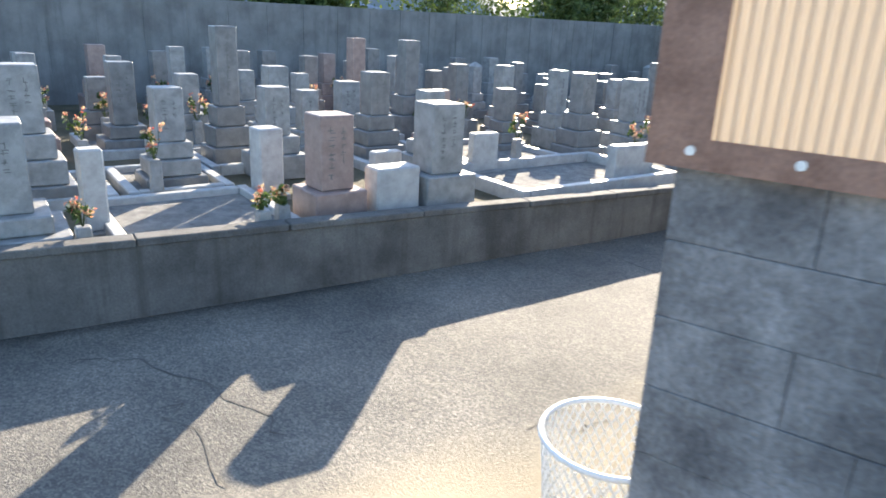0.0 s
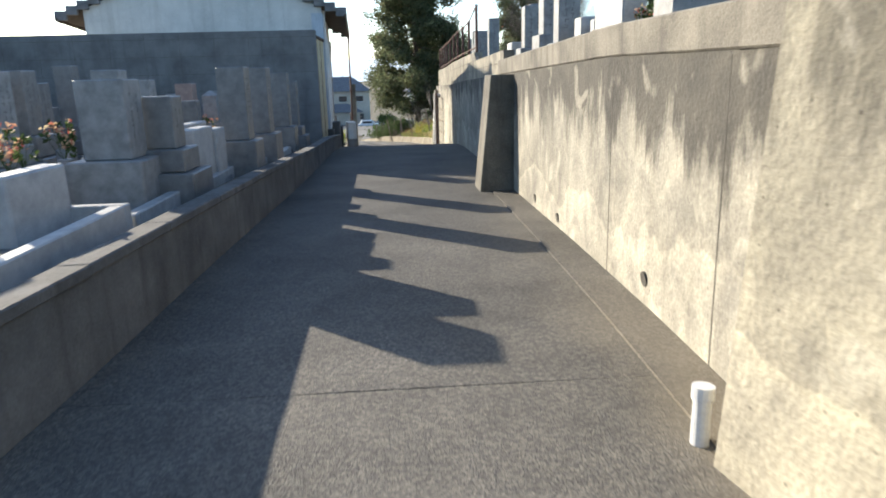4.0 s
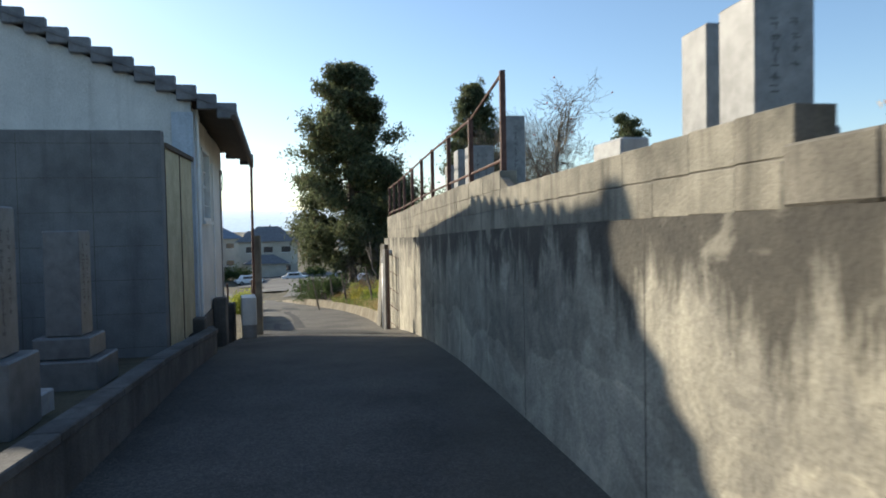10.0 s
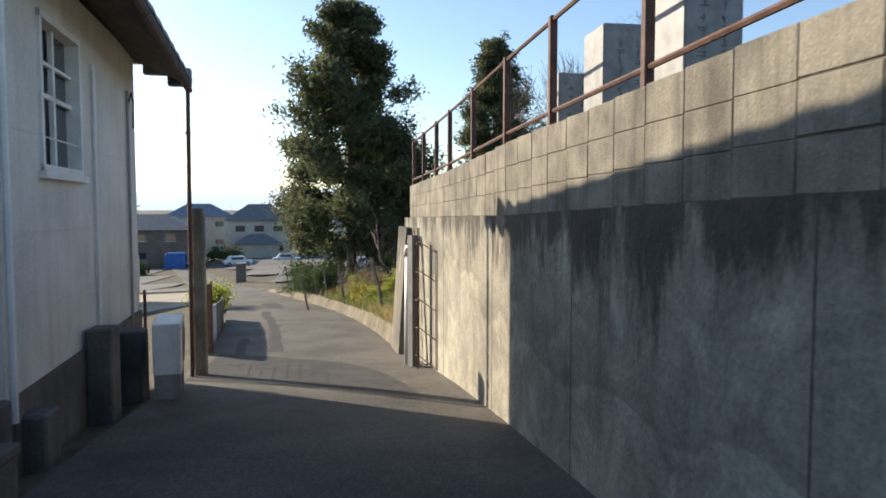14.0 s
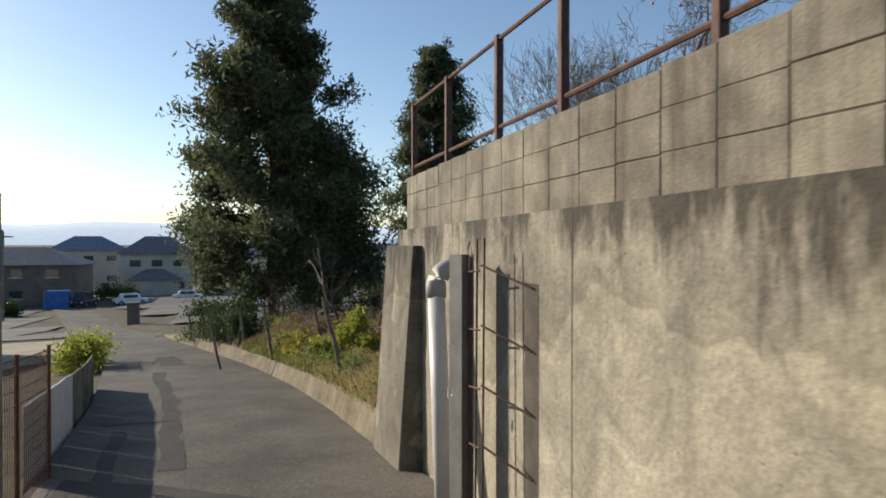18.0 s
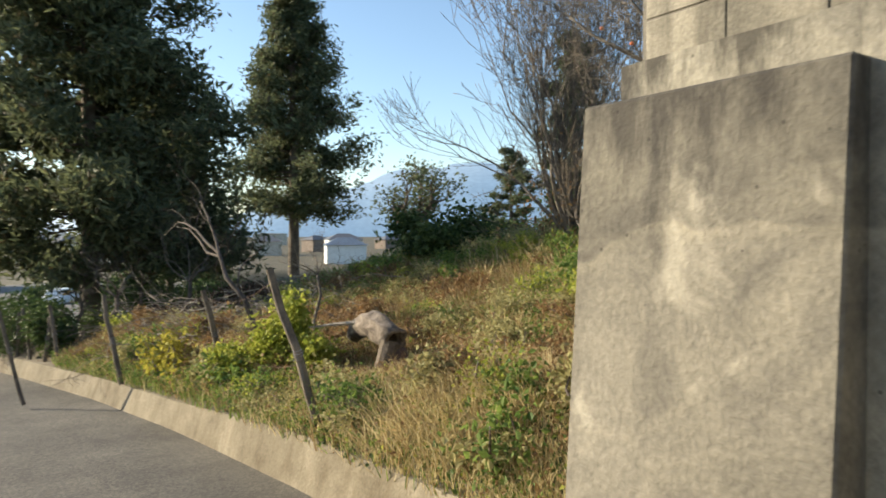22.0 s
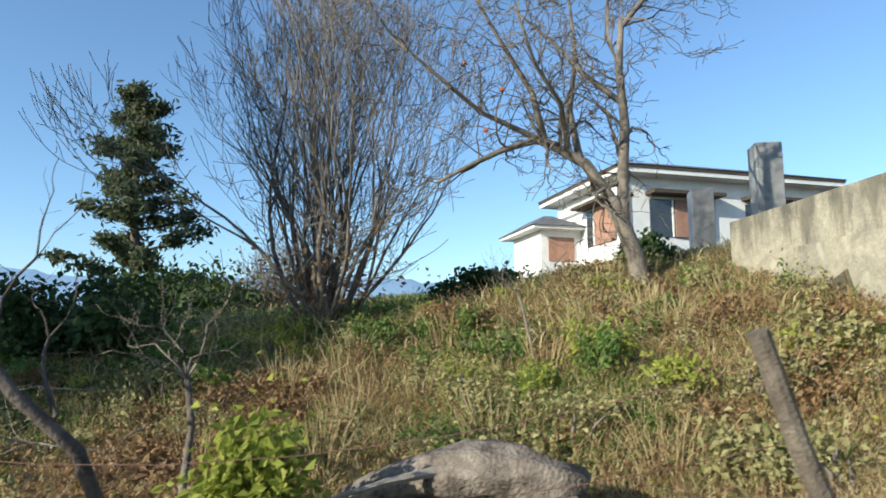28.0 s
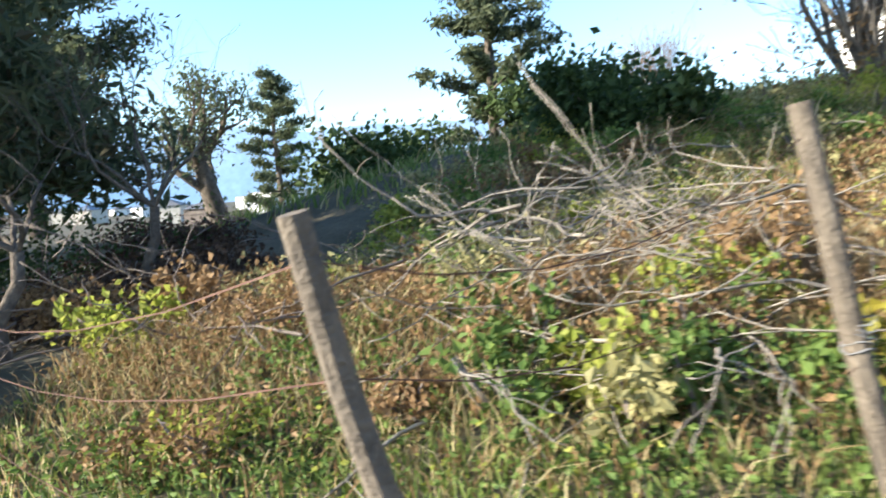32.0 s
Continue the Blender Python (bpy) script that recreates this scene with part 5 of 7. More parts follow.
# concrete piers at the foot of the house
for y, h in ((22.75, 0.3), (23.6, 0.0), (25.3, 0.75), (26.5, 0.6)):
    g = part("foot_block", boxed(-4.22, -3.97, y - 0.15, y + 0.15, road_z(y) - 0.2, road_z(y) + 0.35 + h * 0.7, bevel=0.02), M_lowwall)
    tagged(g, "dark concrete pier at the foot of the house wall", "pier", "foot piers")
M_yellow_sheet = material("faded_yellow_sheet", ((0.36, 0.31, 0.19), (0.5, 0.44, 0.29)), 0.8, scale=3, fine=50, bump=0.15, streak=0.4, streak_colour=(0.25, 0.2, 0.12))
screen = empty("sheet_screen", pose(-4.16, 20.93, 0), "faded yellow sheet screen between the block wall and the house", "screen")
for k in range(2):
    part("sheet", boxed(-0.02, 0.012, 0.03 + 0.98 * k, 0.03 + 0.98 * k + 0.95, -0.05, 2.72, bevel=0.004), M_yellow_sheet, screen)
part("cap_rail", boxed(-0.05, 0.05, 0.0, 2.0, 2.721, 2.79, bevel=0.006), M_wood_dark, screen, "dark sloping cap rail")
for yy in (0.0, 0.985):
    part("stile", boxed(-0.03, 0.02, yy, yy + 0.028, -0.05, 2.72), M_wood_dark, screen)
# courses of the grey block wall
joints = bmesh.new()
for k in range(1, 8):
    box(joints, -15.9, -4.15, 20.697, 20.702, -0.4 + 0.45 * k - 0.003, -0.4 + 0.45 * k + 0.003)
for k in range(13):
    box(joints, -15.8 + 0.9 * k - 0.003, -15.8 + 0.9 * k + 0.003, 20.697, 20.7015, -0.4, 2.88)
tagged(part("trim_block_joints", joints, M_mortar), "mortar joints of the grey block wall", "joints", kind="structure")
panel = bmesh.new()
for k in range(32):
    box(panel, -16.004, -15.985, -11.6 + k, -11.6 + k + 0.03, -0.4, 2.93)
tagged(part("trim_panel_ribs", panel, M_block_dark), "upright joints of the grey panel wall", "joints", kind="structure")


# ---- the corner where the walk begins ----
def corner_pillar():
    """A pier of large blocks with corrugated sheet above."""
    g = empty("block_pier", pose(0.60, 0.24, 0.05, 0, 0, 18), "dark block pier topped by rusty corrugated plastic sheet", "pier")
    w, d = 1.6, 0.16
    rng_p = random.Random(2)
    for c in range(9):
        off = 0.2 if c % 2 else 0.0
        xs = [0.0] + [off + 0.4 * k for k in range(1, 5) if off + 0.4 * k < w] + [w]
        for a, b_ in zip(xs, xs[1:]):
            part("block", boxed(a + 0.001, b_ - 0.001, rng_p.uniform(0, 0.004), d, 0.243 * c + 0.0006, 0.243 * c + 0.2424, bevel=0.0025), M_pier_block, g)
    bm = bmesh.new()
    n = 300
    rows = []
    for i in range(n + 1):
        x = -0.06 + (w + 0.1) * i / n
        yy = -0.03 + 0.006 * math.cos(x * 2 * math.pi / 0.034)
        rows.append([bm.verts.new((x, yy, 2.17)), bm.verts.new((x, yy, 3.6)), bm.verts.new((x, yy + 0.004, 3.6)), bm.verts.new((x, yy + 0.004, 2.17))])
    for p, q in zip(rows, rows[1:]):
        for j in range(4):
            bm.faces.new((p[j], q[j], q[(j + 1) % 4], p[(j + 1) % 4]))
    bmesh.ops.recalc_face_normals(bm, faces=bm.faces[:])
    part("corrugated_sheet", bm, M_sheet, g, "sun-bleached brown corrugated plastic sheet")
    for k in range(6):
        part("screw", tubed([(0.05 + 0.28 * k, -0.03, 2.22), (0.05 + 0.28 * k, -0.06, 2.22)], 0.014), M_white_paint, g)
    part("frame", boxed(-0.04, 0.02, 0.0, 0.05, 2.19, 3.6), M_rust, g)
    part("edge_strip", boxed(-0.075, 0.10, -0.054, -0.05, 2.17, 3.6), M_rust_thin, g, "rust-brown edge strip")
    part("foot_strip", boxed(0.1, w + 0.03, -0.054, -0.05, 2.17, 2.255), M_rust_thin, g, "rust-brown foot strip")


M_sheet = leafy("brown_corrugated_plastic", (0.50, 0.45, 0.39), (0.54, 0.49, 0.425), rough=0.4, translucent=0.62)
M_rust_thin = material("rust_brown_strip", ((0.16, 0.085, 0.06), (0.26, 0.15, 0.11)), 0.7, scale=6, fine=70, bump=0.2)
M_pier_block = material("stained_grey_block", ((0.085, 0.085, 0.09), (0.22, 0.22, 0.225)), 0.93, scale=3.4, fine=48, bump=0.5, streak=0.35, streak_colour=(0.05, 0.05, 0.055), fine_amount=0.55)
corner_pillar()


def lattice_basket(x, y, r, h, label):
    g = empty("wire_basket", pose(x, y, 0.0), label, "basket", "baskets")
    rim = bmesh.new()
    tube(rim, [(r * math.cos(a), r * math.sin(a), h) for a in [2 * math.pi * k / 32 for k in range(33)]], 0.016, sides=6, caps=False)
    part("rim", rim, M_white_plastic, g, smooth=True)
    net = bmesh.new()
    n = 40
    for s in (1, -1):
        for k in range(n):
            pts = []
            for i in range(7):
                u = i / 6
                a = 2 * math.pi * k / n + s * u * 1.25
                rr = r * (0.78 + 0.22 * u)
                pts.append((rr * math.cos(a), rr * math.sin(a), 0.02 + (h - 0.02) * u))
            tube(net, pts, 0.0045, sides=3, caps=False)
    part("mesh", net, M_white_plastic, g)
    part("floor", tubed([(0, 0, 0.0), (0, 0, 0.02)], r * 0.78, sides=24), M_white_plastic, g)
    return g


lattice_basket(-0.02, 0.92, 0.34, 0.73, "round white diamond-mesh waste basket")
lattice_basket(-0.11, 1.76, 0.25, 0.50, "round white plastic mesh basket")


def lattice(bm, u0, u1, z0, z1, place, step=0.017, bar=0.0032):
    """A fine diagonal lattice that fills a rectangle; place(u, z) puts it on its wall."""
    for sign in (1, -1):
        c = u0 - (z1 - z0) if sign > 0 else u0
        end = u1 if sign > 0 else u1 + (z1 - z0)
        while c < end:
            ends = []
            for u in (c, c + sign * (z1 - z0)):
                ends.append(u)
            ua, ub, za, zb = ends[0], ends[1], z0, z1
            if ua < u0:
                za, ua = z0 + (u0 - ua), u0
            if ua > u1:
                za, ua = z0 + (ua - u1), u1
            if ub > u1:
                zb, ub = z1 - (ub - u1), u1
            if ub < u0:
                zb, ub = z1 - (u0 - ub), u0
            if zb - za > 0.006:
                tube(bm, [place(ua, za), place(ub, zb)], bar, sides=3, caps=False)
            c += step


def crate(x, y, turn):
    g = empty("plastic_crate", pose(x, y, 0.01, 0, 0, turn), "pale grey plastic harvest crate with pierced sides", "crate")
    l, w, h, t = 0.66, 0.42, 0.34, 0.012
    for sx in (-1, 1):
        net = bmesh.new()
        for k in range(3):
            lattice(net, -w / 2 + 0.03 + 0.125 * k, -w / 2 + 0.03 + 0.125 * k + 0.105, 0.05, h - 0.07, lambda u, z: (sx * l / 2, u, z))
        for k in range(4):
            c = -w / 2 + 0.02 + 0.125 * k
            part("rib", boxed(sx * l / 2 - t, sx * l / 2 + t, c - 0.012, c + 0.012, 0.012, h - 0.03), M_crate, g)
        for z0, z1 in ((0.012, 0.05), (h - 0.07, h - 0.03)):
            part("band", boxed(sx * l / 2 - t / 2, sx * l / 2 + t / 2, -w / 2, w / 2, z0, z1), M_crate, g)
        part("end_mesh", net, M_crate, g)["kind"] = "stuff"
    for sy in (-1, 1):
        net = bmesh.new()
        for k in range(5):
            lattice(net, -l / 2 + 0.03 + 0.125 * k, -l / 2 + 0.03 + 0.125 * k + 0.105, 0.05, h - 0.07, lambda u, z: (u, sy * w / 2, z))
        for k in range(6):
            c = -l / 2 + 0.02 + 0.125 * k
            part("rib", boxed(c - 0.012, c + 0.012, sy * w / 2 - t, sy * w / 2 + t, 0.012, h - 0.03), M_crate, g)
        for z0, z1 in ((0.012, 0.05), (h - 0.07, h - 0.03)):
            part("band", boxed(-l / 2, l / 2, sy * w / 2 - t / 2, sy * w / 2 + t / 2, z0, z1), M_crate, g)
        part("side_mesh", net, M_crate, g)["kind"] = "stuff"
    rim = bmesh.new()
    box(rim, -l / 2 - 0.02, l / 2 + 0.02, -w / 2 - 0.02, -w / 2 + 0.014, h - 0.03, h)
    box(rim, -l / 2 - 0.02, l / 2 + 0.02, w / 2 - 0.014, w / 2 + 0.02, h - 0.03, h)
    box(rim, -l / 2 - 0.02, -l / 2 + 0.014, -w / 2 + 0.015, w / 2 - 0.015, h - 0.03, h)
    box(rim, l / 2 - 0.014, l / 2 + 0.02, -w / 2 + 0.015, w / 2 - 0.015, h - 0.03, h)
    part("rim", rim, M_crate, g)
    part("floor", boxed(-l / 2, l / 2, -w / 2, w / 2, 0, 0.012), M_crate, g)
    s = empty("broom_stick", pose(x, y, 0.02), "thin white stick leaning from the crate to the wall", "stick")
    part("stick", tubed([(0.0, -0.1, 0.03), (0.17, 0.33, 1.02)], 0.008), M_white_plastic, s)


crate(-0.47, 2.76, -65)
tin = part("paint_tub", tubed([(0.12, 2.25, 0.005), (0.12, 2.25, 0.36)], [0.12, 0.15], sides=20), M_white_plastic)
tagged(tin, "white plastic tub beside the crate", "tub")


def notice_board():
    g = empty("notice_board", pose(-0.31, 3.155, 1.42, 0, 0, 0), "green and yellow printed banner on the wing wall", "sign")
    part("board", boxed(-0.02, 0.4, -0.03, -0.015, -0.28, 0.42, bevel=0.003), M_sign_green, g)
    part("band", boxed(-0.02, 0.4, -0.034, -0.031, -0.28, -0.14), M_sign_orange, g)
    bars = bmesh.new()
    for k in range(3):
        for j in range(3):
            box(bars, 0.05, 0.13, -0.0345, -0.031, 0.3 - 0.14 * k - 0.03 * j, 0.315 - 0.14 * k - 0.03 * j)
        box(bars, 0.083, 0.097, -0.0345, -0.0315, 0.22 - 0.14 * k, 0.32 - 0.14 * k)
    part("printed_writing", bars, M_white_plastic, g)


M_sign_green = material("green_yellow_print", ((0.22, 0.45, 0.07), (0.66, 0.68, 0.14)), 0.5, scale=2.2, bump=0)
M_sign_orange = material("orange_print", ((0.6, 0.2, 0.03), (0.66, 0.24, 0.04)), 0.5, bump=0)
notice_board()



# ---- plants ----
class Limbs:
    """Gathers tapered branches into one mesh."""

    def __init__(self):
        self.v, self.f = [], []

    def add(self, pts, radii, sides=5):
        rings = []
        for i, p in enumerate(pts):
            d = (Vector(pts[min(i + 1, len(pts) - 1)]) - Vector(pts[max(i - 1, 0)])).normalized()
            a = d.cross(Vector((0, 0, 1)) if abs(d.z) < 0.9 else Vector((1, 0, 0))).normalized()
            b = d.cross(a)
            k = len(self.v)
            for s in range(sides):
                t = 2 * math.pi * s / sides
                self.v.append(Vector(p) + (a * math.cos(t) + b * math.sin(t)) * radii[i])
            rings.append(k)
        for r0, r1 in zip(rings, rings[1:]):
            for s in range(sides):
                e = (s + 1) % sides
                self.f.append((r0 + s, r0 + e, r1 + e, r1 + s))
        self.f.append(tuple(rings[-1] + s for s in range(sides)))

    def object(self, name, mat, parent, label=""):
        ob = new(name, mesh_from(name, self.v, self.f, mat, smooth=True))
        ob.parent = parent
        if label:
            ob["label"] = label
        return ob


def grow(limbs, p, d, length, r, depth, rng, tips, spread=0.6, lift=0.15, split=(2, 3), bend=0.18, keep=0.72, least=0.0):
    pts, radii = [Vector(p)], [r]
    steps = 4
    d = Vector(d).normalized()
    for i in range(steps):
        d = (d + Vector((rng.gauss(0, bend), rng.gauss(0, bend), rng.gauss(0, bend) + lift * 0.3))).normalized()
        pts.append(pts[-1] + d * length / steps)
        radii.append(max(least, r * (1 - 0.45 * (i + 1) / steps)))
    limbs.add(pts, radii, 7 if r > 0.05 else (5 if r > 0.015 else 3))
    if depth <= 0:
        tips.append(pts[-1])
        return
    for k in range(rng.randint(*split)):
        s = Vector((rng.gauss(0, 1), rng.gauss(0, 1), rng.gauss(0, 0.7))).normalized()
        nd = (d + s * spread + Vector((0, 0, lift))).normalized()
        grow(limbs, pts[-1], nd, length * rng.uniform(keep - 0.1, keep + 0.08), radii[-1] * (0.92 if k == 0 else rng.uniform(0.5, 0.75)), depth - 1, rng, tips, spread, lift, split, bend, keep, least)
    for k in range(2):
        q = pts[rng.randint(2, 3)]
        s = Vector((rng.gauss(0, 1), rng.gauss(0, 1), rng.gauss(0, 0.5))).normalized()
        grow(limbs, q, (d * 0.4 + s * 0.9 + Vector((0, 0, lift))).normalized(), length * rng.uniform(0.35, 0.6), radii[-1] * 0.4, max(0, depth - 2), rng, tips, spread, lift, split, bend, keep, least)


def conifer(x, y, z, h, r, seed, label, leaves=9000, bare=0.12, lean=0.0, tops=1):
    """A dense upright cypress: trunk, limbs that reach out and up, and foliage sprays of many small leaves."""
    rng = random.Random(seed)
    t = empty("conifer_tree", pose(x, y, z), label, "tree", "conifers")
    limbs = Limbs()
    limbs.add([(0, 0, -0.3), (0.05, 0, h * 0.3), (lean * 0.5, 0, h * 0.65), (lean, 0, h * 0.97)], [h * 0.021, h * 0.016, h * 0.011, 0.015], 9)
    sprays = []
    n = int(h * 13)
    for i in range(n):
        u = bare + (1 - bare) * ((i + rng.random()) / n) ** 0.9
        a = rng.uniform(0, 6.283)
        wide = r * (1.04 - u) ** 0.6 * (0.86 + 0.14 * math.sin(3 * a + seed)) * rng.uniform(0.72, 1.12) * (0.55 + 0.45 * min(1, (u - bare) / 0.14 + 0.25))
        o = Vector((lean * u, 0, h * u))
        e = o + Vector((math.cos(a) * wide, math.sin(a) * wide, wide * rng.uniform(-0.05, 0.3)))
        m = (o + e) / 2 + Vector((0, 0, -0.08 * wide))
        limbs.add([o, m, e], [0.012 + 0.012 * wide, 0.012, 0.004], 4)
        for q in range(3 + int(wide * 2.2)):
            f = rng.uniform(0.3, 1.0)
            c = o.lerp(e, f) if f < 0.5 else m.lerp(e, 2 * f - 1)
            sprays.append((c + Vector((rng.gauss(0, 0.14), rng.gauss(0, 0.14), rng.gauss(0, 0.1))), 0.22 + 0.1 * wide * f))
    for k in range(14 * tops):
        sprays.append((Vector((lean + rng.gauss(0, 0.12), rng.gauss(0, 0.12), h * rng.uniform(0.93, 1.01))), 0.14))
    limbs.object("trunk", M_bark, t)
    per = max(6, leaves // len(sprays))
    places = []
    for c, s in sprays:
        for k in range(per):
            places.append((c.x + rng.gauss(0, s * 0.55), c.y + rng.gauss(0, s * 0.55), c.z + rng.gauss(0, s * 0.5) + 0.05))
    cut = int(len(places) * 0.9)
    rng.shuffle(places)
    ob = new("crown", leaf_mesh("crown", places[:cut], M_needle, 0.115, rng, long=2.1))
    ob.parent = t
    ob = new("browned_sprays", leaf_mesh("browned_sprays", places[cut:], M_needle_dry, 0.14, rng, long=1.3))
    ob.parent = t
    return t


def bare_tree(x, y, z, seed, label, height=6.0, radius=0.16, trunk=1.7, lean=(0, 0), depth=5, bark=None):
    rng = random.Random(seed)
    t = empty("bare_tree", pose(x, y, z), label, "tree", "bare trees")
    limbs, tips = Limbs(), []
    top = Vector((lean[0], lean[1], trunk))
    limbs.add([(0, 0, -0.3), (lean[0] * 0.2 - 0.05, lean[1] * 0.2, trunk * 0.35), (lean[0] * 0.6 + 0.05, lean[1] * 0.6, trunk * 0.7), top], [radius * 1.25, radius, radius * 0.9, radius * 0.85], 9)
    for a, up in ((0.5, 0.9), (2.2, 0.7), (1.5, 0.5), (2.9, 0.9), (1.2, 1.6), (4.6, 1.7)):
        d = Vector((math.cos(a), math.sin(a), up))
        grow(limbs, top, d, height * 0.23, radius * 0.46, depth - 1, rng, tips, spread=0.72, lift=0.12, bend=0.24)
    limbs.object("trunk", bark or M_bark_pale, t)
    return t


M_fruit = material("orange_fruit", ((0.55, 0.12, 0.05), (0.65, 0.2, 0.08)), 0.5, bump=0)


def fruit_tree(x, y, z):
    """A leafless persimmon: a leaning trunk that forks low, one limb reaching out, one upright, with crooked twigs."""
    rng = random.Random(31)
    t = empty("bare_tree", pose(x, y, z), "leafless fruit tree with pale forked trunk and a few dried fruits", "tree", "bare trees")
    trunk = Limbs()
    trunk.add([(0, -0.02, -0.3), (0, 0, 0), (0.0, 0.08, 0.45), (-0.02, 0.22, 0.85), (-0.03, 0.38, 1.22)], [0.17, 0.135, 0.115, 0.105, 0.10], 10)
    trunk.object("trunk", M_bark_pale, t)
    arms = (
        (((-0.03, 0.36, 1.2), (-0.1, 0.68, 1.68), (-0.15, 1.05, 1.9), (-0.2, 1.32, 2.02)), 0.085, 0.06),
        (((-0.2, 1.3, 2.0), (-0.3, 1.75, 1.85), (-0.4, 2.2, 1.62), (-0.4, 2.6, 1.42)), 0.05, 0.02),
        (((-0.18, 1.2, 1.98), (-0.3, 1.35, 2.6), (-0.4, 1.75, 3.3), (-0.5, 2.1, 3.95)), 0.05, 0.018),
        (((-0.1, 0.75, 1.72), (0.2, 0.85, 2.5), (0.3, 0.75, 3.3), (0.4, 0.8, 4.2)), 0.055, 0.018),
        (((-0.2, 1.3, 2.02), (-0.5, 2.0, 2.3), (-0.9, 2.6, 2.75), (-1.0, 3.1, 3.2)), 0.042, 0.015),
        (((-0.02, 0.22, 0.9), (0.05, 0.2, 1.5), (0.0, 0.15, 2.2), (0.0, 0.2, 3.0), (0.05, 0.14, 3.7)), 0.085, 0.04),
        (((0.0, 0.16, 2.5), (0.15, 0.65, 3.0), (0.3, 1.0, 3.5), (0.3, 1.6, 4.1)), 0.045, 0.016),
        (((0.05, 0.14, 3.6), (0.0, -0.2, 4.0), (0.1, -0.5, 4.3), (0.1, -0.7, 4.8)), 0.04, 0.014),
        (((0.0, 0.18, 3.0), (0.4, 0.3, 3.6), (0.5, 0.25, 4.4), (0.6, 0.4, 5.0)), 0.04, 0.014),
        (((-0.1, 0.9, 1.85), (-0.7, 1.0, 2.3), (-1.2, 1.3, 2.6), (-1.6, 1.5, 3.1)), 0.042, 0.014))
    tips = []
    for pts, r0, r1 in arms:
        limb = Limbs()
        n = len(pts) - 1
        limb.add(pts, [r0 + (r1 - r0) * k / n for k in range(n + 1)], 8)
        for k in range(1, n + 1):
            way = (Vector(pts[k]) - Vector(pts[k - 1])).normalized()
            for q in range(3 if k < n else 4):
                side = Vector((rng.gauss(0, 0.8), rng.gauss(0, 0.8), rng.gauss(0.15, 0.7)))
                r = (r0 + (r1 - r0) * k / n) * rng.uniform(0.34, 0.55)
                grow(limb, Vector(pts[k - 1]).lerp(Vector(pts[k]), rng.uniform(0.4, 1)), way * 0.6 + side, rng.uniform(0.4, 0.75), max(0.011, r), 3, rng, tips, spread=0.75, lift=0.06, split=(2, 2), bend=0.26, keep=0.72, least=0.0048)
        limb.object("limb", M_bark_pale, t)
    for p in rng.sample(tips, 14):
        b = bmesh.new()
        bmesh.ops.create_icosphere(b, subdivisions=2, radius=0.034, matrix=Matrix.Translation(p - Vector((0, 0, 0.035))) @ Matrix.Diagonal((1, 1, 0.85, 1)))
        part("fruit", b, M_fruit, t)


def multi_stem(x, y, z, seed, label, height=5.5, stems=22, mat=None, spread=0.55, leaves=None, name="tall_shrub", thick=(0.025, 0.045), depth=4):
    """A tall shrub of many stems that fan out from one stool."""
    rng = random.Random(seed)
    t = empty(name, pose(x, y, z), label, "shrub", "tall shrubs")
    for k in range(stems):
        limbs, tips = Limbs(), []
        a, o = rng.uniform(0, 6.283), spread * rng.uniform(0.02, 1) ** 0.7
        d = Vector((math.cos(a) * o, math.sin(a) * o, 1))
        grow(limbs, (math.cos(a) * 0.16 * o, math.sin(a) * 0.16 * o, -0.2), d, height * rng.uniform(0.3, 0.44), rng.uniform(*thick), depth, rng, tips, spread=0.42, lift=0.2, split=(2, 3), bend=0.11, keep=0.72, least=0.0045)
        limbs.object("stem", mat or M_twig, t)
    pts = [(rng.gauss(0, 0.6), rng.gauss(0, 0.6), abs(rng.gauss(0, 0.75))) for _ in range(800)]
    ob = new("dry_leaves", leaf_mesh("dry_leaves", pts, leaves or M_weed_brown, 0.08, rng))
    ob.parent = t
    return t


def clumped_pine(x, y, z, h, seed, label, reach=2.0):
    """A ragged pine: a bare-looking trunk with side boughs, each ending in clumps of dark needles with gaps between."""
    rng = random.Random(seed)
    t = empty("pine_tree", pose(x, y, z), label, "tree", "pines")
    limbs, places = Limbs(), []
    limbs.add([(0, 0, -0.5), (0.08, 0, h * 0.35), (-0.05, 0.08, h * 0.7), (0.05, 0, h)], [h * 0.022, h * 0.018, h * 0.011, 0.02], 9)
    n = int(h * 4.2)
    for k in range(n):
        u = 0.12 + 0.88 * k / (n - 1)
        a = k * 2.4 + rng.uniform(-0.5, 0.5)
        long = reach * (1.08 - u) ** 0.6 * rng.uniform(0.45, 1.1)
        o = Vector((0.02, 0.02, h * u))
        e = o + Vector((math.cos(a) * long, math.sin(a) * long, long * rng.uniform(0.0, 0.4)))
        limbs.add([o, (o + e) / 2 + Vector((0, 0, -0.05)), e], [0.05, 0.035, 0.012], 5)
        for f, size in ((1.0, 0.34), (0.72, 0.3), (0.45, 0.26)):
            c = o.lerp(e, f) + Vector((rng.gauss(0, 0.12), rng.gauss(0, 0.12), 0.08))
            size *= rng.uniform(0.7, 1.25)
            for q in range(150):
                places.append((c.x + rng.gauss(0, size * 0.6), c.y + rng.gauss(0, size * 0.6), c.z + rng.gauss(0, size * 0.38)))
    limbs.object("trunk", M_bark, t)
    ob = new("crown", leaf_mesh("crown", places, M_needle, 0.12, rng, long=1.7))
    ob.parent = t
    return t


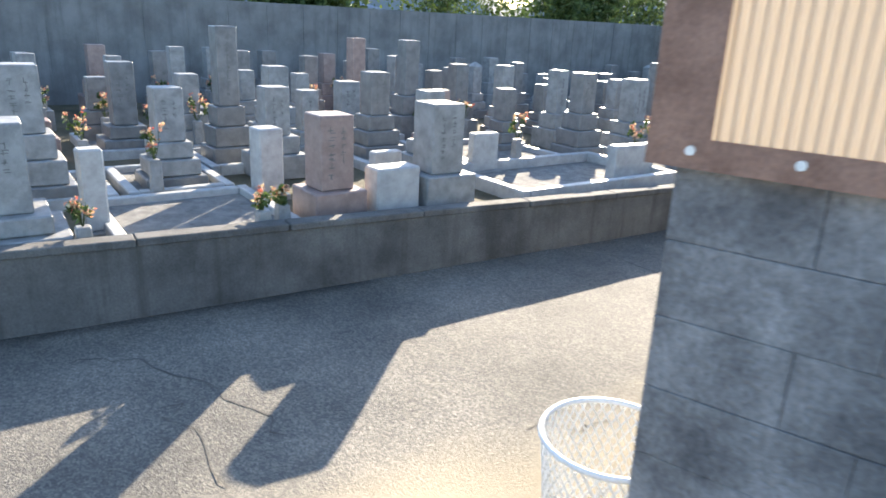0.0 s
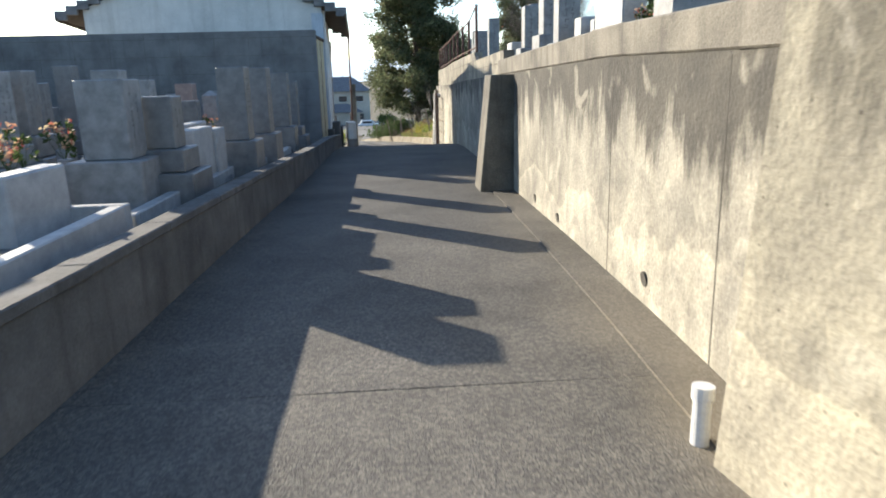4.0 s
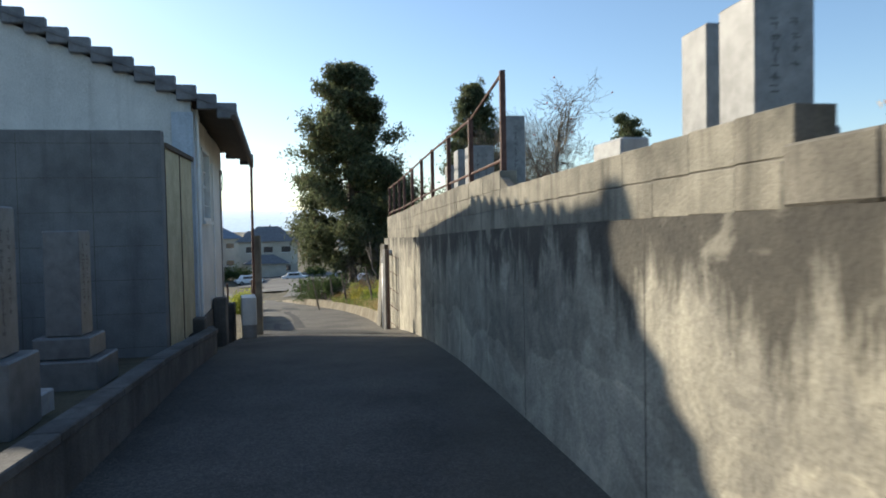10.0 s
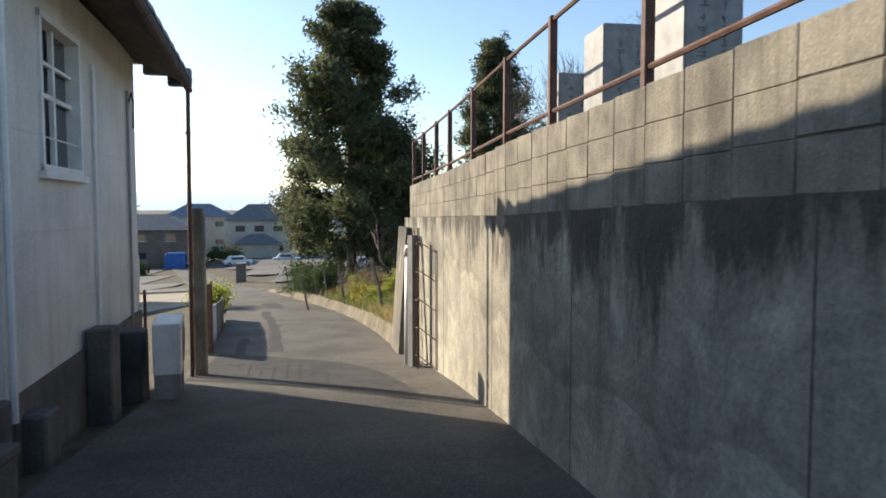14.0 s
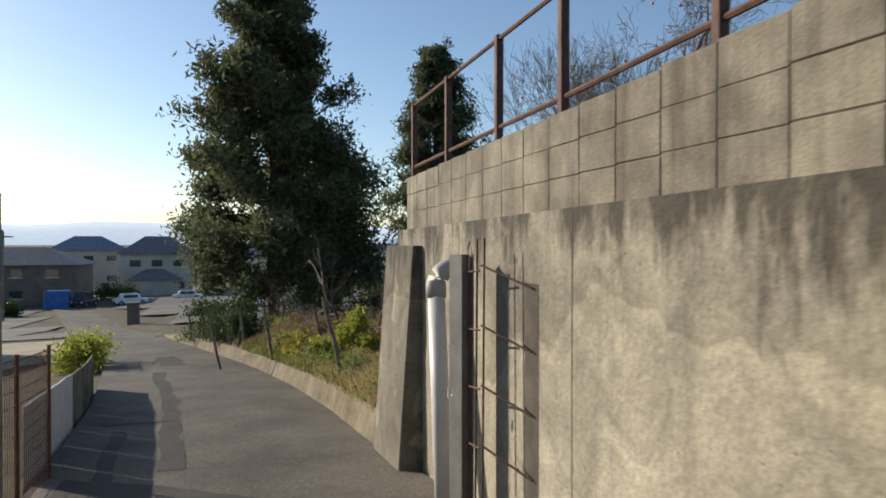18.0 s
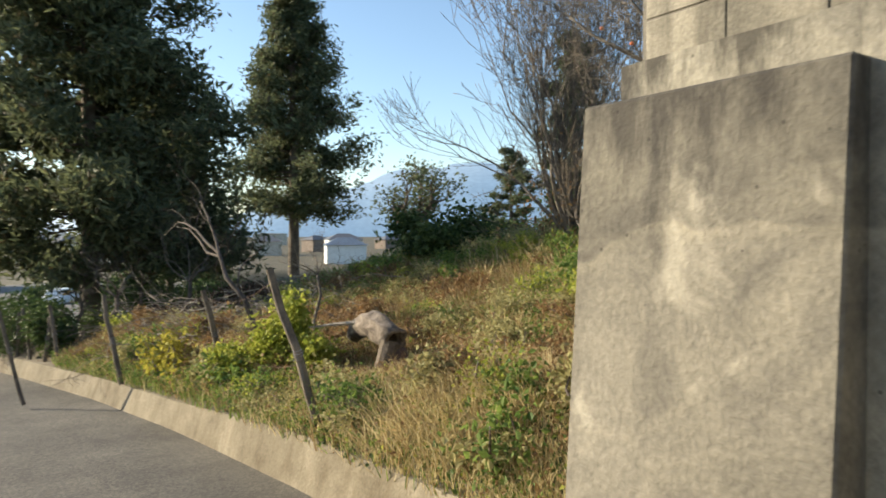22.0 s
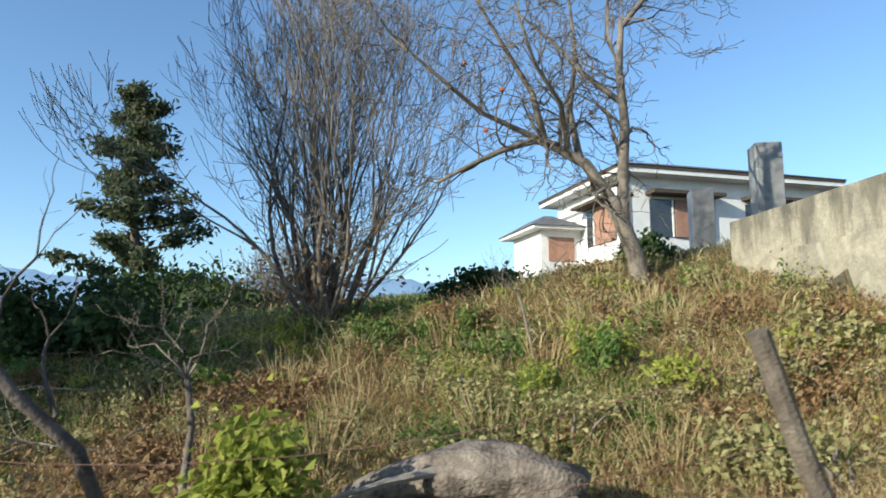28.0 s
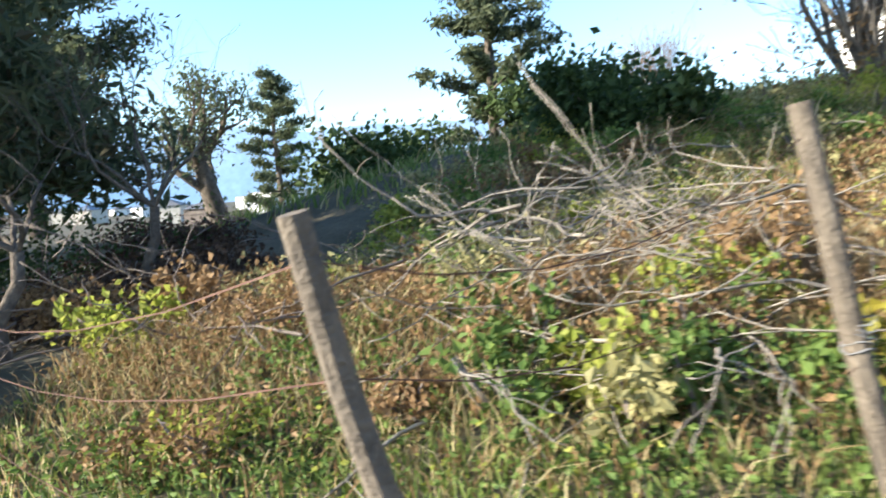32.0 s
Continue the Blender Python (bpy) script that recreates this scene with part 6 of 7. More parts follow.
def leafy_clump(x, y, z, size, n, mat, seed, label, leaf=0.1, name="leafy_bush", stems=True):
    """An uneven bush: twigs and leaves in several lobes."""
    rng = random.Random(seed)
    t = empty(name, pose(x, y, z), label, "bush", "bushes")
    lobes = [(Vector((rng.uniform(-0.7, 0.7) * size[0], rng.uniform(-0.7, 0.7) * size[1], rng.uniform(0.15, 0.85) * size[2])), rng.uniform(0.25, 0.5)) for _ in range(11)]
    if stems:
        limbs = Limbs()
        for c, s in lobes:
            limbs.add([(c.x * 0.2, c.y * 0.2, -0.1), (c.x * 0.6 + rng.gauss(0, 0.05), c.y * 0.6, c.z * 0.6), c], [0.02, 0.012, 0.004], 4)
        limbs.object("twig_core", M_twig, t)["kind"] = "stuff"
    pts = []
    for _ in range(n):
        c, s = rng.choice(lobes)
        pts.append((c.x + rng.gauss(0, s * size[0] * 0.55), c.y + rng.gauss(0, s * size[1] * 0.55), max(0.02, c.z + rng.gauss(0, s * size[2] * 0.5))))
    ob = new("leaves", leaf_mesh("leaves", pts, mat, leaf, rng))
    ob.parent = t
    return t


conifer(-0.5, 48.3, -2.1, 12.2, 5.2, 21, "tall dark green cypress tree behind the bank fence", leaves=104000, bare=0.13, tops=2)
conifer(8.3, 57.0, -0.9, 11.9, 4.0, 22, "dark green cypress tree on the slope", leaves=50000, bare=0.17)
conifer(2.3, 52.5, -1.4, 6.4, 2.6, 26, "lower dark conifer beside the tall cypress", leaves=22000, bare=0.1)
fruit_tree(6.09, 33.93, hill_z(6.09, 33.93) - 0.03)
multi_stem(6.5, 38.25, hill_z(6.5, 38.25) - 0.05, 33, "tall leafless shrub of many grey stems on the bank", height=5.0, stems=32, spread=0.58, mat=M_bark_pale, thick=(0.03, 0.055))
multi_stem(14.2, 42.0, hill_z(14.2, 42.0) - 0.05, 37, "clump of dry reeds on the crest of the bank", height=2.4, stems=60, spread=0.8, thick=(0.012, 0.02), depth=2)


# ---- grass and weeds on the bank ----
def blades(name, n, mat, seed, region, height, width, label, dens=None, lean=0.6):
    rng = np.random.default_rng(seed)
    x0, x1, y0, y1 = region
    xs, ys = rng.uniform(x0, x1, n * 3), rng.uniform(y0, y1, n * 3)
    verts, faces, count = [], [], 0
    for x, y in zip(xs, ys):
        right = lerp(RIGHT, y)
        if x < right + 0.03 or (dens and rng.random() > dens(x, y)):
            continue
        z = hill_z(x, y)
        h = height * rng.uniform(0.45, 1.3)
        a = rng.uniform(0, 6.283)
        wx, wy = math.cos(a) * width, math.sin(a) * width
        lx, ly = rng.normal(0, lean) * h, rng.normal(0, lean) * h
        k = len(verts)
        verts += [(x - wx, y - wy, z - 0.03), (x + wx, y + wy, z - 0.03), (x + lx * 0.4 + wx * 0.8, y + ly * 0.4 + wy * 0.8, z + h * 0.6), (x + lx * 0.4 - wx * 0.8, y + ly * 0.4 - wy * 0.8, z + h * 0.6), (x + lx, y + ly, z + h * rng.uniform(0.75, 1.0))]
        faces += [(k, k + 1, k + 2, k + 3), (k + 3, k + 2, k + 4)]
        count += 1
        if count >= n:
            break
    ob = new(name, mesh_from(name, verts, faces, mat))
    return tagged(ob, label, "grass", kind="stuff")


def patch(x, y, s=0.35, seed=0):
    return noise.noise(Vector((x * s + seed, y * s, seed * 1.7)))


near_bank = (-1.7, 7.5, 31.35, 43)


def dry(x, y):
    """How withered the bank is: tawny along the middle, greener by the kerb, near the wall and in the cypress shade
    zone.
    """
    d = x - lerp(RIGHT, y)
    low = 0.5 - 0.6 * smooth(35.3, 36.6, y) * smooth(43.4, 41.8, y)
    mid = smooth(low, low + 0.9, d) * (0.55 + 0.45 * smooth(36, 38, y)) * smooth(44.0, 42.2, y)
    # greener past the cypress shadow edge: its shade is put into the plant colours
    cypress_shade = smooth(28.9, 30.1, 0.7175 * x + 0.6965 * y)
    return min(1.0, max(0.0, (mid + 0.75 * patch(x, y, 0.55, 4)) * (1 - 0.85 * cypress_shade)))


blades("green_grass", 42000, M_grass, 1, near_bank, 0.13, 0.0045, "patchy green grass and weeds on the bank", lambda x, y: 1.0 - 0.85 * dry(x, y))
blades("dry_grass", 66000, M_grass_dry, 2, near_bank, 0.2, 0.0035, "dry straw-coloured grass on the bank", lambda x, y: 0.15 + 0.6 * dry(x, y) + 0.5 * max(0, patch(x, y, 0.8, 11)) + 1.1 * smooth(35.6, 33.8, y))
# brown weeds thin out past the painted cypress shade; so does far dry grass
blades("brown_weeds", 40000, M_weed_brown, 3, near_bank, 0.2, 0.0045, "withered brown weeds on the bank", lambda x, y: 0.12 * (1 - smooth(29.6, 30.6, 0.7175 * x + 0.6965 * y)) + 0.7 * dry(x, y))
blades("straw_patch", 2600, M_grass_dry, 15, (-0.45, 1.0, 32.3, 33.8), 0.3, 0.004, "bleached straw bent over near the kerb", lambda x, y: 1.0 - 0.8 * min(1.0, ((x - 0.3) / 0.8) ** 2 + ((y - 33.05) / 0.8) ** 2), lean=0.8)
blades("far_grass", 26000, M_grass, 5, (4, 26, 31.4, 60), 0.24, 0.014, "green grass on the upper bank", lambda x, y: 0.8)
blades("far_dry_grass", 12000, M_grass_dry, 6, (4, 22, 31.4, 46), 0.34, 0.01, "dry grass on the upper bank", lambda x, y: (0.4 + patch(x, y, 0.3, 2)) * (1 - 0.85 * smooth(29.6, 30.6, 0.7175 * x + 0.6965 * y)))


def weed_leaves(name, n, mat, seed, region, size, high, label, dens):
    rng = random.Random(seed)
    pts = []
    while len(pts) < n:
        x, y = rng.uniform(region[0], region[1]), rng.uniform(region[2], region[3])
        if x < lerp(RIGHT, y) + 0.03 or rng.random() > dens(x, y):
            continue
        pts.append((x, y, hill_z(x, y) + rng.uniform(0.01, high)))
    ob = new(name, leaf_mesh(name, pts, mat, size, rng, flat=0.45))
    return tagged(ob, label, "weeds", kind="stuff")


weed_leaves("weed_leaves", 42000, M_weed, 7, near_bank, 0.036, 0.15, "small broad weed leaves on the bank", lambda x, y: (0.95 - 0.9 * dry(x, y)) * (0.45 + patch(x, y, 0.9, 7) * 1.2))
weed_leaves("pale_weed_leaves", 12000, M_leaf_lime, 8, near_bank, 0.03, 0.18, "pale green weed leaves on the bank", lambda x, y: (0.8 - 0.7 * dry(x, y)) * (0.4 + patch(x, y, 0.7, 9)))
weed_leaves("fallen_leaves", 40000, M_weed_brown, 9, near_bank, 0.036, 0.2, "brown fallen leaves among the weeds", lambda x, y: 0.15 + 0.7 * dry(x, y))
weed_leaves("dark_undergrowth", 10000, M_leaf, 10, near_bank, 0.05, 0.07, "dark undergrowth low among the weeds", lambda x, y: 0.3 + patch(x, y, 1.1, 5) * 1.3)


# taller clumps of weeds and reeds
crng2 = random.Random(14)
for k in range(430):
    x, y = crng2.uniform(-1.6, 6.8), crng2.uniform(31.6, 43)
    if x < lerp(RIGHT, y) + 0.32 or (x - 0.9) ** 2 + (y - 35.4) ** 2 < 1.1 or y < 31.2 + 0.29 * (x + 0.5):
        continue
    kind = crng2.choice((1, 1, 1, 3)) if crng2.random() < 0.8 * dry(x, y) else crng2.choice((0, 2, 3, 3) if y < 35.2 else (0, 0, 2, 3))
    leafy_clump(x, y, hill_z(x, y) - 0.03, (crng2.uniform(0.16, 0.5), crng2.uniform(0.16, 0.5), crng2.uniform(0.14, 0.44)), 430, (M_weed, M_weed_brown, M_leaf_lime, M_weed_pale)[kind], 300 + k,
                ("low green weed clump on the bank", "withered brown weed clump on the bank", "pale green weed clump on the bank", "straw-green seeding weed clump on the bank")[kind], leaf=crng2.choice((0.035, 0.045, 0.06)), name="weed_clump")
for k in range(11):
    x = crng2.uniform(0.5, 5.5)
    y = 31.25 + 0.29 * (x + 0.24) + crng2.uniform(-0.1, 0.3)
    kind = crng2.choice((0, 0, 0, 2))
    leafy_clump(x, y, hill_z(x, y) - 0.03, (crng2.uniform(0.15, 0.3), crng2.uniform(0.15, 0.25), crng2.uniform(0.2, 0.42)), 420, (M_weed, M_weed_brown, M_leaf_lime)[kind], 700 + k,
                ("green weeds at the foot of the return wall", "", "bright green weeds at the foot of the return wall")[kind], leaf=0.04, name="weed_clump")
for k in range(26):
    x, y = crng2.uniform(1.6, 6.5), crng2.uniform(33.2, 38.5)
    b = Limbs()
    g = empty("reed_clump", pose(x, y, hill_z(x, y) - 0.03), "upright clump of straw-coloured dry reeds", "reeds", "reed clumps")
    for q in range(26):
        dx, dy = crng2.gauss(0, 0.1), crng2.gauss(0, 0.1)
        hh = crng2.uniform(0.25, 0.55)
        b.add([(dx, dy, 0), (dx * 1.5, dy * 1.5, hh * 0.6), (dx * 2.2 + crng2.gauss(0, 0.04), dy * 2.2, hh)], [0.005, 0.004, 0.002], 3)
    b.object("reed_tuft", M_grass_dry, g)["kind"] = "stuff"


# ---- things on the bank ----
def fence_post(base, top, r, label="leaning weathered wooden fence post", mat=None):
    g = empty("fence_post", pose(*base), label, "post", "bank fence posts")
    d = Vector(top) - Vector(base)
    rng = random.Random(int(base[1] * 100))
    pts = [d * u + Vector((rng.gauss(0, 0.008), rng.gauss(0, 0.008), 0)) for u in (-0.2, 0, 0.25, 0.5, 0.75, 1.0)]
    part("post", tubed(pts, [r * 1.05, r * 1.05, r, r, r * 0.95, r * 0.9], sides=9), mat or M_wood, g)
    w = bmesh.new()
    for k in range(5):
        c = d * 0.45 + Vector((0, 0, 0.02 * k))
        tube(w, [(c.x + (r + 0.006) * math.cos(a), c.y + (r + 0.006) * math.sin(a), c.z + 0.01 * math.sin(2 * a + k)) for a in [2 * math.pi * i / 10 for i in range(11)]], 0.003, sides=3)
    part("wire_twist", w, M_grey_metal, g)
    return g


POSTS = [((-0.39, 34.08), (-0.64, 34.58, 0.24), 0.037), ((-0.18, 37.53), (-0.43, 37.61, -0.15), 0.037), ((-1.14, 39.09), (-1.32, 39.34, -0.29), 0.034), ((-2.3, 39.85), (-2.52, 40.03, -0.48), 0.027)]
POSTS += [((lerp(RIGHT, y) + 0.2, y), (lerp(RIGHT, y) + 0.2 + dx, y + dy, road_z(y) + h), 0.035) for y, dx, dy, h in ((42.6, -0.1, 0.1, 1.35), (43.4, 0.1, -0.1, 1.15), (44.3, -0.12, 0.05, 1.3), (45.3, 0.05, 0.1, 1.2), (46.2, -0.2, 0.1, 1.25), (47.2, 0.0, 0.0, 1.3), (48.4, -0.1, 0.1, 1.2), (49.6, 0.1, 0.1, 1.2), (51, -0.1, 0, 1.2))]
tops = []
for (bx, by), top, r in POSTS:
    fence_post((bx, by, hill_z(bx, by) - 0.05), top, r)
    tops.append((Vector((bx, by, hill_z(bx, by))), Vector(top)))
wires = empty("barbed_wire_fence", pose(0, 0, 0), "slack barbed wire strung between the bank posts", "wire")
for u in (0.4, 0.75, 0.93):
    for (b0, t0), (b1, t1) in zip(tops, tops[1:]):
        a, c = b0.lerp(t0, u), b1.lerp(t1, u)
        pts = [a.lerp(c, k / 6) + Vector((0, 0, -0.14 * (1 - (k / 3 - 1) ** 2))) for k in range(7)]
        part("strand", tubed(pts, 0.0018, sides=3), M_rust, wires)


M_log = material("weathered_log", ((0.085, 0.067, 0.053), (0.27, 0.225, 0.18)), 0.95, scale=9, fine=45, bump=0.9)


M_rotten = material("rotten_red_wood", ((0.06, 0.035, 0.027), (0.15, 0.085, 0.06)), 0.95, scale=9, fine=40, bump=1.0)


def fallen_log():
    g = empty("fallen_log", pose(0, 0, 0), "grey weathered fallen log with a dark hollow end", "log")
    rng = random.Random(6)
    path = [Vector(p) for p in ((1.0, 36.3, -0.66), (0.92, 36.0, -0.52), (0.83, 35.65, -0.44), (0.83, 35.35, -0.46), (0.86, 35.06, -0.56))]
    bm = bmesh.new()
    rings = []
    for i, p in enumerate(path):
        d = (path[min(i + 1, 4)] - path[max(i - 1, 0)]).normalized()
        a = d.cross(Vector((0, 0, 1))).normalized()
        b = d.cross(a)
        r = (0.09, 0.115, 0.13, 0.14, 0.13)[i]
        rings.append([bm.verts.new(p + (a * math.cos(t) + b * math.sin(t)) * r * rng.uniform(0.85, 1.15)) for t in [2 * math.pi * k / 16 for k in range(16)]])
    for r0, r1 in zip(rings, rings[1:]):
        for k in range(16):
            bm.faces.new((r0[k], r0[(k + 1) % 16], r1[(k + 1) % 16], r1[k]))
    c = path[-1] - (path[-1] - path[-2]).normalized() * 0.3
    inner = [bm.verts.new(path[-1] + (v.co - path[-1]) * 0.72) for v in rings[-1]]
    deep = [bm.verts.new(c + (v.co - path[-1]) * 0.5) for v in rings[-1]]
    for k in range(16):
        e = (k + 1) % 16
        bm.faces.new((rings[-1][k], rings[-1][e], inner[e], inner[k]))
        bm.faces.new((inner[k], inner[e], deep[e], deep[k]))
    bm.faces.new(deep)
    bm.faces.new(rings[0][::-1])
    bmesh.ops.subdivide_edges(bm, edges=bm.edges[:], cuts=1)
    for v in bm.verts:
        v.co += Vector((noise.noise(v.co * 7), noise.noise(v.co * 7 + Vector((9, 0, 0))), noise.noise(v.co * 7 + Vector((0, 9, 0))))) * 0.03
    part("trunk", bm, M_log, g, smooth=True)
    part("stump_leg", tubed([(0.82, 35.1, -0.58), (0.72, 35.08, -0.8), (0.7, 35.12, -1.15)], [0.11, 0.09, 0.1], sides=10), M_bark, g)
    b = bmesh.new()
    bmesh.ops.create_cone(b, cap_ends=True, segments=14, radius1=0.26, radius2=0.13, depth=0.55, matrix=Matrix.Translation((0.86, 35.08, -0.92)))
    bmesh.ops.subdivide_edges(b, edges=b.edges[:], cuts=2, use_grid_fill=True)
    for v in b.verts:
        v.co += Vector((noise.noise(v.co * 6), noise.noise(v.co * 6 + Vector((5, 0, 0))), 0.4 * noise.noise(v.co * 6 + Vector((0, 5, 0))))) * 0.11
    part("root_stump", b, M_rotten, g, "dark reddish rotten root stump", smooth=True)
    part("dead_limb", tubed([(0.8, 35.75, -0.44), (0.62, 36.0, -0.47), (0.4, 36.25, -0.52)], [0.03, 0.02, 0.008], sides=6), M_deadwood, g)


fallen_log()
leafy_clump(0.2, 36.62, hill_z(0.2, 36.62), (0.32, 0.32, 0.8), 5200, M_leaf_lime, 41, "bright lime-green vine heaped over a stump", leaf=0.06, name="vine_mound")
leafy_clump(-0.05, 37.2, hill_z(0, 37.2), (0.5, 0.5, 0.3), 500, M_leaf_yellow, 42, "pale green vine trailing over dead weeds", leaf=0.07, name="vine_mound")
leafy_clump(-0.62, 38.62, hill_z(-0.6, 38.62), (0.4, 0.55, 0.5), 240, M_leaf_yellow, 43, "yellowing large-leaved vine at the kerb", leaf=0.075, name="vine_mound")
leafy_clump(0.42, 36.3, hill_z(0.42, 36.3), (0.4, 0.35, 0.42), 1500, M_leaf_lime, 141, "lime-green vine spilling beside the fallen log", leaf=0.06, name="vine_mound")
leafy_clump(-0.28, 36.85, hill_z(-0.28, 36.85), (0.3, 0.4, 0.4), 900, M_leaf_lime, 142, "lime-green vine over weeds at the kerb", leaf=0.06, name="vine_mound")
leafy_clump(-0.75, 38.2, hill_z(-0.75, 38.2), (0.35, 0.5, 0.32), 260, M_leaf_yellow, 143, "yellowing large-leaved vine over dead stalks", leaf=0.075, name="vine_mound")
leafy_clump(-0.45, 38.95, hill_z(-0.45, 38.95), (0.4, 0.35, 0.42), 200, M_leaf_yellow, 144, "yellowing large-leaved vine by the brush", leaf=0.075, name="vine_mound")
leafy_clump(5.7, 41.2, hill_z(5.7, 41.2), (1.5, 1.3, 0.95), 5200, M_leaf, 45, "dark evergreen shrub on the bank", leaf=0.12)
leafy_clump(10.5, 48, hill_z(10.5, 48), (2.4, 2.0, 1.6), 6000, M_leaf, 46, "dark evergreen thicket on the slope", leaf=0.17)
leafy_clump(14, 44, hill_z(14, 44), (2.6, 2.4, 1.3), 6000, M_leaf, 47, "dark shrubs along the crest", leaf=0.17)
leafy_clump(11.5, 36.5, hill_z(11.5, 36.5), (2.6, 1.2, 0.6), 3500, M_leaf, 48, "low green scrub along the crest", leaf=0.12)
leafy_clump(7.6, 33.7, hill_z(7.6, 33.7), (0.9, 0.5, 0.4), 1400, M_leaf, 49, "green scrub at the foot of the return wall", leaf=0.1)
for k, (x, y, sx, sy, sz) in enumerate(((-2.0, 46.2, 0.9, 1.5, 0.9), (-2.6, 50, 1.2, 2.0, 0.9), (0.6, 44.2, 0.8, 0.9, 0.35), (1.2, 46.5, 1.5, 1.6, 1.2))):
    leafy_clump(x, y, hill_z(x, y), (sx, sy, sz), 5200, M_leaf if k != 2 else M_weed_brown, 60 + k, "broad-leaved green bush behind the bank fence" if k != 2 else "withered brown bush behind the bank fence", leaf=0.055)


def brush_pile(x, y, seed, n, size, label, mat=None):
    rng = random.Random(seed)
    g = empty("brush_pile", pose(x, y, 0), label, "brush", "brush piles")
    for k in range(n):
        limbs = Limbs()
        a = rng.gauss(2.6, 0.8)
        o = Vector((rng.gauss(0, size[0]), rng.gauss(0, size[1]), 0))
        o.z = hill_z(x + o.x, y + o.y) + abs(rng.gauss(0.12, size[2]))
        d = Vector((math.cos(a), math.sin(a), rng.gauss(0.02, 0.08)))
        tips = []
        grow(limbs, o, d, rng.uniform(0.35, 0.75), rng.uniform(0.006, 0.014), 2, rng, tips, spread=0.5, lift=0.0, split=(1, 2), bend=0.2, keep=0.7, least=0.003)
        limbs.object("branch", mat or M_deadwood, g)


brush_pile(1.6, 40.2, 51, 95, (0.75, 0.75, 0.17), "heap of pale dead prunings on the bank")
brush_pile(0.0, 39.8, 58, 44, (0.5, 0.55, 0.2), "scattered dead branches by the fence")
brush_pile(0.6, 43.0, 53, 30, (0.9, 1.0, 0.12), "tangle of leafless branches behind the fence", M_twig)
brush_pile(0.4, 45.5, 54, 36, (1.0, 1.2, 0.3), "tangle of leafless branches below the cypress", M_twig)


M_deadbark = material("dark_dead_bark", ((0.05, 0.04, 0.034), (0.13, 0.105, 0.088)), 0.95, scale=8, fine=50, bump=0.6)


def leaning_limb():
    g = empty("leaning_dead_tree", pose(0, 0, 0), "dark dead tree leaning over the fence with bare limbs", "tree")
    rng = random.Random(71)
    limbs, tips = Limbs(), []
    main = Limbs()
    main.add([(0.12, 37.1, -0.75), (-0.02, 37.25, -0.25), (-0.18, 37.45, 0.0), (-0.2, 37.66, 0.26), (-0.2, 37.82, 0.46), (-0.2, 38.2, 0.76), (-0.2, 38.6, 1.0)], [0.034, 0.032, 0.028, 0.024, 0.018, 0.013, 0.007], 8)
    main.object("trunk", M_deadbark, g)
    main = Limbs()
    main.add([(-0.2, 37.7, 0.3), (-0.25, 38.04, 0.42), (-0.28, 38.5, 0.6), (-0.3, 39.02, 0.7), (-0.3, 39.45, 0.72), (-0.3, 40.0, 0.61), (-0.3, 40.6, 0.5)], [0.02, 0.019, 0.016, 0.013, 0.01, 0.007, 0.003], 6)
    main.object("limb", M_deadbark, g)
    main = Limbs()
    main.add([(-0.2, 37.66, 0.26), (-0.2, 38.28, 0.3), (-0.2, 38.65, 0.46), (-0.2, 39.24, 0.62), (-0.25, 39.8, 0.66)], [0.02, 0.018, 0.014, 0.01, 0.004], 6)
    main.object("limb", M_deadbark, g)
    for p, d, l, r in (((-0.2, 38.2, 0.76), (0.2, 0.6, -0.3), 0.5, 0.01), ((-0.2, 37.9, 0.5), (0, 0.3, 1), 0.45, 0.012), ((-0.2, 38.0, 0.6), (-0.2, 0.9, 0.1), 0.5, 0.01), ((-0.28, 38.5, 0.6), (0.1, 0.7, 0.7), 0.45, 0.01), ((-0.3, 39.0, 0.7), (-0.1, 0.9, 0.5), 0.4, 0.008),
                       ((-0.3, 39.4, 0.72), (0.3, 0.6, -0.5), 0.4, 0.007), ((-0.2, 38.6, 0.45), (0.1, 0.6, -0.5), 0.45, 0.008), ((-0.2, 39.1, 0.6), (0, 0.7, 0.6), 0.4, 0.007), ((-0.1, 37.3, -0.1), (0.3, 0.3, 0.8), 0.5, 0.014), ((-0.19, 37.6, 0.2), (0.5, -0.3, 0.9), 0.45, 0.012), ((-0.2, 38.6, 1.0), (0, 1, 0.3), 0.5, 0.009)):
        grow(limbs, p, d, l, r, 2, rng, tips, spread=0.55, lift=0.02, split=(2, 2), bend=0.22, keep=0.72)
    limbs.object("twig_tangle", M_deadbark, g)["kind"] = "stuff"


leaning_limb()
bare_tree(0.92, 37.22, hill_z(0.92, 37.22), 72, "slender leafless sapling among the weeds", height=1.5, radius=0.022, trunk=0.9, lean=(0.02, 0.05), depth=3)
bare_tree(3.9, 35.3, hill_z(3.9, 35.3), 73, "thin dry stalk with bare twigs", height=1.1, radius=0.014, trunk=0.75, lean=(-0.1, 0.15), depth=3)


for k, (x, y, hh) in enumerate(((0.9, 44.4, 3.2), (0.3, 46.6, 3.4), (-0.6, 44.0, 2.4), (-1.0, 46.4, 2.6))):
    bare_tree(x, y, hill_z(x, y), 140 + k, "dark leafless sapling tangled behind the fence", height=hh, radius=0.05, trunk=hh * 0.3, lean=(0.1, -0.1), depth=4, bark=M_bark)
